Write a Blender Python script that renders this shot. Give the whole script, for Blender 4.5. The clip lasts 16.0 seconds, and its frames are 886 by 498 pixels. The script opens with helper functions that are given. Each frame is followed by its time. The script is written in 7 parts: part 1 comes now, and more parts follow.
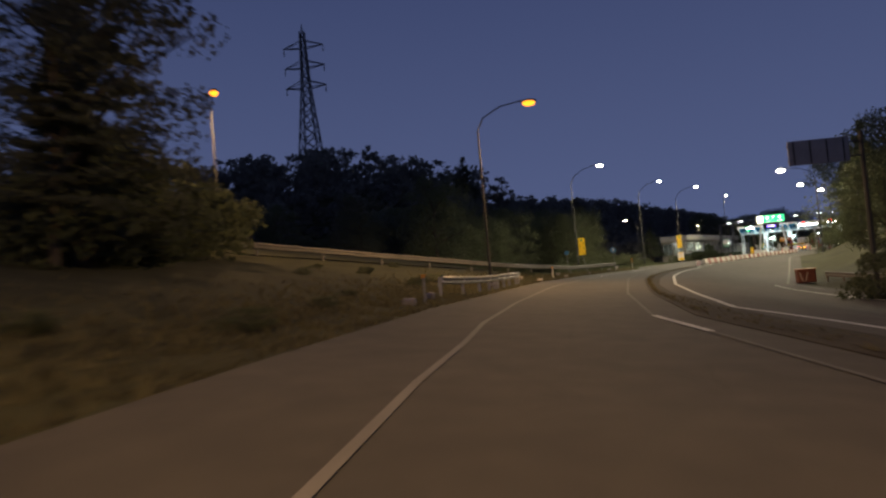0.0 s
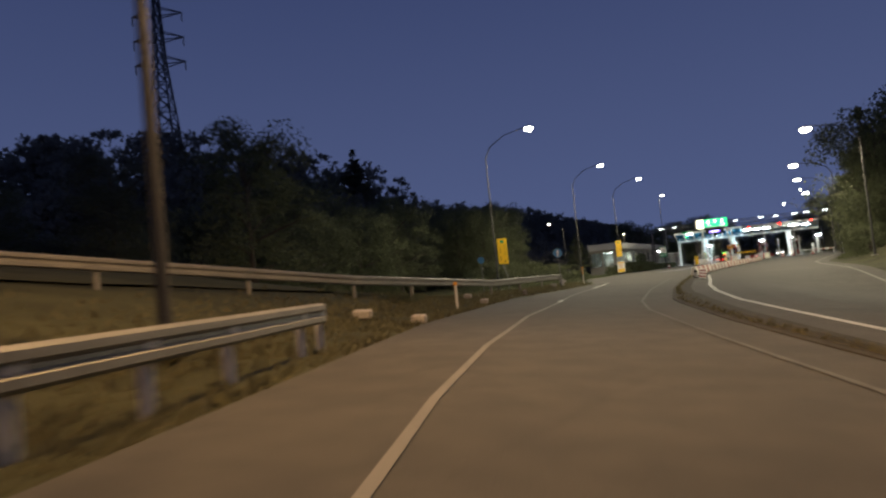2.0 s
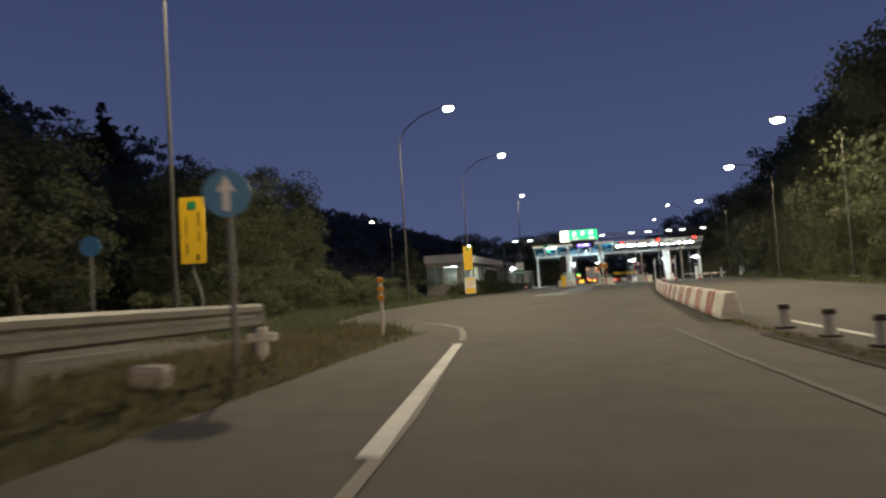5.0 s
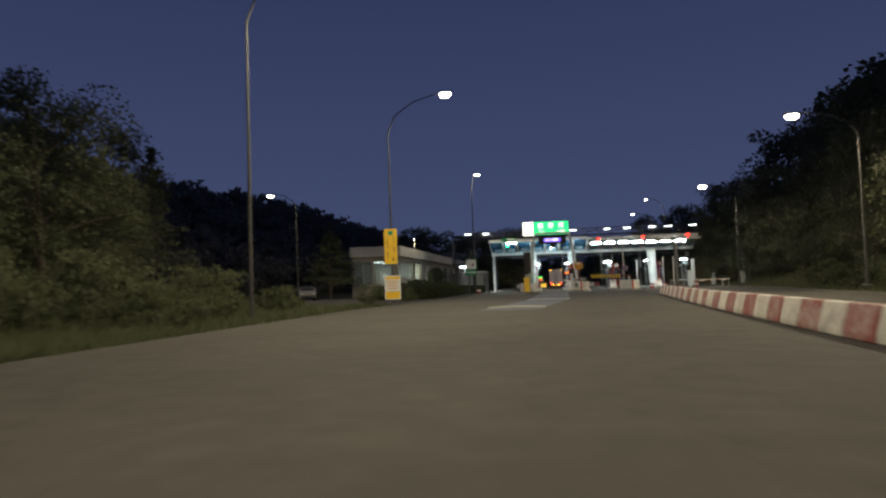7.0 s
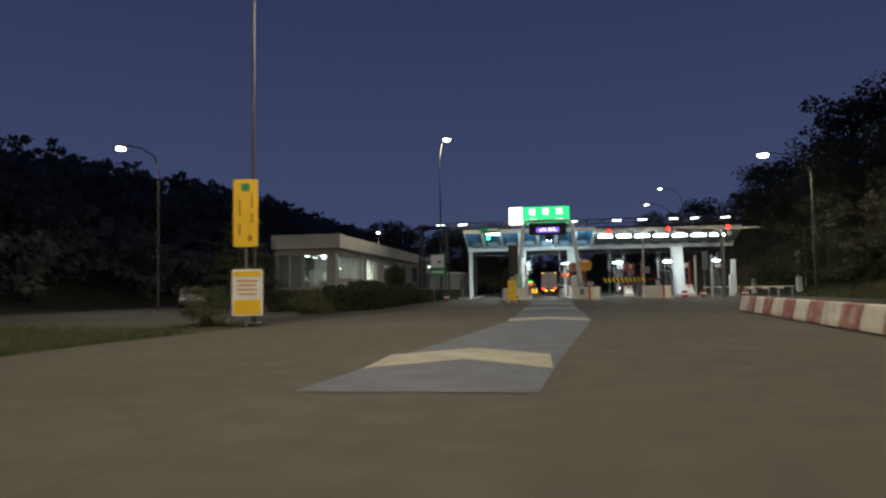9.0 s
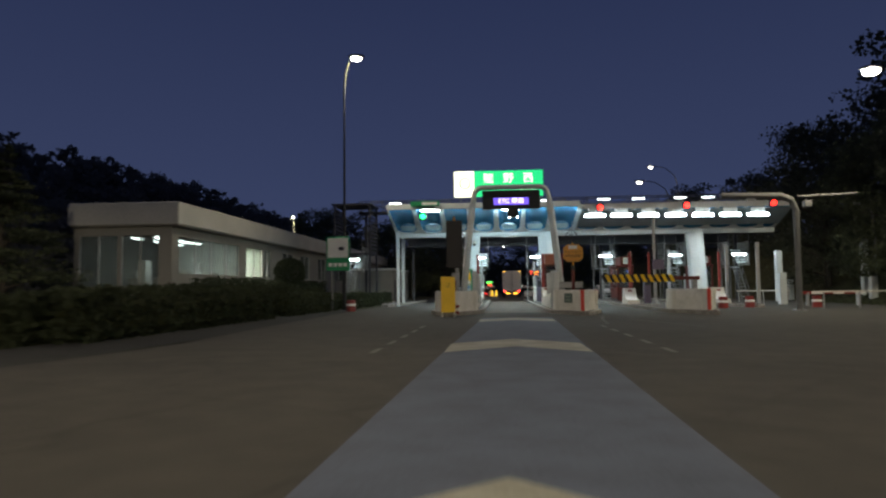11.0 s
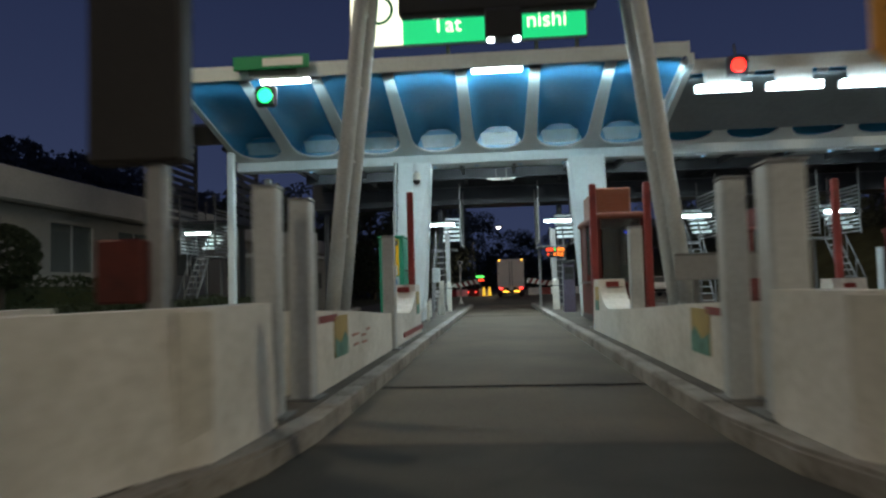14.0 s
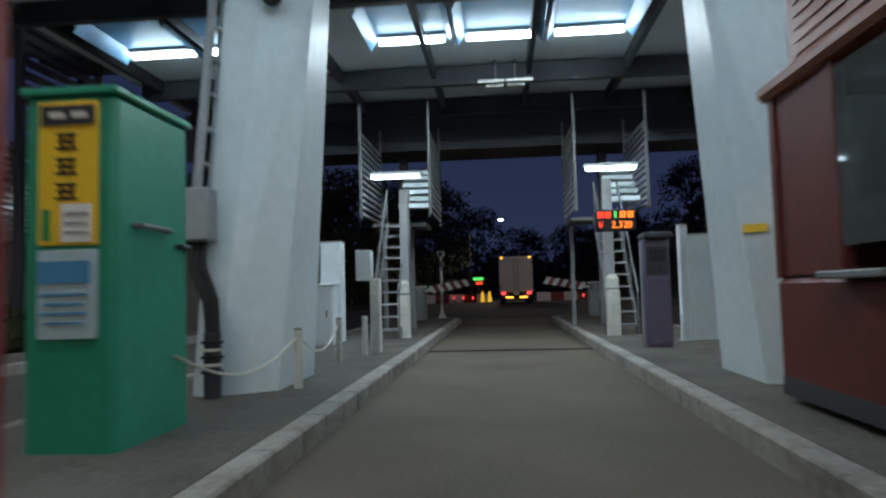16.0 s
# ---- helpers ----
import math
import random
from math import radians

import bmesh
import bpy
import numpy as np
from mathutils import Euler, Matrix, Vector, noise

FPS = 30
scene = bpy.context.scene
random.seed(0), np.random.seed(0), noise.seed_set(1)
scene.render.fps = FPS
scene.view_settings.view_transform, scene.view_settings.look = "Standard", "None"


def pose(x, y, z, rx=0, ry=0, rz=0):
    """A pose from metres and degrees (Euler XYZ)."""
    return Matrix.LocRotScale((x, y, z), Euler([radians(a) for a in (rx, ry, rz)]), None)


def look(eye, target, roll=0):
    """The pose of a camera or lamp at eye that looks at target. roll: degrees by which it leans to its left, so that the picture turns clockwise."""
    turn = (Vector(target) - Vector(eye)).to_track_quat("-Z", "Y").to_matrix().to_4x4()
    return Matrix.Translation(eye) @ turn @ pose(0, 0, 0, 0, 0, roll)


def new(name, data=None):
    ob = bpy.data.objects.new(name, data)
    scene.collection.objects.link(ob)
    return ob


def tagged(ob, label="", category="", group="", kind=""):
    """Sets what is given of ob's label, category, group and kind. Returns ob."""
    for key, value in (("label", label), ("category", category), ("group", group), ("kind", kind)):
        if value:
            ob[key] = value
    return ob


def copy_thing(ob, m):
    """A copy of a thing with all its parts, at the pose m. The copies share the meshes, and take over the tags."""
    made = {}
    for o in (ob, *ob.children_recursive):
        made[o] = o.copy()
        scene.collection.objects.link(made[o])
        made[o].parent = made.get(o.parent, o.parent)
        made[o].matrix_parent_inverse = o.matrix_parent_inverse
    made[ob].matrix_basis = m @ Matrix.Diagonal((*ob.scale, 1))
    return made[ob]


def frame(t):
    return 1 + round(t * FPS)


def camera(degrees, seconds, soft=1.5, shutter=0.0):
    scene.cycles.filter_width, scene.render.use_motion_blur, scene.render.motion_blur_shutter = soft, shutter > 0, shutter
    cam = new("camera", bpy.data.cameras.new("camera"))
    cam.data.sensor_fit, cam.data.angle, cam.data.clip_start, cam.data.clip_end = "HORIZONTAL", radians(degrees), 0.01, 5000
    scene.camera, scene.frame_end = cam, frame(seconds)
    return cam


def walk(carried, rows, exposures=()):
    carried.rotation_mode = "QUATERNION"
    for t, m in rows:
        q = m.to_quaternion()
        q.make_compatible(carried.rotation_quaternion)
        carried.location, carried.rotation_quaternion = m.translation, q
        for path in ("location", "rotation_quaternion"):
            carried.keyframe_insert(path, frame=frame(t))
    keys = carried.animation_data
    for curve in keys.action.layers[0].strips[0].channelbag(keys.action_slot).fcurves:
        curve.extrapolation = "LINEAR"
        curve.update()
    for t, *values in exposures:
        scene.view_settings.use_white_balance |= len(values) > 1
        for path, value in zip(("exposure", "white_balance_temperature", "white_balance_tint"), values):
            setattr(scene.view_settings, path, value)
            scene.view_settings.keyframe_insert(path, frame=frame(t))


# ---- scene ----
# ---------- camera and its way ----------
cam = camera(66.0, 16.0, soft=2.3, shutter=0.5)
PATH = [
    (0, (21.662, -174.446, 1.186), (20.574, -172.769, 1.267), -5.0),
    (0.5, (17.784, -166.522, 1.179), (16.76, -164.806, 1.273), -5.9),
    (1, (14.499, -159.055, 1.197), (13.531, -157.307, 1.298), -5.9),
    (1.5, (11.538, -152.077, 1.187), (10.625, -150.301, 1.287), -5.8),
    (2, (8.994, -145.404, 1.173), (8.138, -143.599, 1.276), -5.7),
    (2.5, (6.932, -139.051, 1.165), (6.149, -137.213, 1.27), -5.0),
    (3, (5.273, -132.741, 1.116), (4.573, -130.871, 1.222), -4.4),
    (3.5, (3.801, -126.705, 1.135), (3.188, -124.804, 1.236), -4.3),
    (4, (2.688, -120.785, 1.18), (2.151, -118.861, 1.289), -3.5),
    (4.5, (1.71, -114.979, 1.131), (1.237, -113.039, 1.243), -3.5),
    (7, (-0.82, -86.645, 1.163), (-1.117, -84.67, 1.269), -1.9),
    (7.5, (-1.029, -81.08, 1.173), (-1.32, -79.104, 1.281), -1.4),
    (8, (-1.246, -75.552, 1.16), (-1.531, -73.576, 1.27), -1.3),
    (10.5, (-0.839, -47.99, 1.142), (-1.043, -46.004, 1.263), -0.4),
    (11, (-0.784, -42.559, 1.18), (-0.945, -40.569, 1.297), -0.6),
    (11.5, (-0.602, -37.382, 1.168), (-0.729, -35.39, 1.285), -0.9),
    (12, (-0.424, -32.372, 1.152), (-0.534, -30.379, 1.271), -1.2),
    (12.5, (-0.325, -27.523, 1.182), (-0.435, -25.529, 1.297), -1.6),
    (13, (-0.111, -22.904, 1.188), (-0.244, -20.912, 1.295), -1.6),
    (13.5, (-0.068, -18.591, 1.164), (-0.22, -16.599, 1.269), -1.3),
    (14, (-0.1, -14.483, 1.168), (-0.262, -12.492, 1.277), -1.6),
    (14.5, (-0.062, -10.673, 1.131), (-0.229, -8.683, 1.239), -1.7),
    (15, (-0.047, -7.252, 1.183), (-0.221, -5.263, 1.305), -2.3),
    (15.5, (-0.041, -3.95, 1.247), (-0.212, -1.961, 1.37), -1.9),
    (16, (-0.103, -1.433, 1.122), (-0.271, 0.557, 1.244), -1.5),
]
walk(cam, [(t, look(eye, target, roll)) for t, eye, target, roll in PATH],
     exposures=[(0, 1.12, 7300, 13), (1.0, 1.25, 7400, 14), (2.5, 1.02, 6850, 12), (4.5, 1.0, 7200, 14), (7, 0.52, 7050, 14), (8, 0.48, 7050, 14), (10.5, 0.25, 6750, 14),
                (12.5, -0.1, 6900, 15), (13.5, -0.12, 6900, 14), (14.5, -0.3, 6500, 11), (16, -0.66, 6400, 17)])

# ---------- world: dusk sky ----------
world = bpy.data.worlds.new("dusk")
scene.world = world
world.use_nodes = True
wn, wl = world.node_tree.nodes, world.node_tree.links
wn.clear()
w_out = wn.new("ShaderNodeOutputWorld")
w_bg = wn.new("ShaderNodeBackground")
w_co = wn.new("ShaderNodeTexCoord")
w_sep = wn.new("ShaderNodeSeparateXYZ")
w_ramp = wn.new("ShaderNodeValToRGB")
w_ramp.color_ramp.elements[0].position = 0.0
w_ramp.color_ramp.elements[0].color = (0.049, 0.07, 0.156, 1)
w_ramp.color_ramp.elements[1].position = 0.45
w_ramp.color_ramp.elements[1].color = (0.022, 0.034, 0.092, 1)
wl.new(w_co.outputs["Generated"], w_sep.inputs[0])
wl.new(w_sep.outputs["Z"], w_ramp.inputs[0])
wl.new(w_ramp.outputs[0], w_bg.inputs[0])
wl.new(w_bg.outputs[0], w_out.inputs[0])
w_bg.inputs[1].default_value = 0.76


def lantern_light(name, at, target, watts, col):
    """A street lantern's shaded light, thrown downwards."""
    d = bpy.data.lights.new(name, "SPOT")
    d.energy, d.color, d.shadow_soft_size = watts, col, 0.25
    d.spot_size, d.spot_blend = radians(177), 0.3
    ob = new(name, d)
    ob.matrix_world = look(at, target)
    return ob


def area_lamp(name, at, target, watts, col, sx, sy):
    d = bpy.data.lights.new(name, "AREA")
    d.shape, d.size, d.size_y = "RECTANGLE", sx, sy
    d.energy, d.color = watts, col
    ob = new(name, d)
    ob.matrix_world = look(at, target)
    return ob


# ---------- materials ----------
def mat(name, col, rough=0.7, metal=0.0, var=0.25, big=0.6, fine=14.0, bump=0.15, dirt=None, spec=0.5, rnd=0.0, placed=False):
    """A painted or mineral surface with variation at two scales; placed: the pattern runs on over separate pieces."""
    m = bpy.data.materials.new(name)
    m.use_nodes = True
    n, l = m.node_tree.nodes, m.node_tree.links
    b = n["Principled BSDF"]
    b.inputs["Roughness"].default_value = rough
    b.inputs["Metallic"].default_value = metal
    b.inputs["Specular IOR Level"].default_value = spec
    co = n.new("ShaderNodeNewGeometry") if placed else n.new("ShaderNodeTexCoord")
    n1, n2 = n.new("ShaderNodeTexNoise"), n.new("ShaderNodeTexNoise")
    n1.inputs["Scale"].default_value, n1.inputs["Detail"].default_value = big, 5
    n2.inputs["Scale"].default_value, n2.inputs["Detail"].default_value = fine, 4
    for k in (n1, n2):
        l.new(co.outputs["Position" if placed else "Object"], k.inputs["Vector"])
    add = n.new("ShaderNodeMath")
    add.operation = "MULTIPLY_ADD"
    add.inputs[1].default_value = 0.6
    l.new(n1.outputs["Fac"], add.inputs[0])
    sc = n.new("ShaderNodeMath")
    sc.operation = "MULTIPLY"
    sc.inputs[1].default_value = 0.4
    l.new(n2.outputs["Fac"], sc.inputs[0])
    l.new(sc.outputs[0], add.inputs[2])
    src = add.outputs[0]
    if rnd:
        oi = n.new("ShaderNodeObjectInfo")
        a2 = n.new("ShaderNodeMath")
        a2.operation = "MULTIPLY_ADD"
        a2.inputs[1].default_value = rnd
        l.new(oi.outputs["Random"], a2.inputs[0])
        l.new(src, a2.inputs[2])
        src = a2.outputs[0]
    ramp = n.new("ShaderNodeValToRGB")
    e = ramp.color_ramp.elements
    low = dirt or tuple(c * (1 - var) for c in col)
    e[0].position, e[0].color = 0.3, (*low, 1)
    e[1].position, e[1].color = 0.62, (*col, 1)
    l.new(src, ramp.inputs[0])
    l.new(ramp.outputs[0], b.inputs["Base Color"])
    if bump:
        bp = n.new("ShaderNodeBump")
        bp.inputs["Strength"].default_value = bump
        bp.inputs["Distance"].default_value = 0.02
        l.new(n2.outputs["Fac"], bp.inputs["Height"])
        l.new(bp.outputs[0], b.inputs["Normal"])
    return m


def glow(name, col, strength):
    m = bpy.data.materials.new(name)
    m.use_nodes = True
    b = m.node_tree.nodes["Principled BSDF"]
    b.inputs["Base Color"].default_value = (*(c * 0.5 for c in col), 1)
    b.inputs["Emission Color"].default_value = (*col, 1)
    b.inputs["Emission Strength"].default_value = strength
    return m


def asphalt(name, col, crack=0.35):
    """Worn asphalt: blotches, stone speckle, sealed cracks."""
    m = mat(name, col, 0.88, var=0.28, big=0.2, fine=38, bump=0.4, spec=0.25)
    n, l = m.node_tree.nodes, m.node_tree.links
    b = n["Principled BSDF"]
    base = b.inputs["Base Color"].links[0].from_socket
    co = n.new("ShaderNodeTexCoord")
    wob = n.new("ShaderNodeTexNoise")
    wob.inputs["Scale"].default_value, wob.inputs["Detail"].default_value = 1.3, 4
    l.new(co.outputs["Object"], wob.inputs["Vector"])
    mixv = n.new("ShaderNodeMix")
    mixv.data_type = "VECTOR"
    mixv.inputs["Factor"].default_value = 0.28
    l.new(co.outputs["Object"], mixv.inputs["A"])
    l.new(wob.outputs["Color"], mixv.inputs["B"])
    vor = n.new("ShaderNodeTexVoronoi")
    vor.feature = "DISTANCE_TO_EDGE"
    vor.inputs["Scale"].default_value = 0.34
    l.new(mixv.outputs["Result"], vor.inputs["Vector"])
    cr = n.new("ShaderNodeValToRGB")
    cr.color_ramp.elements[0].position, cr.color_ramp.elements[0].color = 0.0, (1 - crack,) * 3 + (1,)
    cr.color_ramp.elements[1].position, cr.color_ramp.elements[1].color = 0.012, (1, 1, 1, 1)
    l.new(vor.outputs["Distance"], cr.inputs[0])
    blot = n.new("ShaderNodeTexNoise")
    blot.inputs["Scale"].default_value, blot.inputs["Detail"].default_value = 1.6, 8
    l.new(co.outputs["Object"], blot.inputs["Vector"])
    br = n.new("ShaderNodeValToRGB")
    br.color_ramp.elements[0].position, br.color_ramp.elements[0].color = 0.35, (0.86, 0.86, 0.87, 1)
    br.color_ramp.elements[1].position, br.color_ramp.elements[1].color = 0.65, (1.08, 1.07, 1.05, 1)
    l.new(blot.outputs["Fac"], br.inputs[0])
    prev = base
    for src in (cr.outputs[0], br.outputs[0]):
        mx = n.new("ShaderNodeMix")
        mx.data_type, mx.blend_type = "RGBA", "MULTIPLY"
        mx.inputs["Factor"].default_value = 1.0
        l.new(prev, mx.inputs[6])
        l.new(src, mx.inputs[7])
        prev = mx.outputs[2]
    l.new(prev, b.inputs["Base Color"])
    return m


ASPHALT = asphalt("asphalt", (0.07, 0.064, 0.055), 0.12)
OLD_ASPHALT = asphalt("patched asphalt", (0.064, 0.058, 0.051), 0.2)
CONCRETE_ROAD = mat("concrete paving", (0.14, 0.112, 0.084), 0.85, var=0.4, big=0.5, fine=30, bump=0.2, spec=0.25, dirt=(0.075, 0.062, 0.05))
ISLAND = mat("island paving", (0.13, 0.115, 0.1), 0.88, var=0.45, big=1.0, fine=22, bump=0.25, spec=0.25, dirt=(0.05, 0.043, 0.036))
POSTER_Y = mat("faded yellow poster", (0.5, 0.36, 0.12), 0.6, var=0.35, big=4, fine=20, bump=0.0)
POSTER_G = mat("faded green poster", (0.12, 0.3, 0.24), 0.6, var=0.5, big=5, fine=20, bump=0.0)
REFLECTOR_W = mat("blue tinted lamp reflector", (0.22, 0.46, 0.72), 0.4, var=0.05, bump=0.0)
KERB = mat("kerb concrete", (0.34, 0.31, 0.28), 0.85, big=1.6, fine=16, bump=0.3, dirt=(0.1, 0.085, 0.07), rnd=0.06, placed=True)
BARRIER = mat("white painted concrete", (0.78, 0.75, 0.7), 0.7, dirt=(0.52, 0.49, 0.43), big=1.3, fine=12, bump=0.15, placed=True)
WHITE_LINE = mat("worn white road paint", (0.165, 0.155, 0.135), 0.85, big=0.5, fine=22, bump=0.1, dirt=(0.1, 0.092, 0.08))
CHEVRON = mat("worn cream road paint", (0.34, 0.32, 0.26), 0.8, var=0.5, big=1.6, fine=25, bump=0.1)
MAST = mat("dull grey lamp mast", (0.06, 0.06, 0.06), 0.9, var=0.3, big=1.5, fine=20, bump=0.03, spec=0.2)
BLUE_LINE = mat("worn blue road paint", (0.078, 0.092, 0.132), 0.8, var=0.45, big=1.5, fine=25, bump=0.15)
GRASS = mat("grass", (0.054, 0.053, 0.027), 0.95, var=0.6, big=0.5, fine=9, bump=0.6, spec=0.1)
EARTH = mat("wooded ground", (0.04, 0.045, 0.02), 0.95, var=0.5, big=0.2, fine=4, bump=0.5, spec=0.1)


def foliage(name, col, var=0.4, big=0.35, fine=2.2):
    """Leaves that let part of the light through, mottled from clump to clump."""
    m = mat(name, col, 0.75, var=var, big=big, fine=fine, bump=0.0, spec=0.2, rnd=0.1)
    n, l = m.node_tree.nodes, m.node_tree.links
    b, out = n["Principled BSDF"], n["Material Output"]
    tr, mix = n.new("ShaderNodeBsdfTranslucent"), n.new("ShaderNodeMixShader")
    mix.inputs[0].default_value = 0.45
    l.new(b.inputs["Base Color"].links[0].from_socket, tr.inputs["Color"])
    l.new(b.outputs[0], mix.inputs[1])
    l.new(tr.outputs[0], mix.inputs[2])
    l.new(mix.outputs[0], out.inputs["Surface"])
    return m


LEAF = foliage("foliage", (0.105, 0.118, 0.066))
LEAF_DARK = foliage("dark foliage", (0.098, 0.104, 0.07))
# Distance haze is put into the colour: paler, greyer than the near leaves.
LEAF_HAZE = foliage("hazy far foliage", (0.17, 0.165, 0.145), var=0.3, big=0.08, fine=0.5)
DRY_GRASS = foliage("dry verge grass", (0.14, 0.125, 0.068), var=0.5, big=0.8, fine=8)
HEDGE_LEAF = foliage("hedge leaves", (0.05, 0.06, 0.033), big=1.2, fine=6)
BARK = mat("bark", (0.07, 0.055, 0.04), 0.9, var=0.5, big=2, fine=12, bump=0.5)
STEEL = mat("galvanised steel", (0.19, 0.19, 0.19), 0.6, metal=0.3, var=0.3, big=1.5, fine=20, bump=0.05)
RAIL = mat("weathered guard rail", (0.2, 0.188, 0.165), 0.6, metal=0.3, var=0.35, big=1.2, fine=12, bump=0.1)
ARCH_STEEL = mat("pale galvanised arch steel", (0.58, 0.6, 0.6), 0.45, metal=0.1, var=0.3, big=1.5, fine=20, bump=0.05)
REFLEX_RED = mat("red reflective sheeting", (0.7, 0.05, 0.03), 0.45, var=0.2, big=3, fine=14, bump=0.02)
WHITE_STEEL = mat("white painted steel", (0.66, 0.72, 0.74), 0.45, var=0.18, big=0.9, fine=9, bump=0.04)
POST_WHITE = mat("white post", (0.68, 0.65, 0.58), 0.6, var=0.3, big=2, fine=14, bump=0.08)
GREY_STEEL = mat("grey painted steel", (0.33, 0.33, 0.33), 0.5, var=0.25, big=1.2, fine=12, bump=0.05)
DARK_STEEL = mat("dark steel", (0.05, 0.052, 0.06), 0.5, metal=0.3, var=0.3, big=1.2, fine=12, bump=0.05)
BLUE_PANEL = mat("blue enamelled panel", (0.045, 0.27, 0.52), 0.16, var=0.2, big=0.7, fine=8, bump=0.03)
VAULT_GLINT = mat("pale satin plate drawn as a reflection", (0.34, 0.55, 0.66), 0.2, var=0.3, big=1.5, fine=6, bump=0.06)
DIM_PANEL = mat("grey blue soffit panel", (0.24, 0.29, 0.33), 0.5, var=0.25, big=0.7, fine=8, bump=0.03)
RED_PAINT = mat("weathered red paint", (0.27, 0.032, 0.028), 0.5, var=0.45, big=2.2, fine=10, bump=0.06)
BOOTH_RED = mat("brick red booth panel", (0.135, 0.026, 0.02), 0.55, var=0.3, big=1.2, fine=10, bump=0.06, spec=0.25, dirt=(0.07, 0.018, 0.015))
ORANGE_PAINT = mat("orange cabinet paint", (0.27, 0.085, 0.045), 0.5, var=0.3, big=1.2, fine=10, bump=0.05)
TEAL = mat("teal green machine paint", (0.02, 0.3, 0.19), 0.4, var=0.25, big=1.2, fine=10, bump=0.04)
YELLOW = mat("yellow sheeting", (0.92, 0.56, 0.02), 0.5, var=0.15, big=2, fine=14, bump=0.03)
BLACK = mat("black paint", (0.012, 0.012, 0.012), 0.55, var=0.3, big=2, fine=14, bump=0.03)
WHITE_PAINT = mat("white sheeting", (0.8, 0.8, 0.78), 0.5, var=0.12, big=2, fine=14, bump=0.02)
GREEN_SIGN = mat("green sheeting", (0.0, 0.27, 0.1), 0.5, var=0.15, big=2, fine=14, bump=0.02)
DIRT = mat("roadside dirt", (0.06, 0.052, 0.04), 0.95, var=0.5, big=0.8, fine=12, bump=0.4, spec=0.1)
YELLOW_TEXT = mat("dark ochre lettering", (0.3, 0.16, 0.01), 0.6, var=0.2)
BLUE_SIGN = mat("blue sheeting", (0.07, 0.27, 0.5), 0.5, var=0.15, big=2, fine=14, bump=0.02)
ORANGE_SIGN = mat("orange sheeting", (0.75, 0.33, 0.04), 0.5, var=0.2, big=2, fine=14, bump=0.02)
STUCCO = mat("cream wall render", (0.27, 0.255, 0.23), 0.85, var=0.25, big=0.4, fine=10, bump=0.12)
ROOF_WHITE = mat("white roof fascia", (0.5, 0.485, 0.45), 0.7, var=0.25, big=0.4, fine=8, bump=0.08)
TRUCK_WHITE = mat("silver white van body", (0.8, 0.73, 0.7), 0.5, var=0.15, big=0.8, fine=9, bump=0.03)
RUBBER = mat("tyre rubber", (0.02, 0.02, 0.02), 0.85, var=0.3, big=3, fine=20, bump=0.1)

G_TUBE = glow("cool fluorescent tube", (0.72, 0.95, 1.0), 45)
G_ORANGE = glow("sodium lamp", (1.0, 0.27, 0.02), 1.6)
G_WHITE = glow("mercury lamp", (1.0, 0.97, 0.72), 40)
G_RED = glow("red signal lamp", (1.0, 0.016, 0.01), 7)
WORN_RED = mat("chipped red barrier paint", (0.24, 0.052, 0.045), 0.65, var=0.3, big=2.4, fine=9, bump=0.15, dirt=(0.42, 0.36, 0.32), rnd=0.1, placed=True)
WORN_WHITE = mat("scuffed white barrier paint", (0.62, 0.59, 0.53), 0.7, big=2.2, fine=12, bump=0.15, dirt=(0.24, 0.22, 0.19), rnd=0.1, placed=True)
G_GREEN = glow("green signal lamp", (0.0, 1.0, 0.26), 4)
G_LED = glow("violet led field", (0.16, 0.1, 0.85), 1.3)
G_LED_TXT = glow("white led text", (0.75, 0.68, 1.0), 3.0)
G_AMBER = glow("amber led text", (1.0, 0.22, 0.02), 4)
G_SIGN_W = glow("lit white sign", (0.95, 1.0, 0.78), 1.8)
G_SIGN_G = glow("lit green sign", (0.0, 0.66, 0.22), 1.15)
G_TAIL = glow("red tail lamp", (1.0, 0.05, 0.04), 6)
G_TURN = glow("amber marker lamp", (1.0, 0.5, 0.05), 5)


# ---------- building blocks ----------
def abox(bm, c, s, rz=0.0, bevel=0.0):
    m = Matrix.Translation(c) @ Matrix.Rotation(radians(rz), 4, "Z") @ Matrix.Diagonal((*s, 1))
    r = bmesh.ops.create_cube(bm, size=1.0, matrix=m)
    if bevel:
        es = list({e for v in r["verts"] for e in v.link_edges})
        bmesh.ops.bevel(bm, geom=es, offset=bevel, segments=1, affect="EDGES")
    return bm


def acyl(bm, p0, p1, r0, r1=None, seg=10):
    p0, p1 = Vector(p0), Vector(p1)
    d = p1 - p0
    q = d.to_track_quat("Z", "Y").to_matrix().to_4x4()
    bmesh.ops.create_cone(bm, cap_ends=True, segments=seg, radius1=r0, radius2=r0 if r1 is None else r1,
                          depth=d.length, matrix=Matrix.Translation((p0 + p1) / 2) @ q)
    return bm


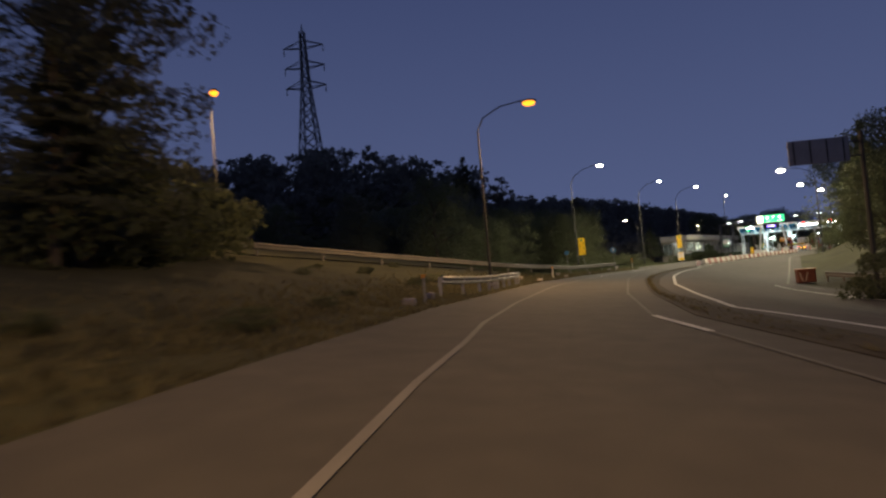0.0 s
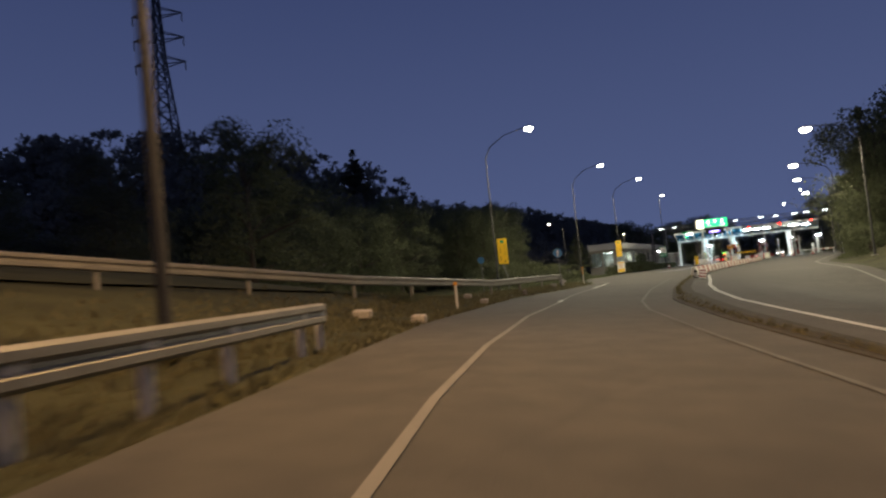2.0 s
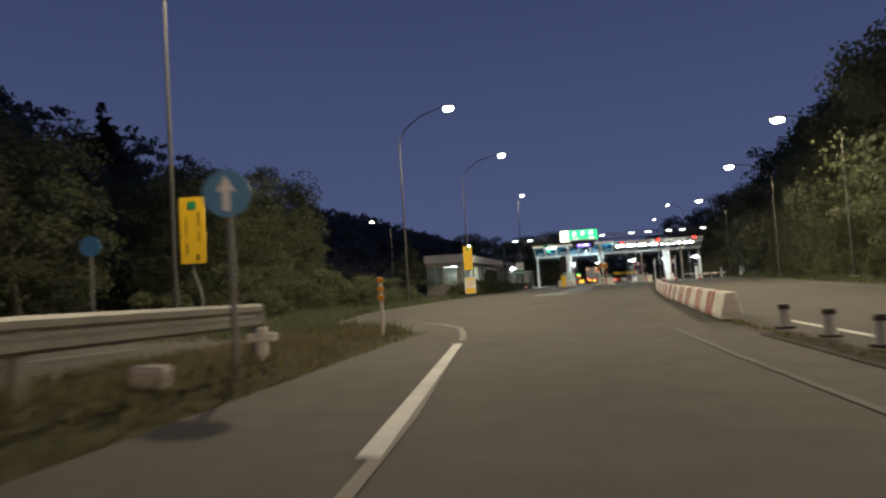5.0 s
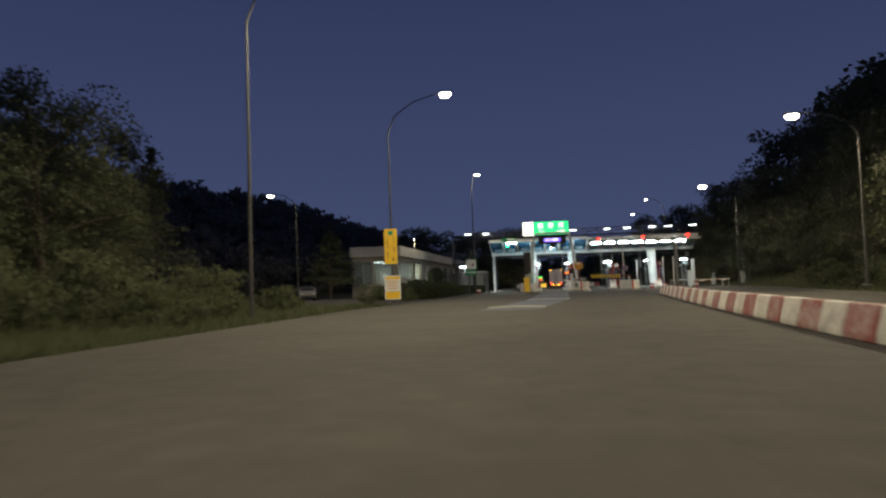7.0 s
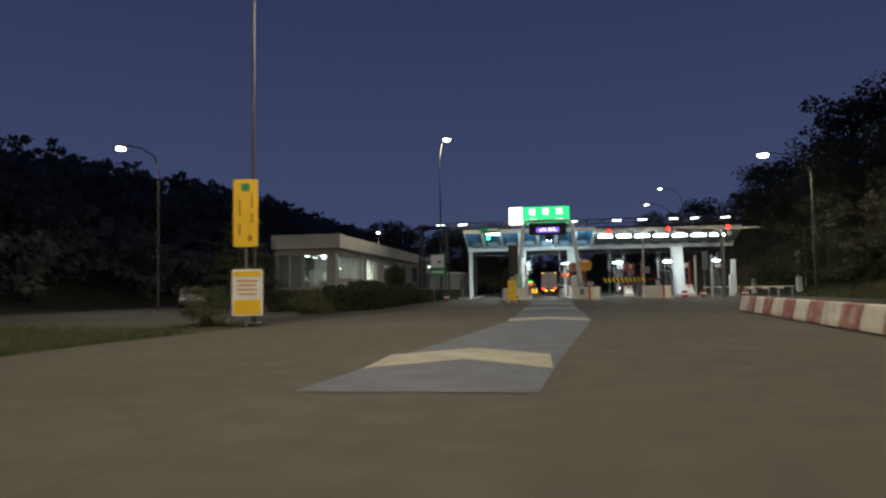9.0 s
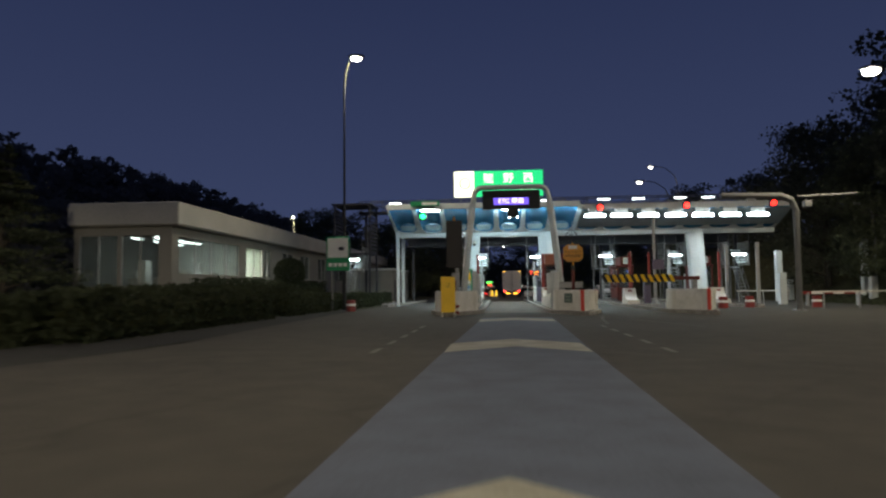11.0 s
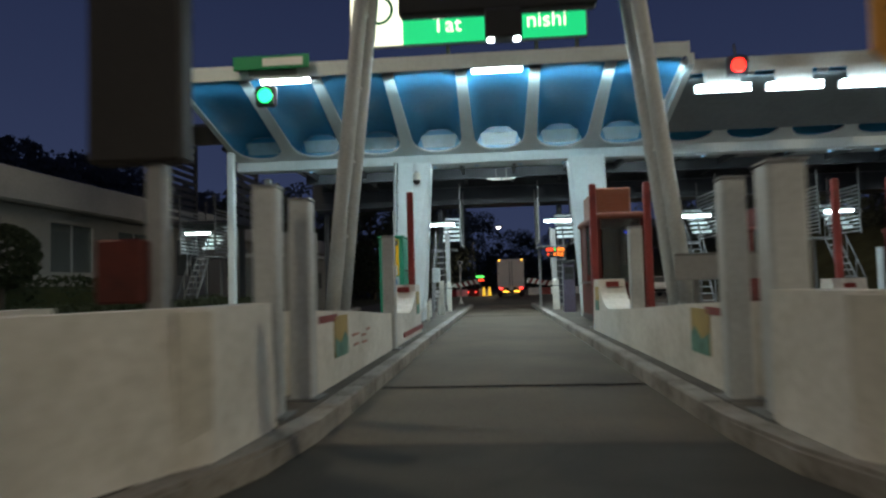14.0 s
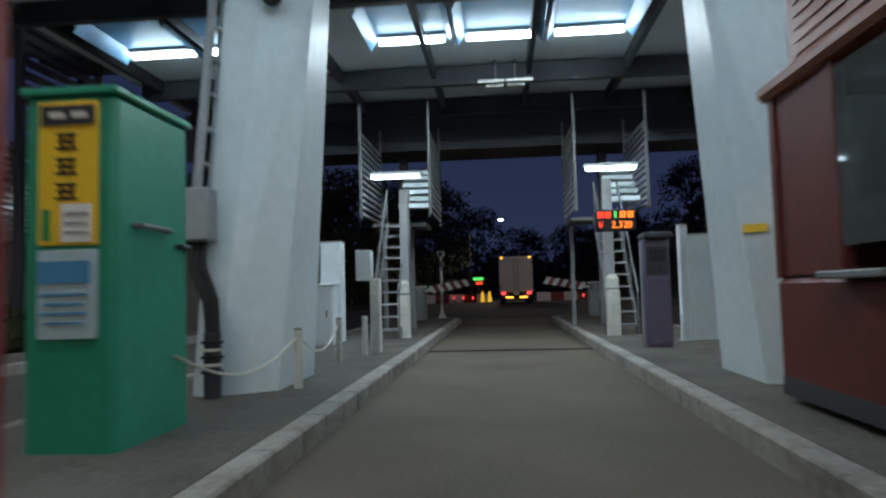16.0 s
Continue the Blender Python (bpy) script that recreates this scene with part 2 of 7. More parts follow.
def apipe(bm, pts, r, seg=8, r1=None):
    """A round bar swept along a line of points."""
    pts = [Vector(p) for p in pts]
    rings = []
    for k, p in enumerate(pts):
        d = pts[min(k + 1, len(pts) - 1)] - pts[max(k - 1, 0)]
        q = d.to_track_quat("Z", "Y")
        rr = r if r1 is None else r + (r1 - r) * k / (len(pts) - 1)
        rings.append([bm.verts.new(p + q @ Vector((rr * math.cos(a), rr * math.sin(a), 0)))
                      for a in (2 * math.pi * j / seg for j in range(seg))])
    for a, b in zip(rings, rings[1:]):
        for j in range(seg):
            bm.faces.new((a[j], a[(j + 1) % seg], b[(j + 1) % seg], b[j]))
    bm.faces.new(rings[0][::-1])
    bm.faces.new(rings[-1])
    return bm


def aprism(bm, outline, lo, hi, axis="z"):
    """A closed outline of 2D points pushed from lo to hi along an axis."""
    def at(p, h):
        return {"z": (p[0], p[1], h), "x": (h, p[0], p[1]), "y": (p[0], h, p[1])}[axis]
    a = [bm.verts.new(at(p, lo)) for p in outline]
    b = [bm.verts.new(at(p, hi)) for p in outline]
    n = len(outline)
    bm.faces.new(a)
    bm.faces.new(b[::-1])
    for k in range(n):
        bm.faces.new((a[k], b[k], b[(k + 1) % n], a[(k + 1) % n]))
    return bm


def part(name, bm, material, parent=None, label="", smooth=False):
    bmesh.ops.recalc_face_normals(bm, faces=bm.faces[:])
    me = bpy.data.meshes.new(name)
    bm.to_mesh(me)
    bm.free()
    me.materials.append(material)
    if smooth:
        for p in me.polygons:
            p.use_smooth = True
    ob = new(name, me)
    if parent is not None:
        ob.parent = parent
    if label:
        ob["label"] = label
    return ob


def thing(name, m, label, category, group="", kind=""):
    ob = new(name)
    ob.matrix_world = m
    ob.empty_display_size = 0.3
    return tagged(ob, label, category, group, kind)


def B(c, s, rz=0.0, bevel=0.0):
    return abox(bmesh.new(), c, s, rz, bevel)


def C(p0, p1, r0, r1=None, seg=10):
    return acyl(bmesh.new(), p0, p1, r0, r1, seg)


def P(pts, r, seg=8, r1=None):
    return apipe(bmesh.new(), pts, r, seg, r1)


def words(name, text, size, material, parent, loc, rot=(90, 0, 0), extrude=0.01):
    cu = bpy.data.curves.new(name, "FONT")
    cu.body, cu.size, cu.extrude, cu.align_x, cu.align_y = text, size, extrude, "CENTER", "CENTER"
    cu.materials.append(material)
    ob = new(name, cu)
    ob.parent = parent
    ob.location, ob.rotation_euler = loc, [radians(a) for a in rot]
    return ob


# ---------- the lie of the land ----------
WAY = ((-220, 42), (-174.4, 21.7), (-159, 14.5), (-145.4, 9.0), (-132.7, 5.3), (-120.8, 2.7), (-105, 0.6), (-86.6, -0.8), (-75, -1.2),
       (-48, -0.8), (-32, -0.4), (0, 0), (400, 0))
LEFT = ((-220, 34), (-174, 17.2), (-168, 14.4), (-157.6, 10.0), (-145, 5.6), (-130, 0.9), (-120, -1.2), (-114, -2.3), (-100, -3.0),
        (-93, -3.3), (-88, -8.2), (-75, -10.8), (-50, -11.2), (-38, -9.6), (-28, -8.0), (-17, -8.5), (0, -9.0), (20, -9.2), (60, -9.0), (400, -9))
RIGHT = ((-220, 62), (-175, 42), (-150, 29), (-125, 17), (-85, 13), (-56, 16.2), (-20, 20.5), (0, 21), (30, 21), (80, 12), (400, 10))

SR = ((-190, -42), (-165, -20), (-152, -12), (-140, -8.2), (-125, -5.4), (-113, -5.6), (-105, -6.2), (-96, -6.4), (-86, -8.4))

ML = ((-220, 58), (-181, 34), (-168, 26), (-158.4, 20.6), (-146, 15.1), (-135.5, 11.6), (-126.5, 9.2), (-115.3, 6.9), (-109, 6.2), (-97, 5.3), (-92, 5.0))


def along(table, y):
    return float(np.interp(y, [r[0] for r in table], [r[1] for r in table]))


def smooth01(v):
    v = min(max(v, 0), 1)
    return v * v * (3 - 2 * v)


def bank(x, y):
    """The curve's superelevation, which runs out towards the plaza."""
    b = 0.07 * min(max((-85 - y) / 50, 0), 1)
    low = 0.65 * smooth01((x - along(ML, y) - 1) / 6) * smooth01((-96 - y) / 14) * smooth01((y + 176) / 24)
    return -b * min(max((x - along(WAY, y)) * 0.92, -9), 14) - low


def land(x, y):
    z = bank(x, y)
    d = along(LEFT, y) - x
    if d > 0:
        early = smooth01((-104 - y) / 22)
        z += early * (0.185 * max(0, min(d - 0.8, 26)))
        z += 19 * smooth01((-x - 38) / 45) * smooth01((y + 150) / 75) + 3.2 * smooth01((-x - 45) / 40) * smooth01((y - 30) / 50)
        z += 0.2 * smooth01((d - 0.2) / 0.4) * smooth01((x - along(SR, y)) / 0.5) * smooth01((y + 118) / 8) * smooth01((-92.4 - y) / 1.2)
        z += 4 * smooth01((-x - 58) / 26) * smooth01((y + 90) / 45) * smooth01((30 - y) / 35)
        z += 0.5 * smooth01((-x - 13) / 6) * smooth01((y + 85) / 10) * smooth01((-42 - y) / 8)
    d = x - along(RIGHT, y)
    if d > 0:
        z += 7 * smooth01((d - 0.6) / 16) + 10 * smooth01((d - 16) / 90)
    return z + (0.05 * noise.noise(Vector((x, y, 0)) * 0.35) if d > 0.5 or along(LEFT, y) - x > 0.8 else 0)


def sheet(name, xs, ys, zf, material):
    v = [(x, y, zf(x, y)) for y in ys for x in xs]
    n = len(xs)
    f = [(j * n + i, j * n + i + 1, (j + 1) * n + i + 1, (j + 1) * n + i) for j in range(len(ys) - 1) for i in range(n - 1)]
    me = bpy.data.meshes.new(name)
    me.from_pydata(v, [], f)
    me.materials.append(material)
    for p in me.polygons:
        p.use_smooth = True
    return new(name, me)


def spread(lo, hi, inner_lo, inner_hi, step, far):
    a = list(np.arange(inner_lo, inner_hi + 1e-6, step))
    left, right, s = [], [], step
    p = inner_lo
    while p > lo:
        s = min(s * 1.35, far)
        p -= s
        left.append(p)
    s, p = step, inner_hi
    while p < hi:
        s = min(s * 1.35, far)
        p += s
        right.append(p)
    return [float(q) for q in left[::-1] + a + right]


ground = tagged(sheet("ground", spread(-1500, 1500, -70, 60, 1.6, 150), spread(-700, 2500, -200, 90, 2.0, 200),
                      lambda x, y: land(x, y) - 0.05, GRASS),
                "rough grass verge and wooded slopes beside the road", "ground", kind="structure")


def ribbon(name, ys, left, right, dz, material, cols=6, label="", category="road"):
    """A strip of ground between two lines across the way."""
    v, f = [], []
    for y in ys:
        a, b = left(y), right(y)
        for k in range(cols + 1):
            x = a + (b - a) * k / cols
            v.append((x, y, bank(x, y) + dz))
    n = cols + 1
    for j in range(len(ys) - 1):
        for i in range(cols):
            f.append((j * n + i, j * n + i + 1, (j + 1) * n + i + 1, (j + 1) * n + i))
    me = bpy.data.meshes.new(name)
    me.from_pydata(v, [], f)
    me.materials.append(material)
    ob = new(name, me)
    return tagged(ob, label, category, kind="structure") if label else ob


ys_all = [float(v) for v in np.arange(-220, 140, 2.5)]
road = ribbon("road", ys_all, lambda y: along(LEFT, y), lambda y: along(RIGHT, y), 0.0, ASPHALT, 14,
              "dark worn asphalt carriageway widening into a toll plaza", "road")

# ---------- street lighting ----------
def street_lamp(base, head, glowmat, watts, col, label, group="street lamps", lens=1.0):
    """A tapered mast with a bent arm and a lantern."""
    b, h = Vector(base), Vector(head)
    t = thing("street_lamp", Matrix.Translation(b), label, "street lamp", group)
    d = h - b
    flat = Vector((d.x, d.y, 0))
    H = d.z
    part("mast", P([(0, 0, 0), (0, 0, H * 0.5), (0, 0, H * 0.86)], 0.09, 8, 0.05), MAST, t)
    part("arm", P([(0, 0, H * 0.86), flat * 0.12 + Vector((0, 0, H * 0.93)), flat * 0.45 + Vector((0, 0, H * 0.985)), flat * 0.9 + Vector((0, 0, H + 0.08))], 0.05, 6, 0.035), MAST, t)
    part("base_plate", B((0, 0, 0.03), (0.42, 0.42, 0.06), 0, 0.01), STEEL, t)
    u = flat.normalized() if flat.length > 0.1 else Vector((1, 0, 0))
    bm = bmesh.new()
    bmesh.ops.create_uvsphere(bm, u_segments=12, v_segments=6, radius=1, matrix=Matrix.Translation(d) @ Matrix.Rotation(math.atan2(u.y, u.x), 4, "Z") @ Matrix.Diagonal((0.5, 0.26, 0.13, 1)))
    lan = part("lantern", bm, GREY_STEEL, t)
    # Lens drawn oversized: the lamp's glare is put into its shape.
    bm = bmesh.new()
    bmesh.ops.create_uvsphere(bm, u_segments=12, v_segments=6, radius=1, matrix=Matrix.Translation(d - Vector((0, 0, 0.1))) @ Matrix.Rotation(math.atan2(u.y, u.x), 4, "Z") @ Matrix.Diagonal((0.4 * lens, 0.26 * lens, 0.22 * lens, 1)))
    part("lens", bm, glowmat, lan, "glowing glass lens")
    if watts:
        tip = h + u * 1.5
        lantern_light("street_lamp_light", (h.x, h.y, h.z - 0.42), (tip.x, tip.y, 0), watts, col)
    return t


WHITE_L = "tall galvanised street lamp with a glowing white lantern"
SODIUM_L = "tall galvanised street lamp with a glowing orange sodium lantern"
WC, OC = (1.0, 0.92, 0.66), (1.0, 0.64, 0.3)
for b, h, w in (((-12.85, -88.6, 0.2), (-8.4, -89.2, 13.9), 4400), ((-12.05, -61.8, 0), (-8.0, -63.3, 13.6), 4300), ((-11.3, -40.8, 0), (-7.0, -42.4, 13.9), 4000),
                ((20.0, -106.7, 0.6), (16.8, -106.7, 9.8), 2200), ((15.7, -88.85, 0.2), (12.4, -88.85, 9.95), 2600), ((15.6, -66, 0.3), (12.25, -66, 9.9), 2600),
                ((16.7, -45.8, 0.4), (13.3, -45.8, 10.2), 2600), ((19.2, -11.2, 0), (15.9, -11.2, 10.8), 2400)):
    street_lamp(b, h, G_WHITE, w, WC, WHITE_L)
for b, h in (((-23.5, -26.4, 0), (-26, -26.4, 10.1)), ((-9.4, -4.8, 0), (-8.7, -4.8, 14.5)), ((-24, 33.5, 0), (-23.9, 32.8, 9.6)), ((20.4, 39.3, 0), (17.4, 39.3, 15.4)), ((16, 25.6, 0), (13.2, 25.6, 11.6)), ((-3, 62, 0), (0, 62, 7.7))):
    street_lamp(b, h, G_WHITE, 1900 if h[0] == -8.7 else 1300, WC, WHITE_L, lens=0.62 if h[1] > 20 else 0.75)
street_lamp((1.8, -138.9, land(1.8, -138.9)), (4.6, -137.4, 11.2), G_ORANGE, 3500, OC, SODIUM_L)
street_lamp((-13.4, -146, 3.5), (-11.8, -147, 13.7), G_ORANGE, 2200, OC, SODIUM_L)
# Added lamp, unseen behind the starting point, to light the first stretch.
street_lamp((24.5, -178, 0), (21.5, -178, 12), G_ORANGE, 2800, OC, SODIUM_L)

# ---------- woods ----------
def leaf_mesh(name, centres, sizes, material, rng):
    """Many small leaf sprays, each a bent pair of quads, turned at random."""
    n = len(centres)
    a = rng.normal(size=(n, 3))
    a /= np.linalg.norm(a, axis=1)[:, None]
    b = np.cross(a, rng.normal(size=(n, 3)))
    b /= np.linalg.norm(b, axis=1)[:, None]
    c = np.cross(a, b)
    s = sizes[:, None]
    mid0, mid1 = centres - b * s * 0.6, centres + b * s * 0.6
    v = np.stack([mid0, mid1, centres + a * s * 0.55 + c * s * 0.2 + b * s * 0.25, centres - a * s * 0.55 + c * s * 0.2 + b * s * 0.1], 1).reshape(-1, 3)
    i = np.arange(n) * 4
    f = np.concatenate([np.stack([i, i + 1, i + 2], 1), np.stack([i, i + 3, i + 1], 1)])
    me = bpy.data.meshes.new(name)
    me.from_pydata(v.tolist(), [], f.tolist())
    me.materials.append(material)
    return me


def crown_points(rng, n, height, radius, clumps, low=0.28, cone=False):
    """Leaf places gathered in clumps over an uneven crown."""
    u = rng.uniform(low, 1.0, clumps)
    ang = rng.uniform(0, 2 * np.pi, clumps)
    prof = (1.02 - u) * 1.25 if cone else np.sqrt(np.clip(1 - ((u - 0.5) / 0.56) ** 2, 0.05, 1))
    rad = radius * prof * rng.uniform(0.35, 1.0, clumps)
    cc = np.stack([rad * np.cos(ang), rad * np.sin(ang), u * height], 1)
    k = rng.integers(0, clumps, n)
    p = rng.normal(size=(n, 3))
    p *= (rng.uniform(0.15, 1.0, n) ** 0.45 / np.linalg.norm(p, axis=1))[:, None] * radius * np.array([0.3, 0.3, 0.2]) * rng.uniform(0.6, 1.15, clumps)[k][:, None]
    if cone:
        p *= np.clip(prof, 0.12, 1.0)[k][:, None] * np.array([1.5, 1.5, 0.5])
    return cc[k] + p, cc


def tree(name, m, height, radius, seed, material, label, category="tree", leaves=13000, cone=False, group="roadside trees", lo=0.07, hi=0.18):
    rng = np.random.default_rng(seed)
    t = thing(name, m, label, category, group)
    pts, cc = crown_points(rng, leaves, height, radius, 110, 0.22 if cone else 0.06, cone)
    bm = bmesh.new()
    lean = rng.normal(size=2) * 0.03 * height
    tops = [(0, 0, -0.3), (lean[0] * 0.3, lean[1] * 0.3, height * 0.3), (lean[0], lean[1], height * 0.86)]
    apipe(bm, tops, 0.022 * height, 7, 0.006 * height)
    for c in cc[:12]:
        z0 = min(c[2] * 0.7, height * 0.7)
        f = z0 / (height * 0.86)
        apipe(bm, [(lean[0] * f, lean[1] * f, z0), (c[0] * 0.5, c[1] * 0.5, (z0 + c[2]) / 2 + 0.1), tuple(c)], 0.009 * height, 5, 0.003 * height)
    part("trunk", bm, BARK, t)
    me = leaf_mesh("crown", pts, rng.uniform(lo, hi, leaves) * (height / 9) ** 0.5, material, rng)
    ob = new("crown", me)
    ob.parent = t
    return t


BROAD = "broadleaf tree with a dense dark green crown on the slope"
CONIF = "dark conifer with drooping tiers of branches on the slope"
kinds = [tree("broadleaf_tree", pose(-24, -58, land(-24, -58)), 10.6, 4.4, 1, LEAF, BROAD),
         tree("broadleaf_tree", pose(-27, -49, land(-27, -49)), 10.5, 3.8, 2, LEAF_DARK, BROAD),
         tree("broadleaf_tree", pose(-22, -68, land(-22, -68)), 9.0, 4.0, 3, LEAF, BROAD),
         tree("conifer_tree", pose(-29, -41, land(-29, -41)), 12.0, 2.9, 4, LEAF_DARK, CONIF, cone=True)]
back_kinds = [tree("broadleaf_tree", pose(-38, -54, land(-38, -54)), 10.8, 4.4, 5, LEAF_DARK, BROAD, leaves=5000, lo=0.12, hi=0.3),
              tree("broadleaf_tree", pose(-40, -70, land(-40, -70)), 10.2, 4.0, 6, LEAF, BROAD, leaves=5000, lo=0.12, hi=0.3),
              tree("conifer_tree", pose(-41, -62, land(-41, -62)), 12.0, 2.9, 7, LEAF_DARK, CONIF, leaves=5000, cone=True, lo=0.12, hi=0.28)]
spots = [(-18.3, -114, 0.95), (-26, -117, 0.75), (0.5, -162.4, 1.1), (-3.6, -160, 1.05), (3.0, -164.8, 0.55), (-29, -95, 1.1), (-26, -90, 1.0), (-24, -100, 0.8)]
back_spots = [(-36, -100, 0.85)]
rg = random.Random(5)
for y in range(-118, -44, 6):      # belt along the far verge of the slip road
    spots.append((-25 - rg.uniform(0, 9) - max(0, (-80 - y)) * 0.2, y + rg.uniform(-2, 2), rg.uniform(0.75, 1.1) * (0.7 if y < -104 else 1)))
    back_spots.append((-36 - rg.uniform(0, 8), y + rg.uniform(-2, 2), rg.uniform(0.9, 1.25) * (0.65 if y < -104 else 1)))
for y in range(-72, 14, 5):        # wooded slope beyond the opposite carriageway
    spots.append((along(RIGHT, y) + 4 + rg.uniform(0, 3), y + rg.uniform(-2, 2), rg.uniform(0.95, 1.25)))
    back_spots.append((along(RIGHT, y) + 9.5 + rg.uniform(0, 4), y + rg.uniform(-2, 2), rg.uniform(1.2, 1.5)))
for y in range(-165, -72, 9):
    spots.append((along(RIGHT, y) + 5 + rg.uniform(0, 5), y, rg.uniform(0.7, 1.0)))
for xy in ((-14, 60), (-19, 66), (-24, 58), (-9, 95), (-4, 104), (-14, 88), (4, 118), (12, 112), (20, 108), (-30, 70), (14, 92), (24, 84), (-22, 84), (27, 60), (30, 40), (29, 22), (-9.5, 70), (-13, 76), (-8, 84)):
    back_spots.append((*xy, rg.uniform(0.85, 1.15) * (1.25 if xy[0] < 0 else 1)))
for some, made in ((spots, kinds), (back_spots, back_kinds)):
    for x, y, s in some:
        k = rg.choice((0, 1, 2, 0, 1, 3)) % (2 if y > 30 else len(made))
        o = copy_thing(made[k], pose(x, y, land(x, y) - 0.1, rg.uniform(-4, 4), rg.uniform(-4, 4), rg.uniform(0, 360)))
        o.scale = (s * rg.uniform(0.9, 1.2), s * rg.uniform(0.9, 1.2), s)


tree("conifer_tree", pose(-25.7, -10.0, -0.1), 8.9, 3.4, 9, LEAF, "bushy conical evergreen beside the office and the parking area", cone=True)
o = copy_thing(kinds[3], pose(-70, -20, land(-70, -20) - 0.2, 0, 0, 40))
o.scale = (1.75, 1.75, (32.6 - land(-70, -20)) / 12)


def far_woods():
    rng = np.random.default_rng(11)
    pts, sz = [], []

    def stand(x, y, h, r, n, clumps, lo, hi):
        p, _c = crown_points(rng, n, h, r, clumps, 0.05)
        pts.append(p + np.array([x, y, land(x, y) - 0.3]))
        sz.append(rng.uniform(lo, hi, n))

    for _ in range(1150):
        x, y = -42 - rng.uniform(0, 75), rng.uniform(-190, 330)
        k = 0.62 if y < -92 else 0.7 if y > -50 and (x > -74 or y > 10) else 1.0
        stand(x, y, rng.uniform(7, 11.5) * k, rng.uniform(2.8, 4.6), 400, 24, 0.3, 0.8)
    for _ in range(260):
        x = rng.uniform(-60, 90)
        stand(x, rng.uniform(130, 260) + abs(x) * 0.3, rng.uniform(7, 11), rng.uniform(3, 4.6), 200, 18, 0.4, 1.0)
    for _ in range(240):
        y = rng.uniform(-190, 120)
        stand(along(RIGHT, y) + rng.uniform(16, 70), y, rng.uniform(8, 12), rng.uniform(3, 4.6), 260, 20, 0.3, 0.9)
    ob = new("far_woods", leaf_mesh("far_woods", np.concatenate(pts), np.concatenate(sz), LEAF_HAZE, rng))
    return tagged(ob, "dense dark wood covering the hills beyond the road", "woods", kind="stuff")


far_woods()

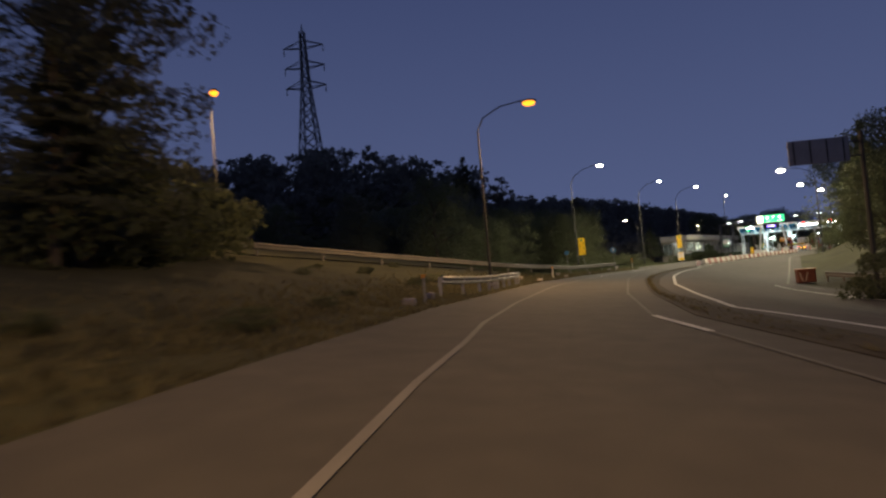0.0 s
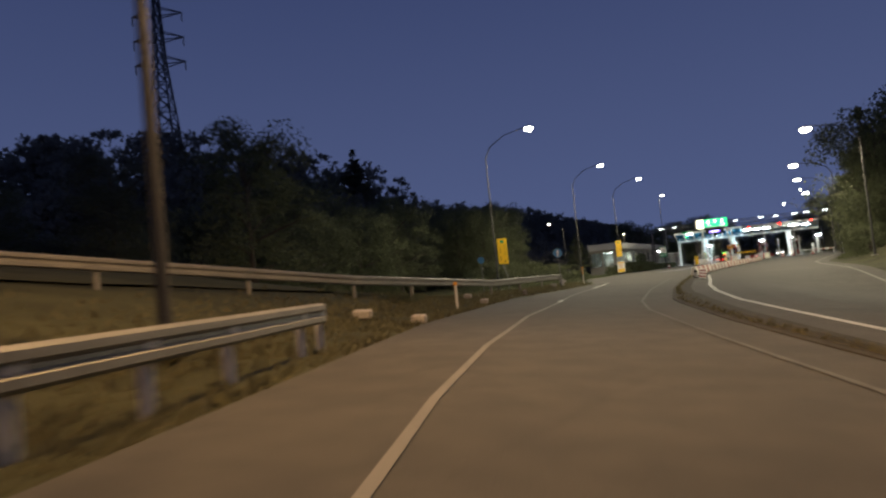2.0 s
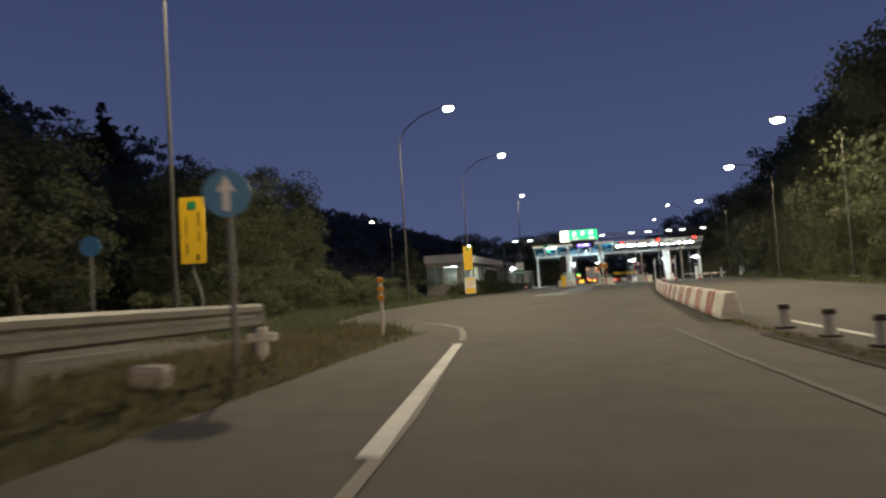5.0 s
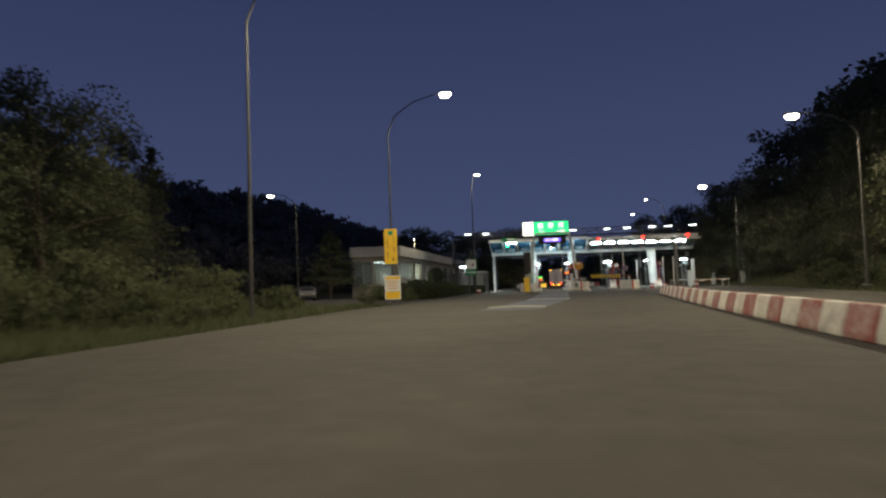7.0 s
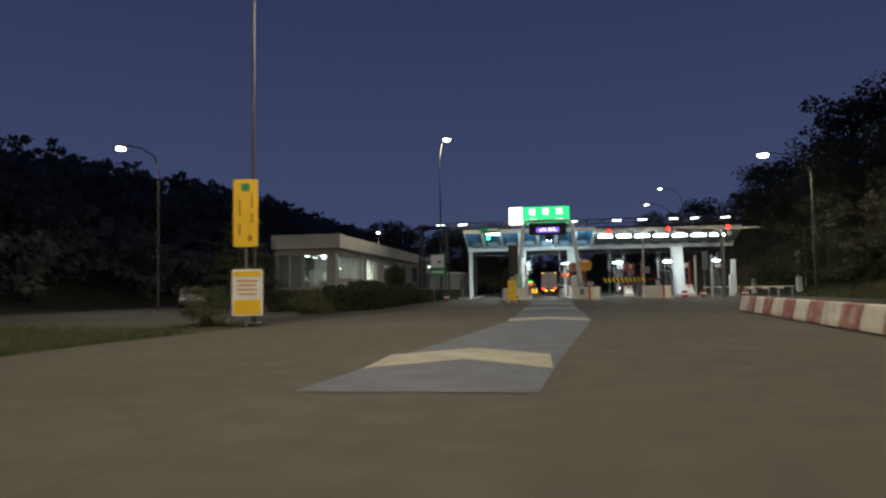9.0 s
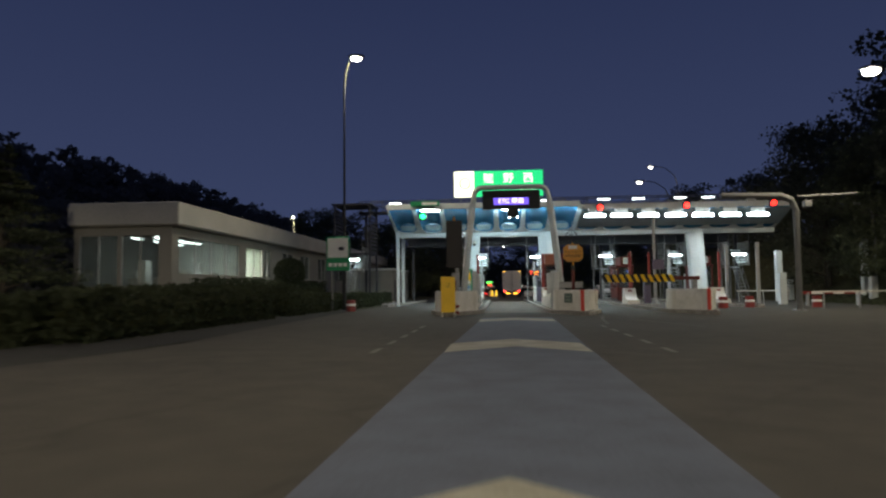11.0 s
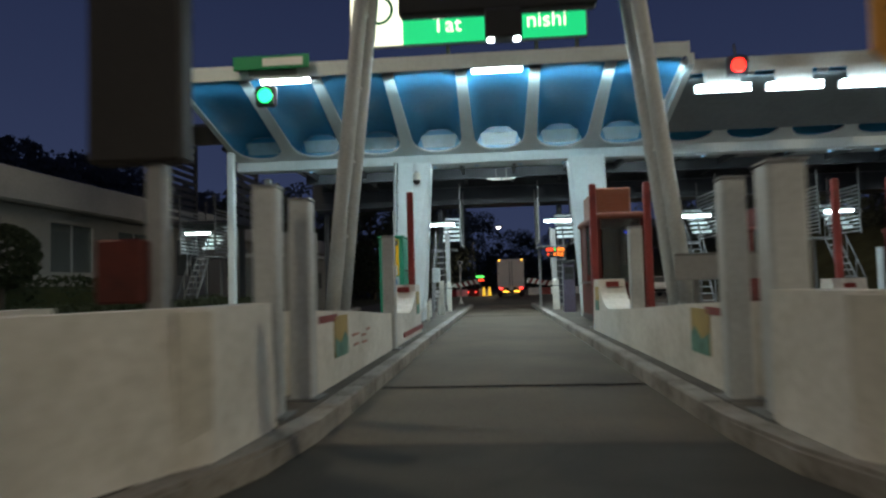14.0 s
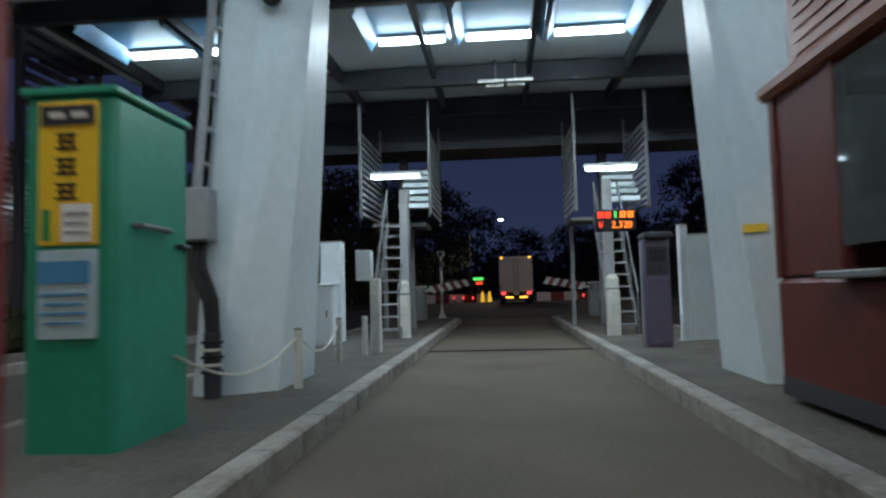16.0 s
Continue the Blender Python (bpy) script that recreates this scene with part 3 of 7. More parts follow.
# ---------- toll canopy ----------
def canopy():
    top = thing("toll_canopy", pose(0, 0, 0), "white steel toll canopy with scalloped blue panels over the lanes", "canopy")
    X0, X1, XM = -8.1, 18.2, 4.55
    # roof slab with its front fascia
    bm = bmesh.new()
    aprism(bm, [(1.75, 6.42), (1.75, 6.78), (15.4, 6.2), (15.4, 5.9), (6.6, 5.9), (2.1, 6.6)], X0, XM, "x")
    part("roof", bm, WHITE_STEEL, top)
    bm = bmesh.new()
    aprism(bm, [(2.9, 6.32), (2.9, 6.7), (15.4, 6.2), (15.4, 5.9), (6.6, 5.9), (3.2, 6.5)], XM + 0.02, X1, "x")
    part("roof", bm, GREY_STEEL, top)
    # front beam
    part("beam", abox(abox(bmesh.new(), ((X0 + X1) / 2, 6.2, 5.13), (X1 - X0, 0.5, 0.5)), ((X0 + X1) / 2, 6.45, 5.6), (X1 - X0, 0.12, 0.6)), WHITE_STEEL, top)
    # bays: recessed blue panel in a white frame with a rounded lower end
    pitch = 1.8
    x = X0 + 0.02
    while x < X1 - 0.4:
        w = min(pitch, X1 - x)
        lit = x < XM - 0.5
        y0, z0 = (1.85, 6.36) if lit else (3.0, 6.28)
        y1, z1 = 5.96, 5.15

        def on(s, px, up):
            return (px, y0 + (y1 - y0) * s, z0 + (z1 - z0) * s + up)

        steps = [0.0, 0.25, 0.5, 0.68, 0.73] + [0.76 + 0.2 * math.sin(radians(q)) for q in (0, 9, 18, 27, 36, 42, 47, 52, 58, 64, 72, 81, 90)] + [1.0]
        half = w / 2 - 0.13
        bm, bl = bmesh.new(), bmesh.new()
        rows, pan = [], []
        c = x + w / 2
        for s in steps:
            g = 1.0 if s <= 0.76 else max(0.0, 1 - ((s - 0.76) / 0.2) ** 2.4)
            wd = half * (1 - 0.08 * s) * (g ** 0.42 if s < 0.9599 else 0.0)
            rows.append([bm.verts.new(on(s, q, u)) for q, u in ((x, 0), (c - wd, 0), (c - wd, 0.05), (c + wd, 0.05), (c + wd, 0), (x + w, 0))])
            if s < 0.97:
                wide = half * (1 - 0.08 * s)
                pan.append([bl.verts.new(on(s, c + wide * u, 0.055 + (0.05 + 0.62 * s) * (1 - u ** 4))) for u in (-1, -0.92, -0.75, -0.4, 0, 0.4, 0.75, 0.92, 1)])
        for ra, rb in zip(rows, rows[1:]):
            for j in (0, 1, 3, 4):
                bm.faces.new((ra[j], ra[j + 1], rb[j + 1], rb[j]))
        bmesh.ops.remove_doubles(bm, verts=bm.verts[:], dist=0.0005)
        part("rib_frame", bm, WHITE_STEEL, top)
        for ra, rb in zip(pan, pan[1:]):
            for j in range(8):
                bl.faces.new((ra[j], ra[j + 1], rb[j + 1], rb[j]))
        bay = part("soffit_panel", bl, BLUE_PANEL, top, "glossy blue vaulted soffit panel", smooth=True)
        be = bmesh.new()
        low = on(0.962, c, 0.05)
        wide, tall = half * 0.92, 0.05 + 0.62 * 0.962
        outline = [(c - wide, low[2])] + [(c + wide * u, low[2] + tall * (1 - u ** 4)) for u in (-0.98, -0.92, -0.75, -0.4, 0, 0.4, 0.75, 0.92, 0.98)] + [(c + wide, low[2])]
        aprism(be, outline, low[1] - 0.012, low[1], "y")
        part("end_panel", be, BLUE_PANEL, bay, "upright glossy end of the vault")
        # Pale trapezoid stands in for the tube's reflection in the end panel.
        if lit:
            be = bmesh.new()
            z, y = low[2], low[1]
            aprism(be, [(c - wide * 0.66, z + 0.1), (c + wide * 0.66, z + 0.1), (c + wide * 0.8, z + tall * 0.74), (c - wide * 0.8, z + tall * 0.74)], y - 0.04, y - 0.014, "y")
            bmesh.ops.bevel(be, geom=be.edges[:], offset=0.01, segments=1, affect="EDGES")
            part("glint_plate", be, VAULT_GLINT, bay, "pale satin plate drawn as a reflection")
        if not lit:
            bm = bmesh.new()
            v = [bm.verts.new(on(s, q, u)) for u in (-0.05, -0.02) for s, q in ((0, x), (0, x + w), (0.76, x + w), (0.76, x))]
            bm.faces.new(v[:4])
            bm.faces.new(v[:3:-1])
            for j in range(4):
                bm.faces.new((v[j], v[(j + 1) % 4], v[4 + (j + 1) % 4], v[4 + j]))
            part("cover_panel", bm, DIM_PANEL, top, "grey cover panel")
        x += w
    bm = bmesh.new()
    aprism(bm, [(1.77, 6.5), (1.77, 6.24), (5.94, 5.0), (5.94, 5.3)], XM - 0.06, XM + 0.1, "x")
    part("end_rib", bm, WHITE_STEEL, top)
    return top


canopy()
def pillar(x, lane):
    """A pillar that widens upwards on the side of the lane."""
    t = thing("canopy_pillar", pose(x, 6.2, 0), "broad white painted steel canopy pillar with chamfered corners on the island", "pillar", "canopy pillars")
    bm = bmesh.new()
    rows = []
    for z, edge, out, fr, fl, bl_, bk in ((0.16, 0.28, 0.48, -1.25, -0.9, 0.4, 0.95), (4.9, 0.58, 0.46, -0.5, -0.3, 0.3, 0.5)):
        plan = ((-out, fr + 0.08), (0.08 - out, fr), (edge - 0.5, fr), (edge, fl), (edge, bl_), (edge - 0.5, bk), (0.08 - out, bk), (-out, bk - 0.08))
        rows.append([bm.verts.new((lane * a, b, z)) for a, b in plan])
    for k in range(8):
        bm.faces.new((rows[0][k], rows[0][(k + 1) % 8], rows[1][(k + 1) % 8], rows[1][k]))
    bm.faces.new(rows[0][::-1])
    bm.faces.new(rows[1])
    part("shaft", bm, WHITE_STEEL, t)
    return t


pillar(-2.64, 1)
pil = pillar(2.64, -1)
copy_thing(pil, pose(12.9, 6.2, 0))

# tubes under the canopy
def tube_lamp(m, length=1.2):
    t = thing("tube_light", m, "bright cool white fluorescent tube fitting under the canopy", "light", "canopy tube lights")
    part("housing", B((0, 0, 0.05), (length + 0.06, 0.22, 0.07), 0, 0.015), WHITE_STEEL, t)
    part("tube", C((-length / 2, 0, -0.02), (length / 2, 0, -0.02), 0.06, seg=10), G_TUBE, t)
    return t


tl = tube_lamp(pose(-1.6, 10.7, 5.72))
for bx in (0.0, 1.6, -6.3, -4.75, 5.0, 6.6, 11, 12.6, 17):
    copy_thing(tl, pose(bx, 10.7, 5.72))


def twin_tube(m):
    t = thing("tube_light", m, "bright twin fluorescent tube fitting along the canopy edge", "light", "canopy edge lights")
    part("housing", B((0, 0.09, 0), (1.4, 0.06, 0.22), 0, 0.015), WHITE_STEEL, t)
    part("hanger", B((0, 0.1, 0.3), (0.9, 0.05, 0.4)), GREY_STEEL, t)
    for dz in (-0.062, 0.062):
        part("tube", C((-0.65, 0, dz), (0.65, 0, dz), 0.028, seg=10), G_TUBE, t)
    return t


tw_ = twin_tube(pose(5.6, 2.75, 5.9))
for k in range(1, 7):
    copy_thing(tw_, pose(5.6 + 1.73 * k, 2.75, 5.9 - 0.02 * k))
for bx in (-5.2, 0.0):
    copy_thing(tl, pose(bx, 1.72, 6.34))
area_lamp("canopy_light", (0, 10.6, 5.55), (0, 10.4, 0), 390, (0.75, 0.95, 1.0), 5.0, 0.4)
area_lamp("canopy_light", (-5.6, 10.6, 5.55), (-5.6, 10.4, 0), 190, (0.75, 0.95, 1.0), 4.0, 0.4)
area_lamp("canopy_light", (11, 10.6, 5.55), (11, 10.4, 0), 285, (0.75, 0.95, 1.0), 13.0, 0.4)
area_lamp("canopy_light", (-1.8, 1.72, 6.2), (-1.8, 1.0, 0), 250, (0.75, 0.95, 1.0), 9.0, 0.2)
area_lamp("canopy_light", (10.8, 2.6, 5.75), (10.8, 2.0, 0), 330, (0.8, 0.96, 1.0), 11.5, 0.2)
area_lamp("cove_light", (0.9, 2.0, 6.12), (0.9, 5.2, 5.95), 70, (0.55, 0.9, 1.0), 7.2, 0.12)
area_lamp("cove_light", (-5.4, 2.0, 6.12), (-5.4, 5.2, 5.95), 14, (0.55, 0.9, 1.0), 5.0, 0.12)


def trough(x):
    """A splayed reflector trough round a tube."""
    t = thing("light_trough", pose(x, 10.4, 5.8), "blue tinted splayed reflector trough round a canopy tube", "light fitting", "reflector troughs")
    for sx in (-1, 1):
        bm = bmesh.new()
        aprism(bm, [(sx * 0.62, 0.0), (sx * 0.64, 0.0), (sx * 0.78, -0.24), (sx * 0.76, -0.24)], -1.3, 0.35, "y")
        part("side", bm, REFLECTOR_W, t)
    part("back", B((0, -0.45, 0.01), (1.24, 1.7, 0.02)), REFLECTOR_W, t)
    part("front_lip", B((0, 0.36, 0.0), (1.3, 0.02, 0.05)), REFLECTOR_W, t)
    return t


tr = trough(-1.6)
for bx in (0.0, 1.6, -6.3, -4.75, 5.0, 6.6, 11, 12.6):
    copy_thing(tr, pose(bx, 10.4, 5.8))

# ---------- islands ----------
def island(x, half=1.28, y0=-13.6, y1=23.2):
    bm = bmesh.new()
    out = [(x - half, y0 + 4.4), (x - half * 0.92, y0 + 3.4), (x - 0.4, y0 + 0.7), (x - 0.18, y0 + 0.12), (x + 0.18, y0 + 0.12), (x + 0.4, y0 + 0.7), (x + half * 0.92, y0 + 3.4), (x + half, y0 + 4.4),
           (x + half, y1 - 1.2), (x + half * 0.5, y1), (x - half * 0.5, y1), (x - half, y1 - 1.2)]
    aprism(bm, out, -0.05, 0.16)
    bmesh.ops.bevel(bm, geom=[e for e in bm.edges if all(v.co.z > 0.1 for v in e.verts)], offset=0.03, segments=2, affect="EDGES")
    isl = tagged(part("toll_island", bm, KERB), "long raised concrete toll island with worn kerb", "island", "toll islands", "structure")
    bm = bmesh.new()
    aprism(bm, [(x + (a - x) * (1 - 0.2 / half), b + (0.25 if b < 0 else -0.25)) for a, b in out], 0.14, 0.168)
    part("paving", bm, ISLAND, isl)
    return isl


islands = [island(ix) for ix in (-2.8, 2.8, 8.1)]
island(13.5, 1.2, -4.0)
island(-8.4, 0.8, 3.0)
bm = B((0, 0, 0.06), (0.2, 0.592, 0.232), 0, 0.018)
stone = part("kerb_stone", bm, KERB, islands[0])
stone.location = (-1.612, -8.4, 0)
for isl, x in ((islands[0], -1.612), (islands[1], 1.612)):
    for k in range(50):
        if k or x > 0:
            q = new("kerb_stone", stone.data)
            q.parent, q.location = isl, (x, -8.4 + 0.6 * k, 0)
lane = ribbon("lane_paving", [float(v) for v in np.arange(-9.4, 26, 2)], lambda y: -1.52, lambda y: 1.52, 0.006, CONCRETE_ROAD, 2,
              "grey worn concrete paving of the toll lane", "pavement")

GRATE = mat("dark drain grating", (0.012, 0.011, 0.01), 0.95, var=0.3, spec=0.05)
for gy, gw in ((11.1, 0.3), (-6.6, 0.12), (19.6, 0.16)):
    ribbon("drain_channel", [gy - gw / 2, gy + gw / 2], lambda y: -1.5, lambda y: 1.5, 0.014, GRATE, 1, "dark drain channel across the toll lane", "drain")

# ---------- road markings ----------
def paint(name, pts, width, material, label, dz=0.012, dash=None):
    """A painted line along points on the road, whole or in dashes of (length, gap)."""
    line = [Vector((x, y, 0)) for x, y in pts]
    out = [line[0]]
    for a, b in zip(line, line[1:]):
        n = max(1, int((b - a).length / 1.0))
        out += [a + (b - a) * (k + 1) / n for k in range(n)]
    v, f, run = [], [], 0.0
    for k, p in enumerate(out):
        d = (out[min(k + 1, len(out) - 1)] - out[max(k - 1, 0)]).normalized()
        s = Vector((d.y, -d.x, 0)) * width / 2
        for q in (p - s, p + s):
            v.append((q.x, q.y, bank(q.x, q.y) + dz))
        if k:
            run += (p - out[k - 1]).length
            if not dash or run % (dash[0] + dash[1]) < dash[0]:
                f.append((2 * k - 2, 2 * k - 1, 2 * k + 1, 2 * k))
    me = bpy.data.meshes.new(name)
    me.from_pydata(v, [], f)
    me.materials.append(material)
    return tagged(new(name, me), label, "road marking", kind="structure")


BRIGHT_LINE = mat("brighter white road paint", (0.5, 0.49, 0.45), 0.75, var=0.4, big=2.0, fine=22, bump=0.1)
SCUFFED = mat("scuffed road paint", (0.1, 0.093, 0.08), 0.88, big=1.6, fine=26, bump=0.1, dirt=(0.045, 0.042, 0.038))
EDGE = "worn white painted edge line on the asphalt"
paint("road_marking", [(42, -212), (30, -192), (21, -176), (17.4, -168.6), (15.9, -165.2), (14.1, -161.4), (12.6, -157.7), (10.9, -153.5), (9.8, -150.4), (8.5, -146.9), (7.2, -143.2), (5.95, -139.5), (4.6, -134.8), (2.9, -127.6),
                       (1.9, -121.6), (0.5, -114), (-0.2, -108.6), (-0.7, -103.5), (-1.7, -96.2)], 0.105, WHITE_LINE, EDGE)
paint("road_marking", [(46, -209), (34, -188), (24, -171), (18.9, -161.7), (16.8, -158), (12.3, -146), (9.4, -137), (7.7, -131.8), (6.9, -129.2), (5.8, -125.6), (4.85, -121),
                       (3.75, -112), (3.2, -105), (2.75, -99), (2.5, -94)], 0.1, SCUFFED, EDGE)
paint("road_marking", [(34, -181), (26, -168), (20.6, -158.4), (18, -154.4), (15.1, -146), (11.6, -135.5), (9.2, -126.5), (8.0, -121.6), (6.9, -115.3), (6.2, -109.3), (5.7, -102),
                       (5.25, -97), (5.0, -93)], 0.18, BRIGHT_LINE, EDGE)
# Brighter stretches: headlight shine on the edge line, put into its paint.
for pts in ([(-0.62, -104.9), (-1.15, -100.6), (-1.68, -96.4)], [(1.38, -118.8), (1.57, -119.8)], [(16.9, -158.2), (18.9, -161.7)]):
    paint("road_marking", pts, 0.17, BRIGHT_LINE, "short bright stretch of edge line painted as headlit", dz=0.018)
paint("road_marking", [(44, -172), (32, -155), (24, -142.5), (19.4, -134.8), (16.6, -129.4), (15.6, -126.6), (14.85, -123.8), (14.75, -122.6), (15.1, -121.8)], 0.18, BRIGHT_LINE, EDGE)
paint("road_marking", [(along(RIGHT, y) - 1.0, y) for y in range(-130, -10, 6)], 0.15, WHITE_LINE, EDGE)
paint("road_marking", [(-4.6, -87.7), (-3.6, -89.2), (-2.6, -91.4), (-2.1, -93.6), (-1.75, -95.6)], 0.14, WHITE_LINE, EDGE)
paint("road_marking", [(-7.2, -120), (-6.85, -112), (-6.6, -107.2), (-6.45, -103.5)], 0.14, WHITE_LINE, EDGE, dz=0.14)
paint("road_marking", [(-9.0, -99.4), (-8.6, -96.4)], 0.14, WHITE_LINE, EDGE, dz=0.1)
paint("road_marking", [(-13.4, -117), (-12.6, -108), (-12.2, -100), (-12, -92)], 0.14, WHITE_LINE, EDGE, dz=0.06, dash=(4, 4))
LANE_D = "short white painted lane dashes on the asphalt"
paint("road_marking", [(-3.15, -31), (-3.15, -21)], 0.11, WHITE_LINE, LANE_D, dash=(1.0, 1.0))
paint("road_marking", [(2.35, -31), (2.35, -21)], 0.11, WHITE_LINE, LANE_D, dash=(1.0, 1.0))
paint("road_marking", [(3.4, -14.4), (3.0, -17), (2.7, -20.2)], 0.12, SCUFFED, EDGE)
paint("road_marking", [(5.2, -22), (3.9, -17), (3.2, -15)], 0.12, SCUFFED, EDGE)

ribbon("asphalt_patch", [-42.5, -39, -35, -31.5], lambda y: -9.3, lambda y: 7.2, 0.004, OLD_ASPHALT, 4,
       "darker patched band of asphalt across the plaza", "road")


DARK_ASPHALT = asphalt("dark shoulder asphalt", (0.03, 0.029, 0.028))
ribbon("shoulder", [float(v) for v in np.arange(-42, -1, 4.0)], lambda y: min(along(LEFT, y), -9.0) - 2.2, lambda y: along(LEFT, y), 0.006, DARK_ASPHALT, 2,
       "dark shoulder strip between the plaza and the hedge", "road")


def mid(y):
    return float(np.interp(y, (-57, -54, -41, -29, -18, -13), (-2.5, -2.2, -0.68, -0.43, -0.13, -0.05)))


ribbon("blue_lane_band", [float(v) for v in np.arange(-57, -14, 2.0)], lambda y: mid(y) - 1.38, lambda y: mid(y) + 1.38, 0.009, BLUE_LINE, 2,
       "worn blue painted guide band leading into the toll lane", "road marking")
for cy in (-18.5, -29.9, -41.5, -54.8):
    c = mid(cy)
    me = bpy.data.meshes.new("chevron")
    me.from_pydata([(c - 1.36, cy, 0.015), (c, cy + 1.25, 0.015), (c + 1.36, cy, 0.015), (c + 1.36, cy + 2.0, 0.015), (c, cy + 3.25, 0.015), (c - 1.36, cy + 2.0, 0.015)], [],
                   [(0, 1, 4, 5), (1, 2, 3, 4)])
    me.materials.append(CHEVRON)
    tagged(new("road_chevron", me), "worn white chevron painted on the blue guide band", "road marking", "lane chevrons", "structure")


# ---------- median, slip road, kerbs ----------
def raised(name, ys, left, right, h, material, label, category):
    v, f = [], []
    for y in ys:
        a, b = left(y), right(y)
        for x, dz in ((a, -0.06), (a + 0.03, h), (a + 0.18, h), ((a + b) / 2, h + 0.05), (b - 0.18, h), (b - 0.03, h), (b, -0.06)):
            v.append((x, y, bank(x, y) + dz))
    for j in range(len(ys) - 1):
        for i in range(6):
            f.append((j * 7 + i, j * 7 + i + 1, j * 7 + i + 8, j * 7 + i + 7))
    f += [(6, 5, 4, 3, 2, 1, 0), tuple(range(len(v) - 7, len(v)))]
    me = bpy.data.meshes.new(name)
    me.from_pydata(v, [], f)
    me.materials.append(material)
    return tagged(new(name, me), label, category, kind="structure")


RL = ((-220, 48), (-188, 34), (-171, 24), (-161.7, 18.9), (-158, 16.8), (-146, 12.3), (-137, 9.4), (-129, 6.9), (-121, 4.85), (-112, 3.75), (-105, 3.2), (-94, 2.6))
raised("median", [float(v) for v in np.arange(-215, -94, 2.2)], lambda y: along(RL, y) + 1.0, lambda y: along(ML, y) - 0.9, 0.02, DIRT,
       "low median strip of bare dirt and sparse weeds", "median")
def slip_road():
    v, f = [], []
    ys = [float(q) for q in np.arange(-186, -85, 2.5)]
    for y in ys:
        a = along(SR, y)
        for k in range(5):
            x = a - 7 * k / 4
            v.append((x, y, land(a, y) + 0.03 + (land(x, y) - land(a, y)) * 0.5 if y < -100 else max(land(x, y), bank(x, y)) + 0.03))
    for j in range(len(ys) - 1):
        for i in range(4):
            f.append((j * 5 + i, j * 5 + i + 1, j * 5 + i + 6, j * 5 + i + 5))
    me = bpy.data.meshes.new("slip_road")
    me.from_pydata(v, [], f)
    me.materials.append(OLD_ASPHALT)
    tagged(new("slip_road", me), "narrow asphalt slip road coming down to the plaza", "road", kind="structure")


slip_road()


# ---------- guard rails ----------
def guard_rail(pts, h, label, spacing=2.0, zf=land, white=False):
    """A W-beam rail on posts along points on the ground."""
    line = [Vector((x, y, zf(x, y))) for x, y in pts]
    t = thing("guard_rail", Matrix.Translation(line[0]), label, "guard rail", "guard rails")
    o = line[0]
    fine = []
    for a, b in zip(line, line[1:]):
        n = max(1, round((b - a).length / spacing))
        fine += [a + (b - a) * k / n for k in range(n)]
    fine.append(line[-1])
    prof = [(0.0, -0.17), (0.05, -0.13), (0.05, -0.06), (0.0, -0.02), (0.0, 0.02), (0.05, 0.06), (0.05, 0.13), (0.0, 0.17), (-0.012, 0.17), (-0.012, -0.17)]
    bm = bmesh.new()
    rings = []
    for k, p in enumerate(fine):
        d = fine[min(k + 1, len(fine) - 1)] - fine[max(k - 1, 0)]
        s = Vector((d.y, -d.x, 0)).normalized()
        rings.append([bm.verts.new(p - o + s * (a + 0.1) + Vector((0, 0, h - 0.17 + b))) for a, b in prof])
    n = len(prof)
    for a, b in zip(rings, rings[1:]):
        for j in range(n):
            bm.faces.new((a[j], a[(j + 1) % n], b[(j + 1) % n], b[j]))
    bm.faces.new(rings[0][::-1])
    bm.faces.new(rings[-1])
    part("rail", bm, RAIL, t)
    post = None
    for p in fine:
        if post is None:
            post = part("post", acyl(B((0.08, 0, h - 0.17), (0.09, 0.12, 0.2)), (0, 0, -0.3), (0, 0, h - 0.04), 0.07, seg=10), POST_WHITE if white else RAIL, t)
            post.location = p - o
        else:
            q = new("post", post.data)
            q.parent, q.location = t, p - o
    return t


guard_rail([(6.75, -151.9), (6.0, -149), (5.2, -146.2), (4.2, -142.5), (3.2, -139.3), (2.4, -136.9), (2.14, -136.05)], 0.8,
           "short weathered steel guard rail on white posts at the verge", 2.1, white=True)
guard_rail([(-17.6, -163), (-10.6, -151), (-6.6, -138.5), (-4.3, -125), (-3.95, -112.9), (-3.9, -108.6), (-3.95, -104.3), (-3.98, -100.0)], 0.76,
           "long weathered steel guard rail along the slip road", 4.2)


def delineator(m, label, h=0.95, squares=1, post=None):
    t = thing("delineator", m, label, "delineator", "roadside delineators")
    part("post", C((0, 0, -0.2), (0, 0, h), 0.045, seg=10), post or POST_WHITE, t)
    for k in range(squares):
        part("reflector", B((0, -0.03, h - 0.02 - 0.2 * k), (0.14, 0.07, 0.12), 0, 0.015), ORANGE_SIGN, t, "amber reflector")
    return t


AMB = "white roadside delineator post with an amber reflector"
delineator(pose(8.2, -155.1, land(8.2, -155.1), 0, 0, 30), "dull grey roadside delineator post with an amber reflector", post=GREY_STEEL)
delineator(pose(-1.33, -122.9, land(-1.33, -122.9), 0, 0, 22), AMB)
delineator(pose(-3.7, -94.7, land(-3.7, -94.7), 0, 0, 10), "slim post with three amber reflectors at the gore", 1.2, 3)


def cross_marker(x, y):
    t = thing("marker_post", pose(x, y, land(x, y), 0, 0, 20), "white cross shaped concrete marker post at the verge", "marker", "marker posts")
    part("stem", B((0, 0, 0.2), (0.16, 0.1, 0.5), 0, 0.02), POST_WHITE, t)
    part("crosspiece", B((0, -0.004, 0.3), (0.42, 0.12, 0.13), 0, 0.02), POST_WHITE, t)


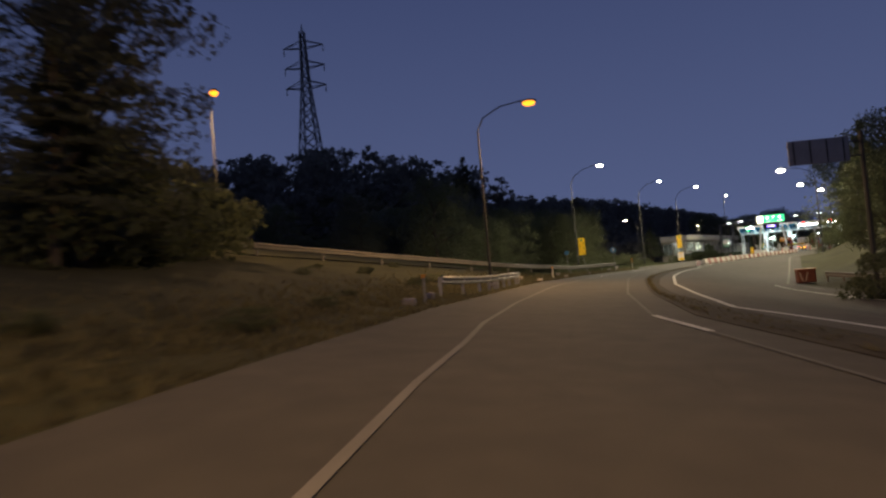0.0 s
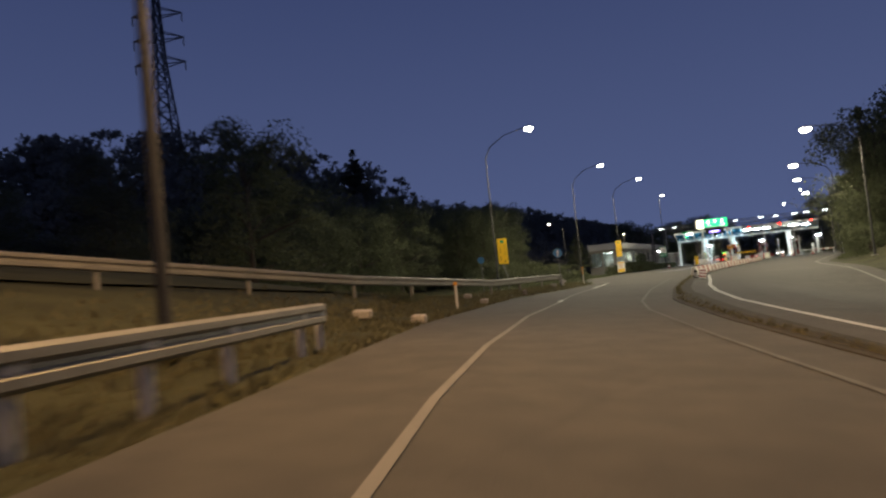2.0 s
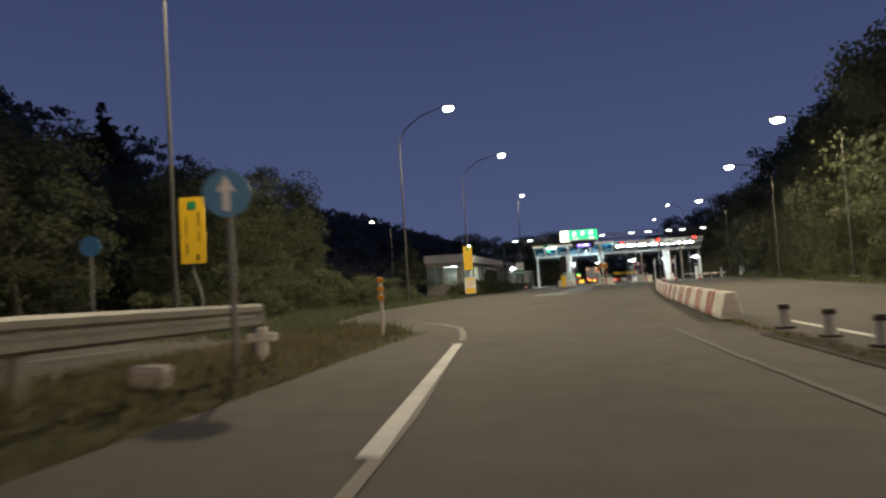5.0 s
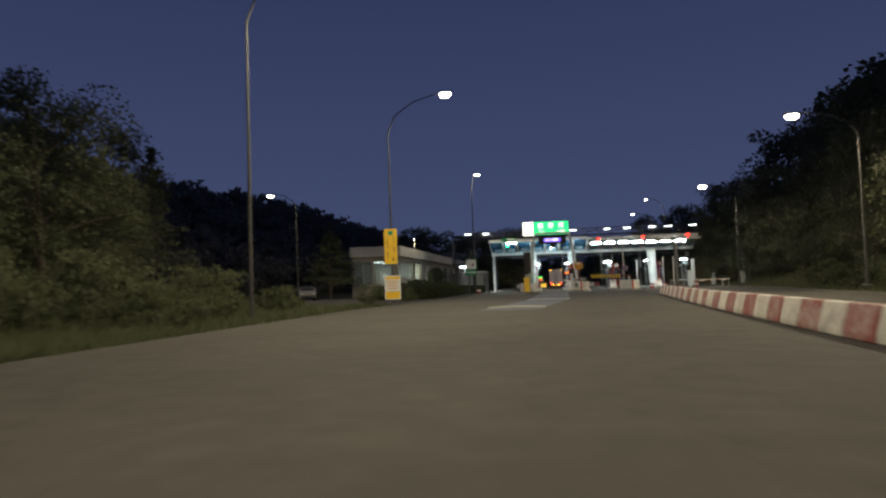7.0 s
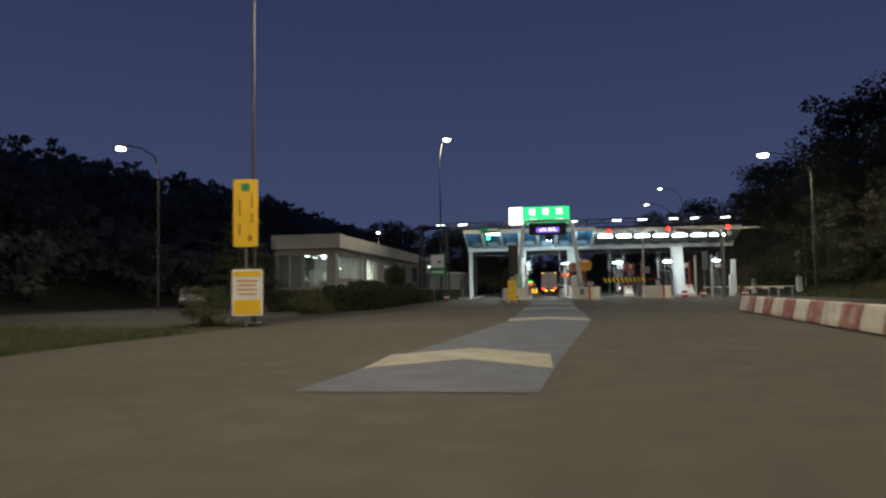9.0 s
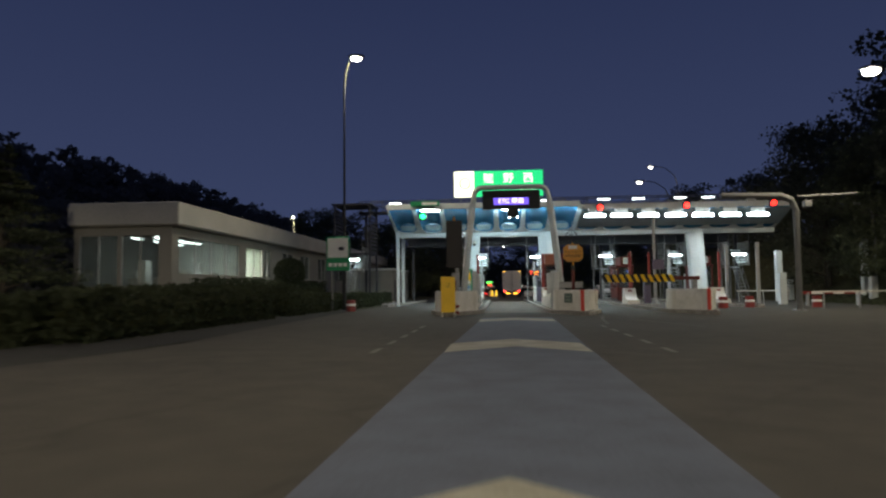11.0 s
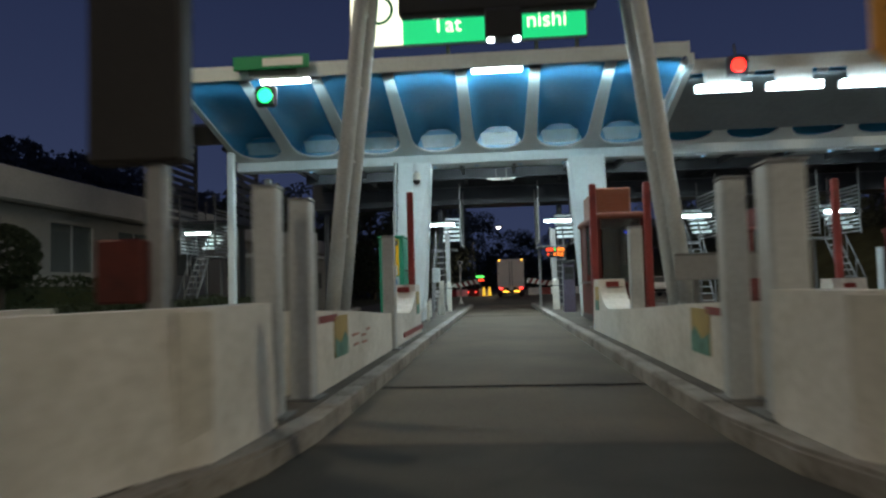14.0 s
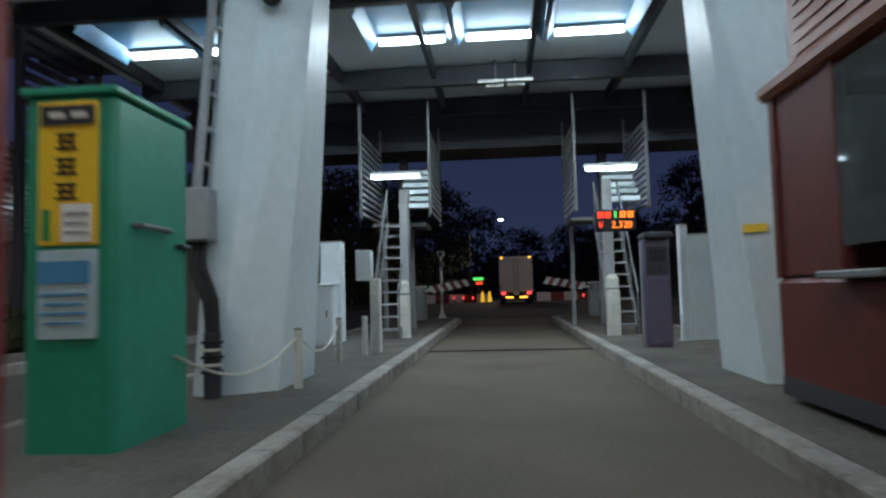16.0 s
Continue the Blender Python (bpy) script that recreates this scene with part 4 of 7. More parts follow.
cross_marker(4.55, -143.5)
cross_marker(-3.72, -100.3)


def verge_block(x, y, s=0.5, rz=20):
    bm = B((0, 0, 0.09), (s, 0.28, 0.26), 0, 0.05)
    ob = part("concrete_block", bm, KERB)
    ob.matrix_world = pose(x, y, land(x, y), 2, 4, rz)
    tagged(ob, "low weathered concrete block lying in the grass", "block", "verge blocks")


for bx, by, bs in ((8.6, -156.6, 0.45), (7.4, -153.6, 0.3), (-0.67, -130.3, 0.5), (0.55, -129.5, 0.4), (-4.05, -115.7, 0.36), (-2.85, -110.9, 0.24), (-1.83, -119.1, 0.34), (-3.6, -103.0, 0.4)):
    verge_block(bx, by, bs)


# ---------- red and white blocks ----------
def barrier_block(m, white):
    t = thing("barrier_block", m, ("white" if white else "weathered red") + " painted concrete barrier block standing in a row", "barrier", "barrier blocks")
    bm = bmesh.new()
    aprism(bm, [(-0.24, 0.0), (-0.24, 0.12), (-0.11, 0.62), (0.11, 0.62), (0.24, 0.12), (0.24, 0.0)], -0.665, 0.665, "y")
    bmesh.ops.bevel(bm, geom=bm.edges[:], offset=0.02, segments=1, affect="EDGES")
    part("body", bm, WORN_WHITE if white else WORN_RED, t)
    part("foot_slot", B((0.235, 0, 0.06), (0.03, 0.5, 0.08)), BLACK, t)
    return t


BLK = ((-92, 3.95), (-74, 4.55), (-60, 5.45), (-45, 6.7), (-22, 8.8))
first = {}
yb = -92.0
k = 0
while yb < -34:
    xb, xn = along(BLK, yb), along(BLK, yb + 1.37)
    m = pose(xb, yb, 0, 0, 0, -math.degrees(math.atan2(xn - xb, 1.37)) + rg.uniform(-1.5, 1.5))
    w = k % 2 == 0
    if w in first:
        copy_thing(first[w], m)
    else:
        first[w] = barrier_block(m, w)
    yb += 1.37
    k += 1


def capped_post(m):
    t = thing("bollard", m, "short pale rubber bollard with a dark cap on the median", "bollard", "median bollards")
    part("base", C((0, 0, 0), (0, 0, 0.06), 0.2, seg=12), RUBBER, t)
    part("stem", C((0, 0, 0.06), (0, 0, 0.5), 0.11, 0.1, 12), GREY_STEEL, t)
    part("cap", C((0, 0, 0.5), (0, 0, 0.62), 0.12, 0.1, 12), RUBBER, t)
    return t


cp = capped_post(pose(4.5, -97.4, bank(4.5, -97.4) + 0.05))
cp.scale = (0.9, 0.9, 0.72)
for bx, by in ((4.3, -95.6), (4.65, -99.0)):
    copy_thing(cp, pose(bx, by, bank(bx, by) + 0.05))
hz = thing("hazard_board", pose(5.2, -101.2, bank(5.2, -101.2) + 0.05, -14, 8, 10), "small red and white striped hazard board on a stand", "hazard board")
part("panel", B((0, 0, 0.34), (0.42, 0.03, 0.56), 0, 0.01), WHITE_PAINT, hz)
for k in range(3):
    part("stripe", B((0, -0.018, 0.16 + 0.18 * k), (0.4, 0.006, 0.08)), RED_PAINT, hz)
part("stand", P([(0, 0.25, -0.05), (0, 0.03, 0.4)], 0.025), DARK_STEEL, hz)


# ---------- road signs ----------
def rounded(w, h, r=0.06):
    pts = []
    for cx, cz, a0 in ((w / 2 - r, h / 2 - r, 0), (-w / 2 + r, h / 2 - r, 90), (-w / 2 + r, -h / 2 + r, 180), (w / 2 - r, -h / 2 + r, 270)):
        for a in (0, 30, 60, 90):
            pts.append((cx + r * math.cos(radians(a0 + a)), cz + r * math.sin(radians(a0 + a))))
    return pts


def yellow_sign(m, z0, z1, w, label, lower=False):
    t = thing("road_sign", m, label, "road sign", "yellow road signs")
    h = z1 - z0
    bm = aprism(bmesh.new(), [(a, b + (z0 + z1) / 2) for a, b in rounded(w, h)], -0.02, 0.02, "y")
    p = part("panel", bm, YELLOW, t)
    part("symbol", B((0, -0.026, z1 - 0.28), (w * 0.34, 0.006, 0.26), 0, 0), GREEN_SIGN, p)
    for k, (dx, dz, bw, bh) in enumerate(((0.22, -0.75, 0.09, 0.5), (0.22, -1.35, 0.09, 0.35), (-0.2, -1.0, 0.09, 0.6), (-0.2, -1.75, 0.09, 0.4), (0.16, -2.05, 0.2, 0.2))):
        if z1 + dz > z0 + 0.15:
            part("lettering", B((dx * w / 0.85, -0.026, z1 + dz), (bw * 0.55, 0.006, bh)), YELLOW_TEXT, p)
    if lower:
        q = part("lower_panel", aprism(bmesh.new(), [(a + 0.06, b + 1.12) for a, b in rounded(1.06, 1.6)], -0.02, 0.02, "y"), WHITE_PAINT, t, "white and yellow notice panel")
        part("notice_head", B((0.06, -0.026, 1.76), (0.94, 0.006, 0.18)), YELLOW, q)
        for k in range(4):
            part("lettering", B((0.06, -0.026, 1.52 - 0.15 * k), (0.72 - 0.1 * (k % 2), 0.006, 0.05)), ORANGE_SIGN, q)
        part("notice_foot", B((0.06, -0.026, 0.62), (0.94, 0.006, 0.5)), YELLOW, q)
    return t


s1 = yellow_sign(pose(-12.18, -88.5, 0, 0, 0, 12), 2.44, 4.7, 0.85, "tall yellow road sign with dark lettering on a bent post")
part("post", P([(0.25, 0.06, -0.2), (0.22, 0.06, 1.3), (-0.05, 0.05, 2.2), (-0.05, 0.05, 4.2)], 0.045), STEEL, s1)
s2 = yellow_sign(pose(-11.05, -42.1, 0, 0, 0, 8), 2.7, 5.05, 0.85, "tall yellow road sign above a white notice panel", True)
part("post", C((0, 0.06, -0.2), (0, 0.06, 5.1), 0.045), STEEL, s2)

bs = thing("road_sign", pose(-3.55, -101.4, land(-3.55, -101.4), 0, 0, 14), "round blue road sign with a white upward arrow", "road sign")
part("post", C((0.02, 0.05, -0.2), (0.02, 0.05, 2.5), 0.04), STEEL, bs)
disc = part("disc", C((0, 0.02, 2.2), (0, -0.01, 2.2), 0.3, seg=32), BLUE_SIGN, bs)
part("arrow", aprism(bmesh.new(), [(-0.045, 1.98), (0.045, 1.98), (0.045, 2.24), (0.12, 2.22), (0, 2.43), (-0.12, 2.22), (-0.045, 2.24)], -0.02, -0.014, "y"), WHITE_PAINT, disc)
bs2 = thing("road_sign", pose(-12.5, -93.0, land(-12.5, -93.0), 0, 0, 14), "small round blue road sign on a slim post", "road sign")
part("post", C((0, 0.05, -0.2), (0, 0.05, 3.0), 0.04), STEEL, bs2)
part("disc", C((0, 0.02, 2.75), (0, -0.01, 2.75), 0.28, seg=24), BLUE_SIGN, bs2)

gs_ = thing("guide_sign", pose(-9.75, -4.9, 0), "white and green guide board on a post beside the hedge", "sign board")
gp = part("panel", B((0, 0, 3.22), (1.32, 0.08, 1.92), 0, 0.02), GREEN_SIGN, gs_)
part("notice", B((0, -0.045, 3.55), (1.16, 0.01, 1.1)), WHITE_PAINT, gp)
part("symbol", B((0.2, -0.052, 3.5), (0.3, 0.008, 0.2), 0, 0.03), DARK_STEEL, gp)
for k in range(4):
    part("lettering", B((-0.42 + 0.28 * k, -0.045, 2.6), (0.2, 0.01, 0.2)), WHITE_PAINT, gp)
part("post", C((-0.35, 0.08, 0), (-0.35, 0.08, 4.1), 0.06), STEEL, gs_)
part("post", C((0.35, 0.08, 0), (0.35, 0.08, 4.1), 0.06), STEEL, gs_)


# ---------- power pylon ----------
def pylon():
    t = thing("power_pylon", pose(-117, -27, 13, 0, 0, 25), "tall steel lattice power pylon on the hill", "pylon")
    Hh = 64.0
    def half(z):
        return 5.0 + (1.1 - 5.0) * min(z / 48, 1) if z < 48 else 1.1 - 0.5 * (z - 48) / 16
    for sx, sy in ((1, 1), (1, -1), (-1, 1), (-1, -1)):
        part("leg", P([(sx * half(z), sy * half(z), z) for z in (0, 24, 48, Hh)], 0.28, 5, 0.16), DARK_STEEL, t)
    z = 0.0
    while z < Hh - 3:
        s = max(3.0, half(z) * 1.7)
        z2 = min(z + s, Hh)
        a, b = half(z), half(z2)
        for (x0, y0), (x1, y1) in (((-1, -1), (1, -1)), ((1, -1), (1, 1)), ((1, 1), (-1, 1)), ((-1, 1), (-1, -1))):
            part("brace", P([(x0 * a, y0 * a, z), (x1 * b, y1 * b, z2)], 0.13, 4), DARK_STEEL, t)
            part("brace", P([(x1 * a, y1 * a, z), (x0 * b, y0 * b, z2)], 0.13, 4), DARK_STEEL, t)
            part("brace", P([(x0 * b, y0 * b, z2), (x1 * b, y1 * b, z2)], 0.12, 4), DARK_STEEL, t)
        z = z2
    for az in (47, 53, 59):
        for sx in (-1, 1):
            bm = bmesh.new()
            for sy in (-1, 1):
                apipe(bm, [(sx * half(az), sy * half(az), az), (sx * 6.2, 0, az + 0.5)], 0.14, 4)
                apipe(bm, [(sx * half(az), sy * half(az), az + 2.2), (sx * 6.2, 0, az + 0.5)], 0.12, 4)
            arm = part("crossarm", bm, DARK_STEEL, t)
            part("insulator", C((sx * 6.0, 0, az + 0.4), (sx * 6.0, 0, az - 1.6), 0.16, 0.16, 6), GREY_STEEL, arm)
    part("peak", P([(0, 0, Hh), (0, 0, Hh + 2.5)], 0.3, 4, 0.06), DARK_STEEL, t)


pylon()


# ---------- hedges and weeds ----------
def leafy_box(name, m, sx, sy, sz, n, material, label, category, group, seed, size=(0.08, 0.2)):
    rng = np.random.default_rng(seed)
    t = thing(name, m, label, category, group)
    p = rng.uniform(-0.5, 0.5, (n, 3))
    ax = rng.integers(0, 3, n)
    for a in range(3):
        k = (ax == a) & (rng.uniform(size=n) < 0.8)
        p[k, a] = np.sign(p[k, a]) * rng.uniform(0.42, 0.52, k.sum())
    p[:, 2] = np.abs(p[:, 2] + 0.5) + 0.06 * np.sin(p[:, 0] * 9 + p[:, 1] * 23 + seed)
    p *= np.array([sx, sy, sz])
    ob = new("leaves", leaf_mesh("leaves", p, rng.uniform(*size, n), material, rng))
    ob.parent = t
    bm = B((0, 0, sz * 0.42), (sx * 0.84, sy * 0.96, sz * 0.84), 0, min(sx, sz) * 0.2)
    part("core", bm, EARTH, t)
    return t


HEDGE = "clipped dark green hedge beside the plaza"
leafy_box("hedge", pose(-11.0, -21, 0), 1.6, 13, 1.25, 5200, HEDGE_LEAF, HEDGE, "hedge", "clipped hedges", 1)
leafy_box("hedge", pose(-10.8, -7.5, 0), 1.4, 9, 1.0, 3400, HEDGE_LEAF, HEDGE, "hedge", "clipped hedges", 2)
leafy_box("hedge", pose(-10.6, 8, 0), 1.2, 16, 0.9, 4200, HEDGE_LEAF, HEDGE, "hedge", "clipped hedges", 3)
leafy_box("hedge", pose(-13.6, -27.6, 0), 4.5, 1.4, 1.1, 3600, HEDGE_LEAF, HEDGE, "hedge", "clipped hedges", 4)
leafy_box("hedge", pose(-16.6, 5, 0), 1.2, 24, 1.85, 5200, HEDGE_LEAF, HEDGE, "hedge", "clipped hedges", 5)
leafy_box("hedge", pose(-14.8, -9.4, 0), 7.5, 1.2, 1.5, 2800, HEDGE_LEAF, HEDGE, "hedge", "clipped hedges", 6)
BUSH = "low dark green bush at the edge of the asphalt"
def bush(x, y, r, h, seed):
    rng = np.random.default_rng(seed)
    t = thing("bush", pose(x, y, land(x, y)), BUSH, "bush", "roadside bushes")
    p, cc = crown_points(rng, 2600, h, r, 30, 0.03)
    ob = new("leaves", leaf_mesh("leaves", p, rng.uniform(0.05, 0.13, 2600), LEAF, rng))
    ob.parent = t
    bm = bmesh.new()
    for c in cc[:7]:
        apipe(bm, [(0, 0, 0), (c[0] * 0.5, c[1] * 0.5, c[2] * 0.7), tuple(c)], 0.03, 5, 0.01)
    part("stem", bm, BARK, t)
    return t


bushes = [bush(-13.4, -66, 1.6, 1.3, 31), bush(-14.6, -60, 2.0, 1.8, 32), bush(-14.4, -53, 1.5, 1.2, 33)]
for x, y, s in ((-16.5, -70, 1.3), (-17, -64, 1.5), (-17.5, -56.5, 1.3), (-19, -61, 1.4), (-19.5, -67, 1.7), (-19, -73, 1.8), (-12.7, -41.5, 0.6), (-12.3, -31.5, 0.8), (-15.5, -77, 1.2), (-17.5, -83, 1.2),
                (17.6, -66, 1.0), (18.4, -58, 1.2), (19, -50, 1.1), (20, -42, 1.0), (21, -34, 1.3), (22.3, -25, 1.2), (17, -75, 1.1), (16, -84, 1.2), (-13.5, 1.5, 0.9), (-12.6, 14, 0.9),  (21.5, -137, 1.4), (23, -130, 1.6)):
    o = copy_thing(bushes[rg.randrange(3)], pose(x, y, land(x, y) - 0.05, 0, 0, rg.uniform(0, 360)))
    o.scale = (s, s, s * rg.uniform(0.8, 1.2))


ribbon("parking_area", [-46, -40, -34, -28.6], lambda y: -31.0, lambda y: -11.6 - max(0, (-38 - y)) * 0.4, 0.012, OLD_ASPHALT, 4,
       "dark asphalt parking area beside the plaza", "pavement")
ribbon("parking_area", [-28.6, -20, -12], lambda y: -31.0, lambda y: -17.4, 0.012, OLD_ASPHALT, 3,
       "dark asphalt parking area beside the plaza", "pavement")

rb = thing("round_bush", pose(-15.9, 6.0, 0), "clipped round dark green bush beside the office", "bush")
part("stem", P([(0, 0, -0.1), (0.05, 0, 1.6)], 0.09, 7), BARK, rb)
rq = np.random.default_rng(77)
pv = rq.normal(size=(2600, 3))
pv *= (rq.uniform(0.55, 1.0, 2600) ** 0.4 / np.linalg.norm(pv, axis=1))[:, None] * np.array([1.15, 1.15, 1.05])
ob = new("leaves", leaf_mesh("leaves", pv + np.array([0, 0, 2.5]), rq.uniform(0.08, 0.18, 2600), HEDGE_LEAF, rq))
ob.parent = rb

# thicket at the foot of the bank
for x, y, s in ((1.6, -163.2, 1.7), (-1.0, -161, 2.0), (-3, -158.4, 2.2), (-5.4, -156.4, 2.0), (-6.6, -153.4, 2.3), (-9.2, -151.2, 2.0), (-3.4, -163, 2.4), (-8.2, -158, 2.4), (-11.4, -154, 2.4)):
    o = copy_thing(bushes[rg.randrange(3)], pose(x, y, land(x, y) - 0.2, 0, 0, rg.uniform(0, 360)))
    o.scale = (s, s, s * rg.uniform(0.9, 1.3))

# weeds and brambles up the bank
for _ in range(16):
    y = rg.uniform(-172, -120)
    x = along(LEFT, y) - 1.6 - abs(rg.gauss(0, 4.5))
    s = rg.uniform(0.15, 0.35)
    o = copy_thing(bushes[rg.randrange(3)], pose(x, y, land(x, y) - 0.1, 0, 0, rg.uniform(0, 360)))
    o.scale = (s * 1.3, s * 1.3, s * rg.uniform(0.6, 1.1))


FADED_STRIPE = mat("faded cream stripe", (0.4, 0.32, 0.24), 0.7, var=0.4, big=4)
cc_ = thing("crash_cushion", pose(16.9, -123, bank(16.9, -123), 0, 0, 18), "dull rust red crash cushion with faded cream stripes", "crash cushion")
part("body", B((0, 0, 0.46), (1.1, 0.9, 0.9), 0, 0.06), mat("dull rust red cushion cover", (0.15, 0.045, 0.025), 0.8, var=0.4, big=2, fine=12, bump=0.1), cc_)
part("rim", B((0, 0, 0.9), (1.16, 0.96, 0.08), 0, 0.02), mat("faded orange rim", (0.3, 0.1, 0.04), 0.7, var=0.3), cc_)
for sx in (-1, 1):
    for k in range(1):
        x0 = sx * 0.02 - 0.2
        part("stripe", aprism(bmesh.new(), [(x0, 0.12), (x0 + sx * 0.1, 0.12), (x0 + sx * 0.28, 0.72), (x0 + sx * 0.18, 0.72)], -0.458, -0.452, "y"), FADED_STRIPE, cc_)
guard_rail([(18.2, -123.4), (20.2, -127), (24.5, -134.5), (31, -146)], 0.75, "weathered guard rail behind the crash cushion", 2.6, zf=bank)


def sign_mast():
    """An overhead sign for the other carriageway, seen from behind."""
    bx, by = 21.0, -131.0
    z0 = land(bx, by)
    t = thing("overhead_sign", pose(bx, by, z0, 0, 0, 28), "dark grey back of an overhead road sign on a steel pole", "road sign")
    H = 6.2 - z0
    part("pole", C((0, 0, -0.3), (0, 0, H + 0.9), 0.14, 0.11, 12), MAST, t)
    for dz in (-0.4, 0.4):
        part("arm", P([(0, 0, H + dz), (-3.9, 0, H + dz)], 0.06, 8), MAST, t)
    part("panel", B((-2.3, -0.1, H), (3.2, 0.05, 1.35), 0, 0.02), GREY_STEEL, t)
    for k in range(4):
        part("stiffener", B((-3.6 + 0.87 * k, -0.14, H), (0.07, 0.04, 1.25)), MAST, t)


sign_mast()


def grass_blades():
    rng = np.random.default_rng(21)
    n = 26000
    y = rng.uniform(-176, -90, n)
    x = np.array([along(LEFT, q) for q in y]) - 0.05 - np.abs(rng.normal(0, 2.2, n))
    k = rng.uniform(size=n) < 0.1
    yy = y[k]
    x[k] = np.array([along(RL, q) + 1.2 + rng.uniform(0, 1) * max(along(ML, q) - along(RL, q) - 2.6, 0.2) for q in yy])
    z = np.array([land(a, b) for a, b in zip(x, y)]) + np.where(k, 0.03, -0.04)
    h = rng.uniform(0.05, 0.2, n) * np.where(k, 0.5, 1.0)
    ang = rng.uniform(0, np.pi, n)
    w = 0.02 + 0.03 * rng.uniform(size=n)
    dx, dy = np.cos(ang) * w, np.sin(ang) * w
    lx, ly = rng.normal(0, 0.08, n), rng.normal(0, 0.08, n)
    v = np.stack([np.stack([x - dx, y - dy, z], 1), np.stack([x + dx, y + dy, z], 1), np.stack([x + lx, y + ly, z + h], 1)], 1).reshape(-1, 3)
    i = np.arange(n) * 3
    me = bpy.data.meshes.new("grass")
    me.from_pydata(v.tolist(), [], np.stack([i, i + 1, i + 2], 1).tolist())
    me.materials.append(DRY_GRASS)
    tagged(new("grass", me), "dry grass and weeds along the verge", "grass", kind="stuff")


def tall_grass():
    """Uncut grass round the foot of the trees beside the plaza."""
    rng = np.random.default_rng(22)
    n = 30000
    y = rng.uniform(-94, -46, n)
    x = np.array([along(LEFT, q) for q in y]) - 0.15 - np.abs(rng.normal(0, 4.0, n))
    n2 = 9000
    y2 = rng.uniform(-80, 10, n2)
    x = np.concatenate([x, np.array([along(RIGHT, q) for q in y2]) + 0.4 + np.abs(rng.normal(0, 3.0, n2))])
    y = np.concatenate([y, y2])
    n += n2
    z = np.array([land(a, b) for a, b in zip(x, y)]) - 0.06
    h = rng.uniform(0.1, 0.42, n) * rng.uniform(0.5, 1.2, n)
    ang = rng.uniform(0, np.pi, n)
    w = 0.02 + 0.035 * rng.uniform(size=n)
    dx, dy = np.cos(ang) * w, np.sin(ang) * w
    lx, ly = rng.normal(0, 0.14, n), rng.normal(0, 0.14, n)
    v = np.stack([np.stack([x - dx, y - dy, z], 1), np.stack([x + dx, y + dy, z], 1), np.stack([x + lx, y + ly, z + h], 1)], 1).reshape(-1, 3)
    i = np.arange(n) * 3
    me = bpy.data.meshes.new("grass")
    me.from_pydata(v.tolist(), [], np.stack([i, i + 1, i + 2], 1).tolist())
    me.materials.append(LEAF)
    tagged(new("grass", me), "uncut green grass beside the plaza", "grass", kind="stuff")


grass_blades()
tall_grass()
def lane_arch():
    t = thing("lane_arch", pose(0, -3.2, 0), "bent grey steel arch carrying an led board over the lane", "arch")
    for dy in (-0.14, 0.14):
        inn = 0.05 if dy > 0 else -0.06
        pts = [(-2.88 + inn, dy, 0.12), (-2.62 + inn, dy, 2.6), (-2.22 + inn, dy, 6.0)]
        for a in range(0, 91, 18):
            pts.append((-1.62 - 0.52 * math.cos(radians(a)), dy, 6.5 + 0.52 * math.sin(radians(a))))
        pts += [(-x, y, z) for x, y, z in pts[::-1]]
        part("tube", P(pts, 0.125, 14), ARCH_STEEL, t, smooth=True)
    for sx in (-1, 1):
        for k in range(5):
            z = 0.8 + 1.25 * k
            x = 2.86 - 0.115 * (z - 0.1)
            part("rung", B((sx * x, 0, z), (0.05, 0.3, 0.05)), ARCH_STEEL, t)
        part("foot_plate", B((sx * 2.88, 0, 0.17), (0.36, 0.6, 0.03)), STEEL, t)
    body = part("led_cabinet", B((0, 0, 6.28), (3.3, 0.3, 1.1), 0, 0.04), BLACK, t)
    part("led_field", B((0, -0.155, 6.18), (2.0, 0.012, 0.4)), G_LED, body, "violet glowing led field")
    words("lettering", "ETC 専用", 0.36, G_LED_TXT, body, (0, -0.168, 6.18), extrude=0.004)
    part("sensor_box", B((0.1, -0.02, 5.5), (0.62, 0.34, 0.5), 0, 0.03), BLACK, t)
    for sx in (-0.22, 0.22):
        part("sensor_lamp", C((0.1 + sx, -0.1, 5.26), (0.1 + sx, -0.1, 5.22), 0.06, seg=10), G_TUBE, t)
    return t


lane_arch()

# name board on the roof edge
nb = thing("name_board", pose(0, 2.05, 0), "lit white and green name board on the canopy edge", "sign board")
part("back_box", B((-0.7, 0.16, 8.05), (5.9, 0.2, 1.72), 0, 0.02), GREY_STEEL, nb)
wp = part("white_panel", B((-2.95, 0.03, 8.05), (1.3, 0.04, 1.7)), G_SIGN_W, nb, "lit white panel with a dark ring")
bm = bmesh.new()
for k in range(20):
    a, b = 2 * math.pi * k / 20, 2 * math.pi * (k + 1) / 20
    aprism(bm, [(-2.9 + r * math.cos(c), 8.1 + r * math.sin(c)) for r, c in ((0.3, a), (0.38, a), (0.38, b), (0.3, b))], -0.005, 0.008, "y")
part("ring_symbol", bm, GREEN_SIGN, wp)
gpn = part("green_panel", B((-0.05, 0.03, 8.05), (4.5, 0.04, 1.7)), G_SIGN_G, nb, "lit green panel with white lettering")
for ch, x in (("龍", -1.35), ("野", -0.05), ("西", 1.25)):
    words("lettering", ch, 0.72, G_SIGN_W, gpn, (x, -0.004, 8.36), extrude=0.006)
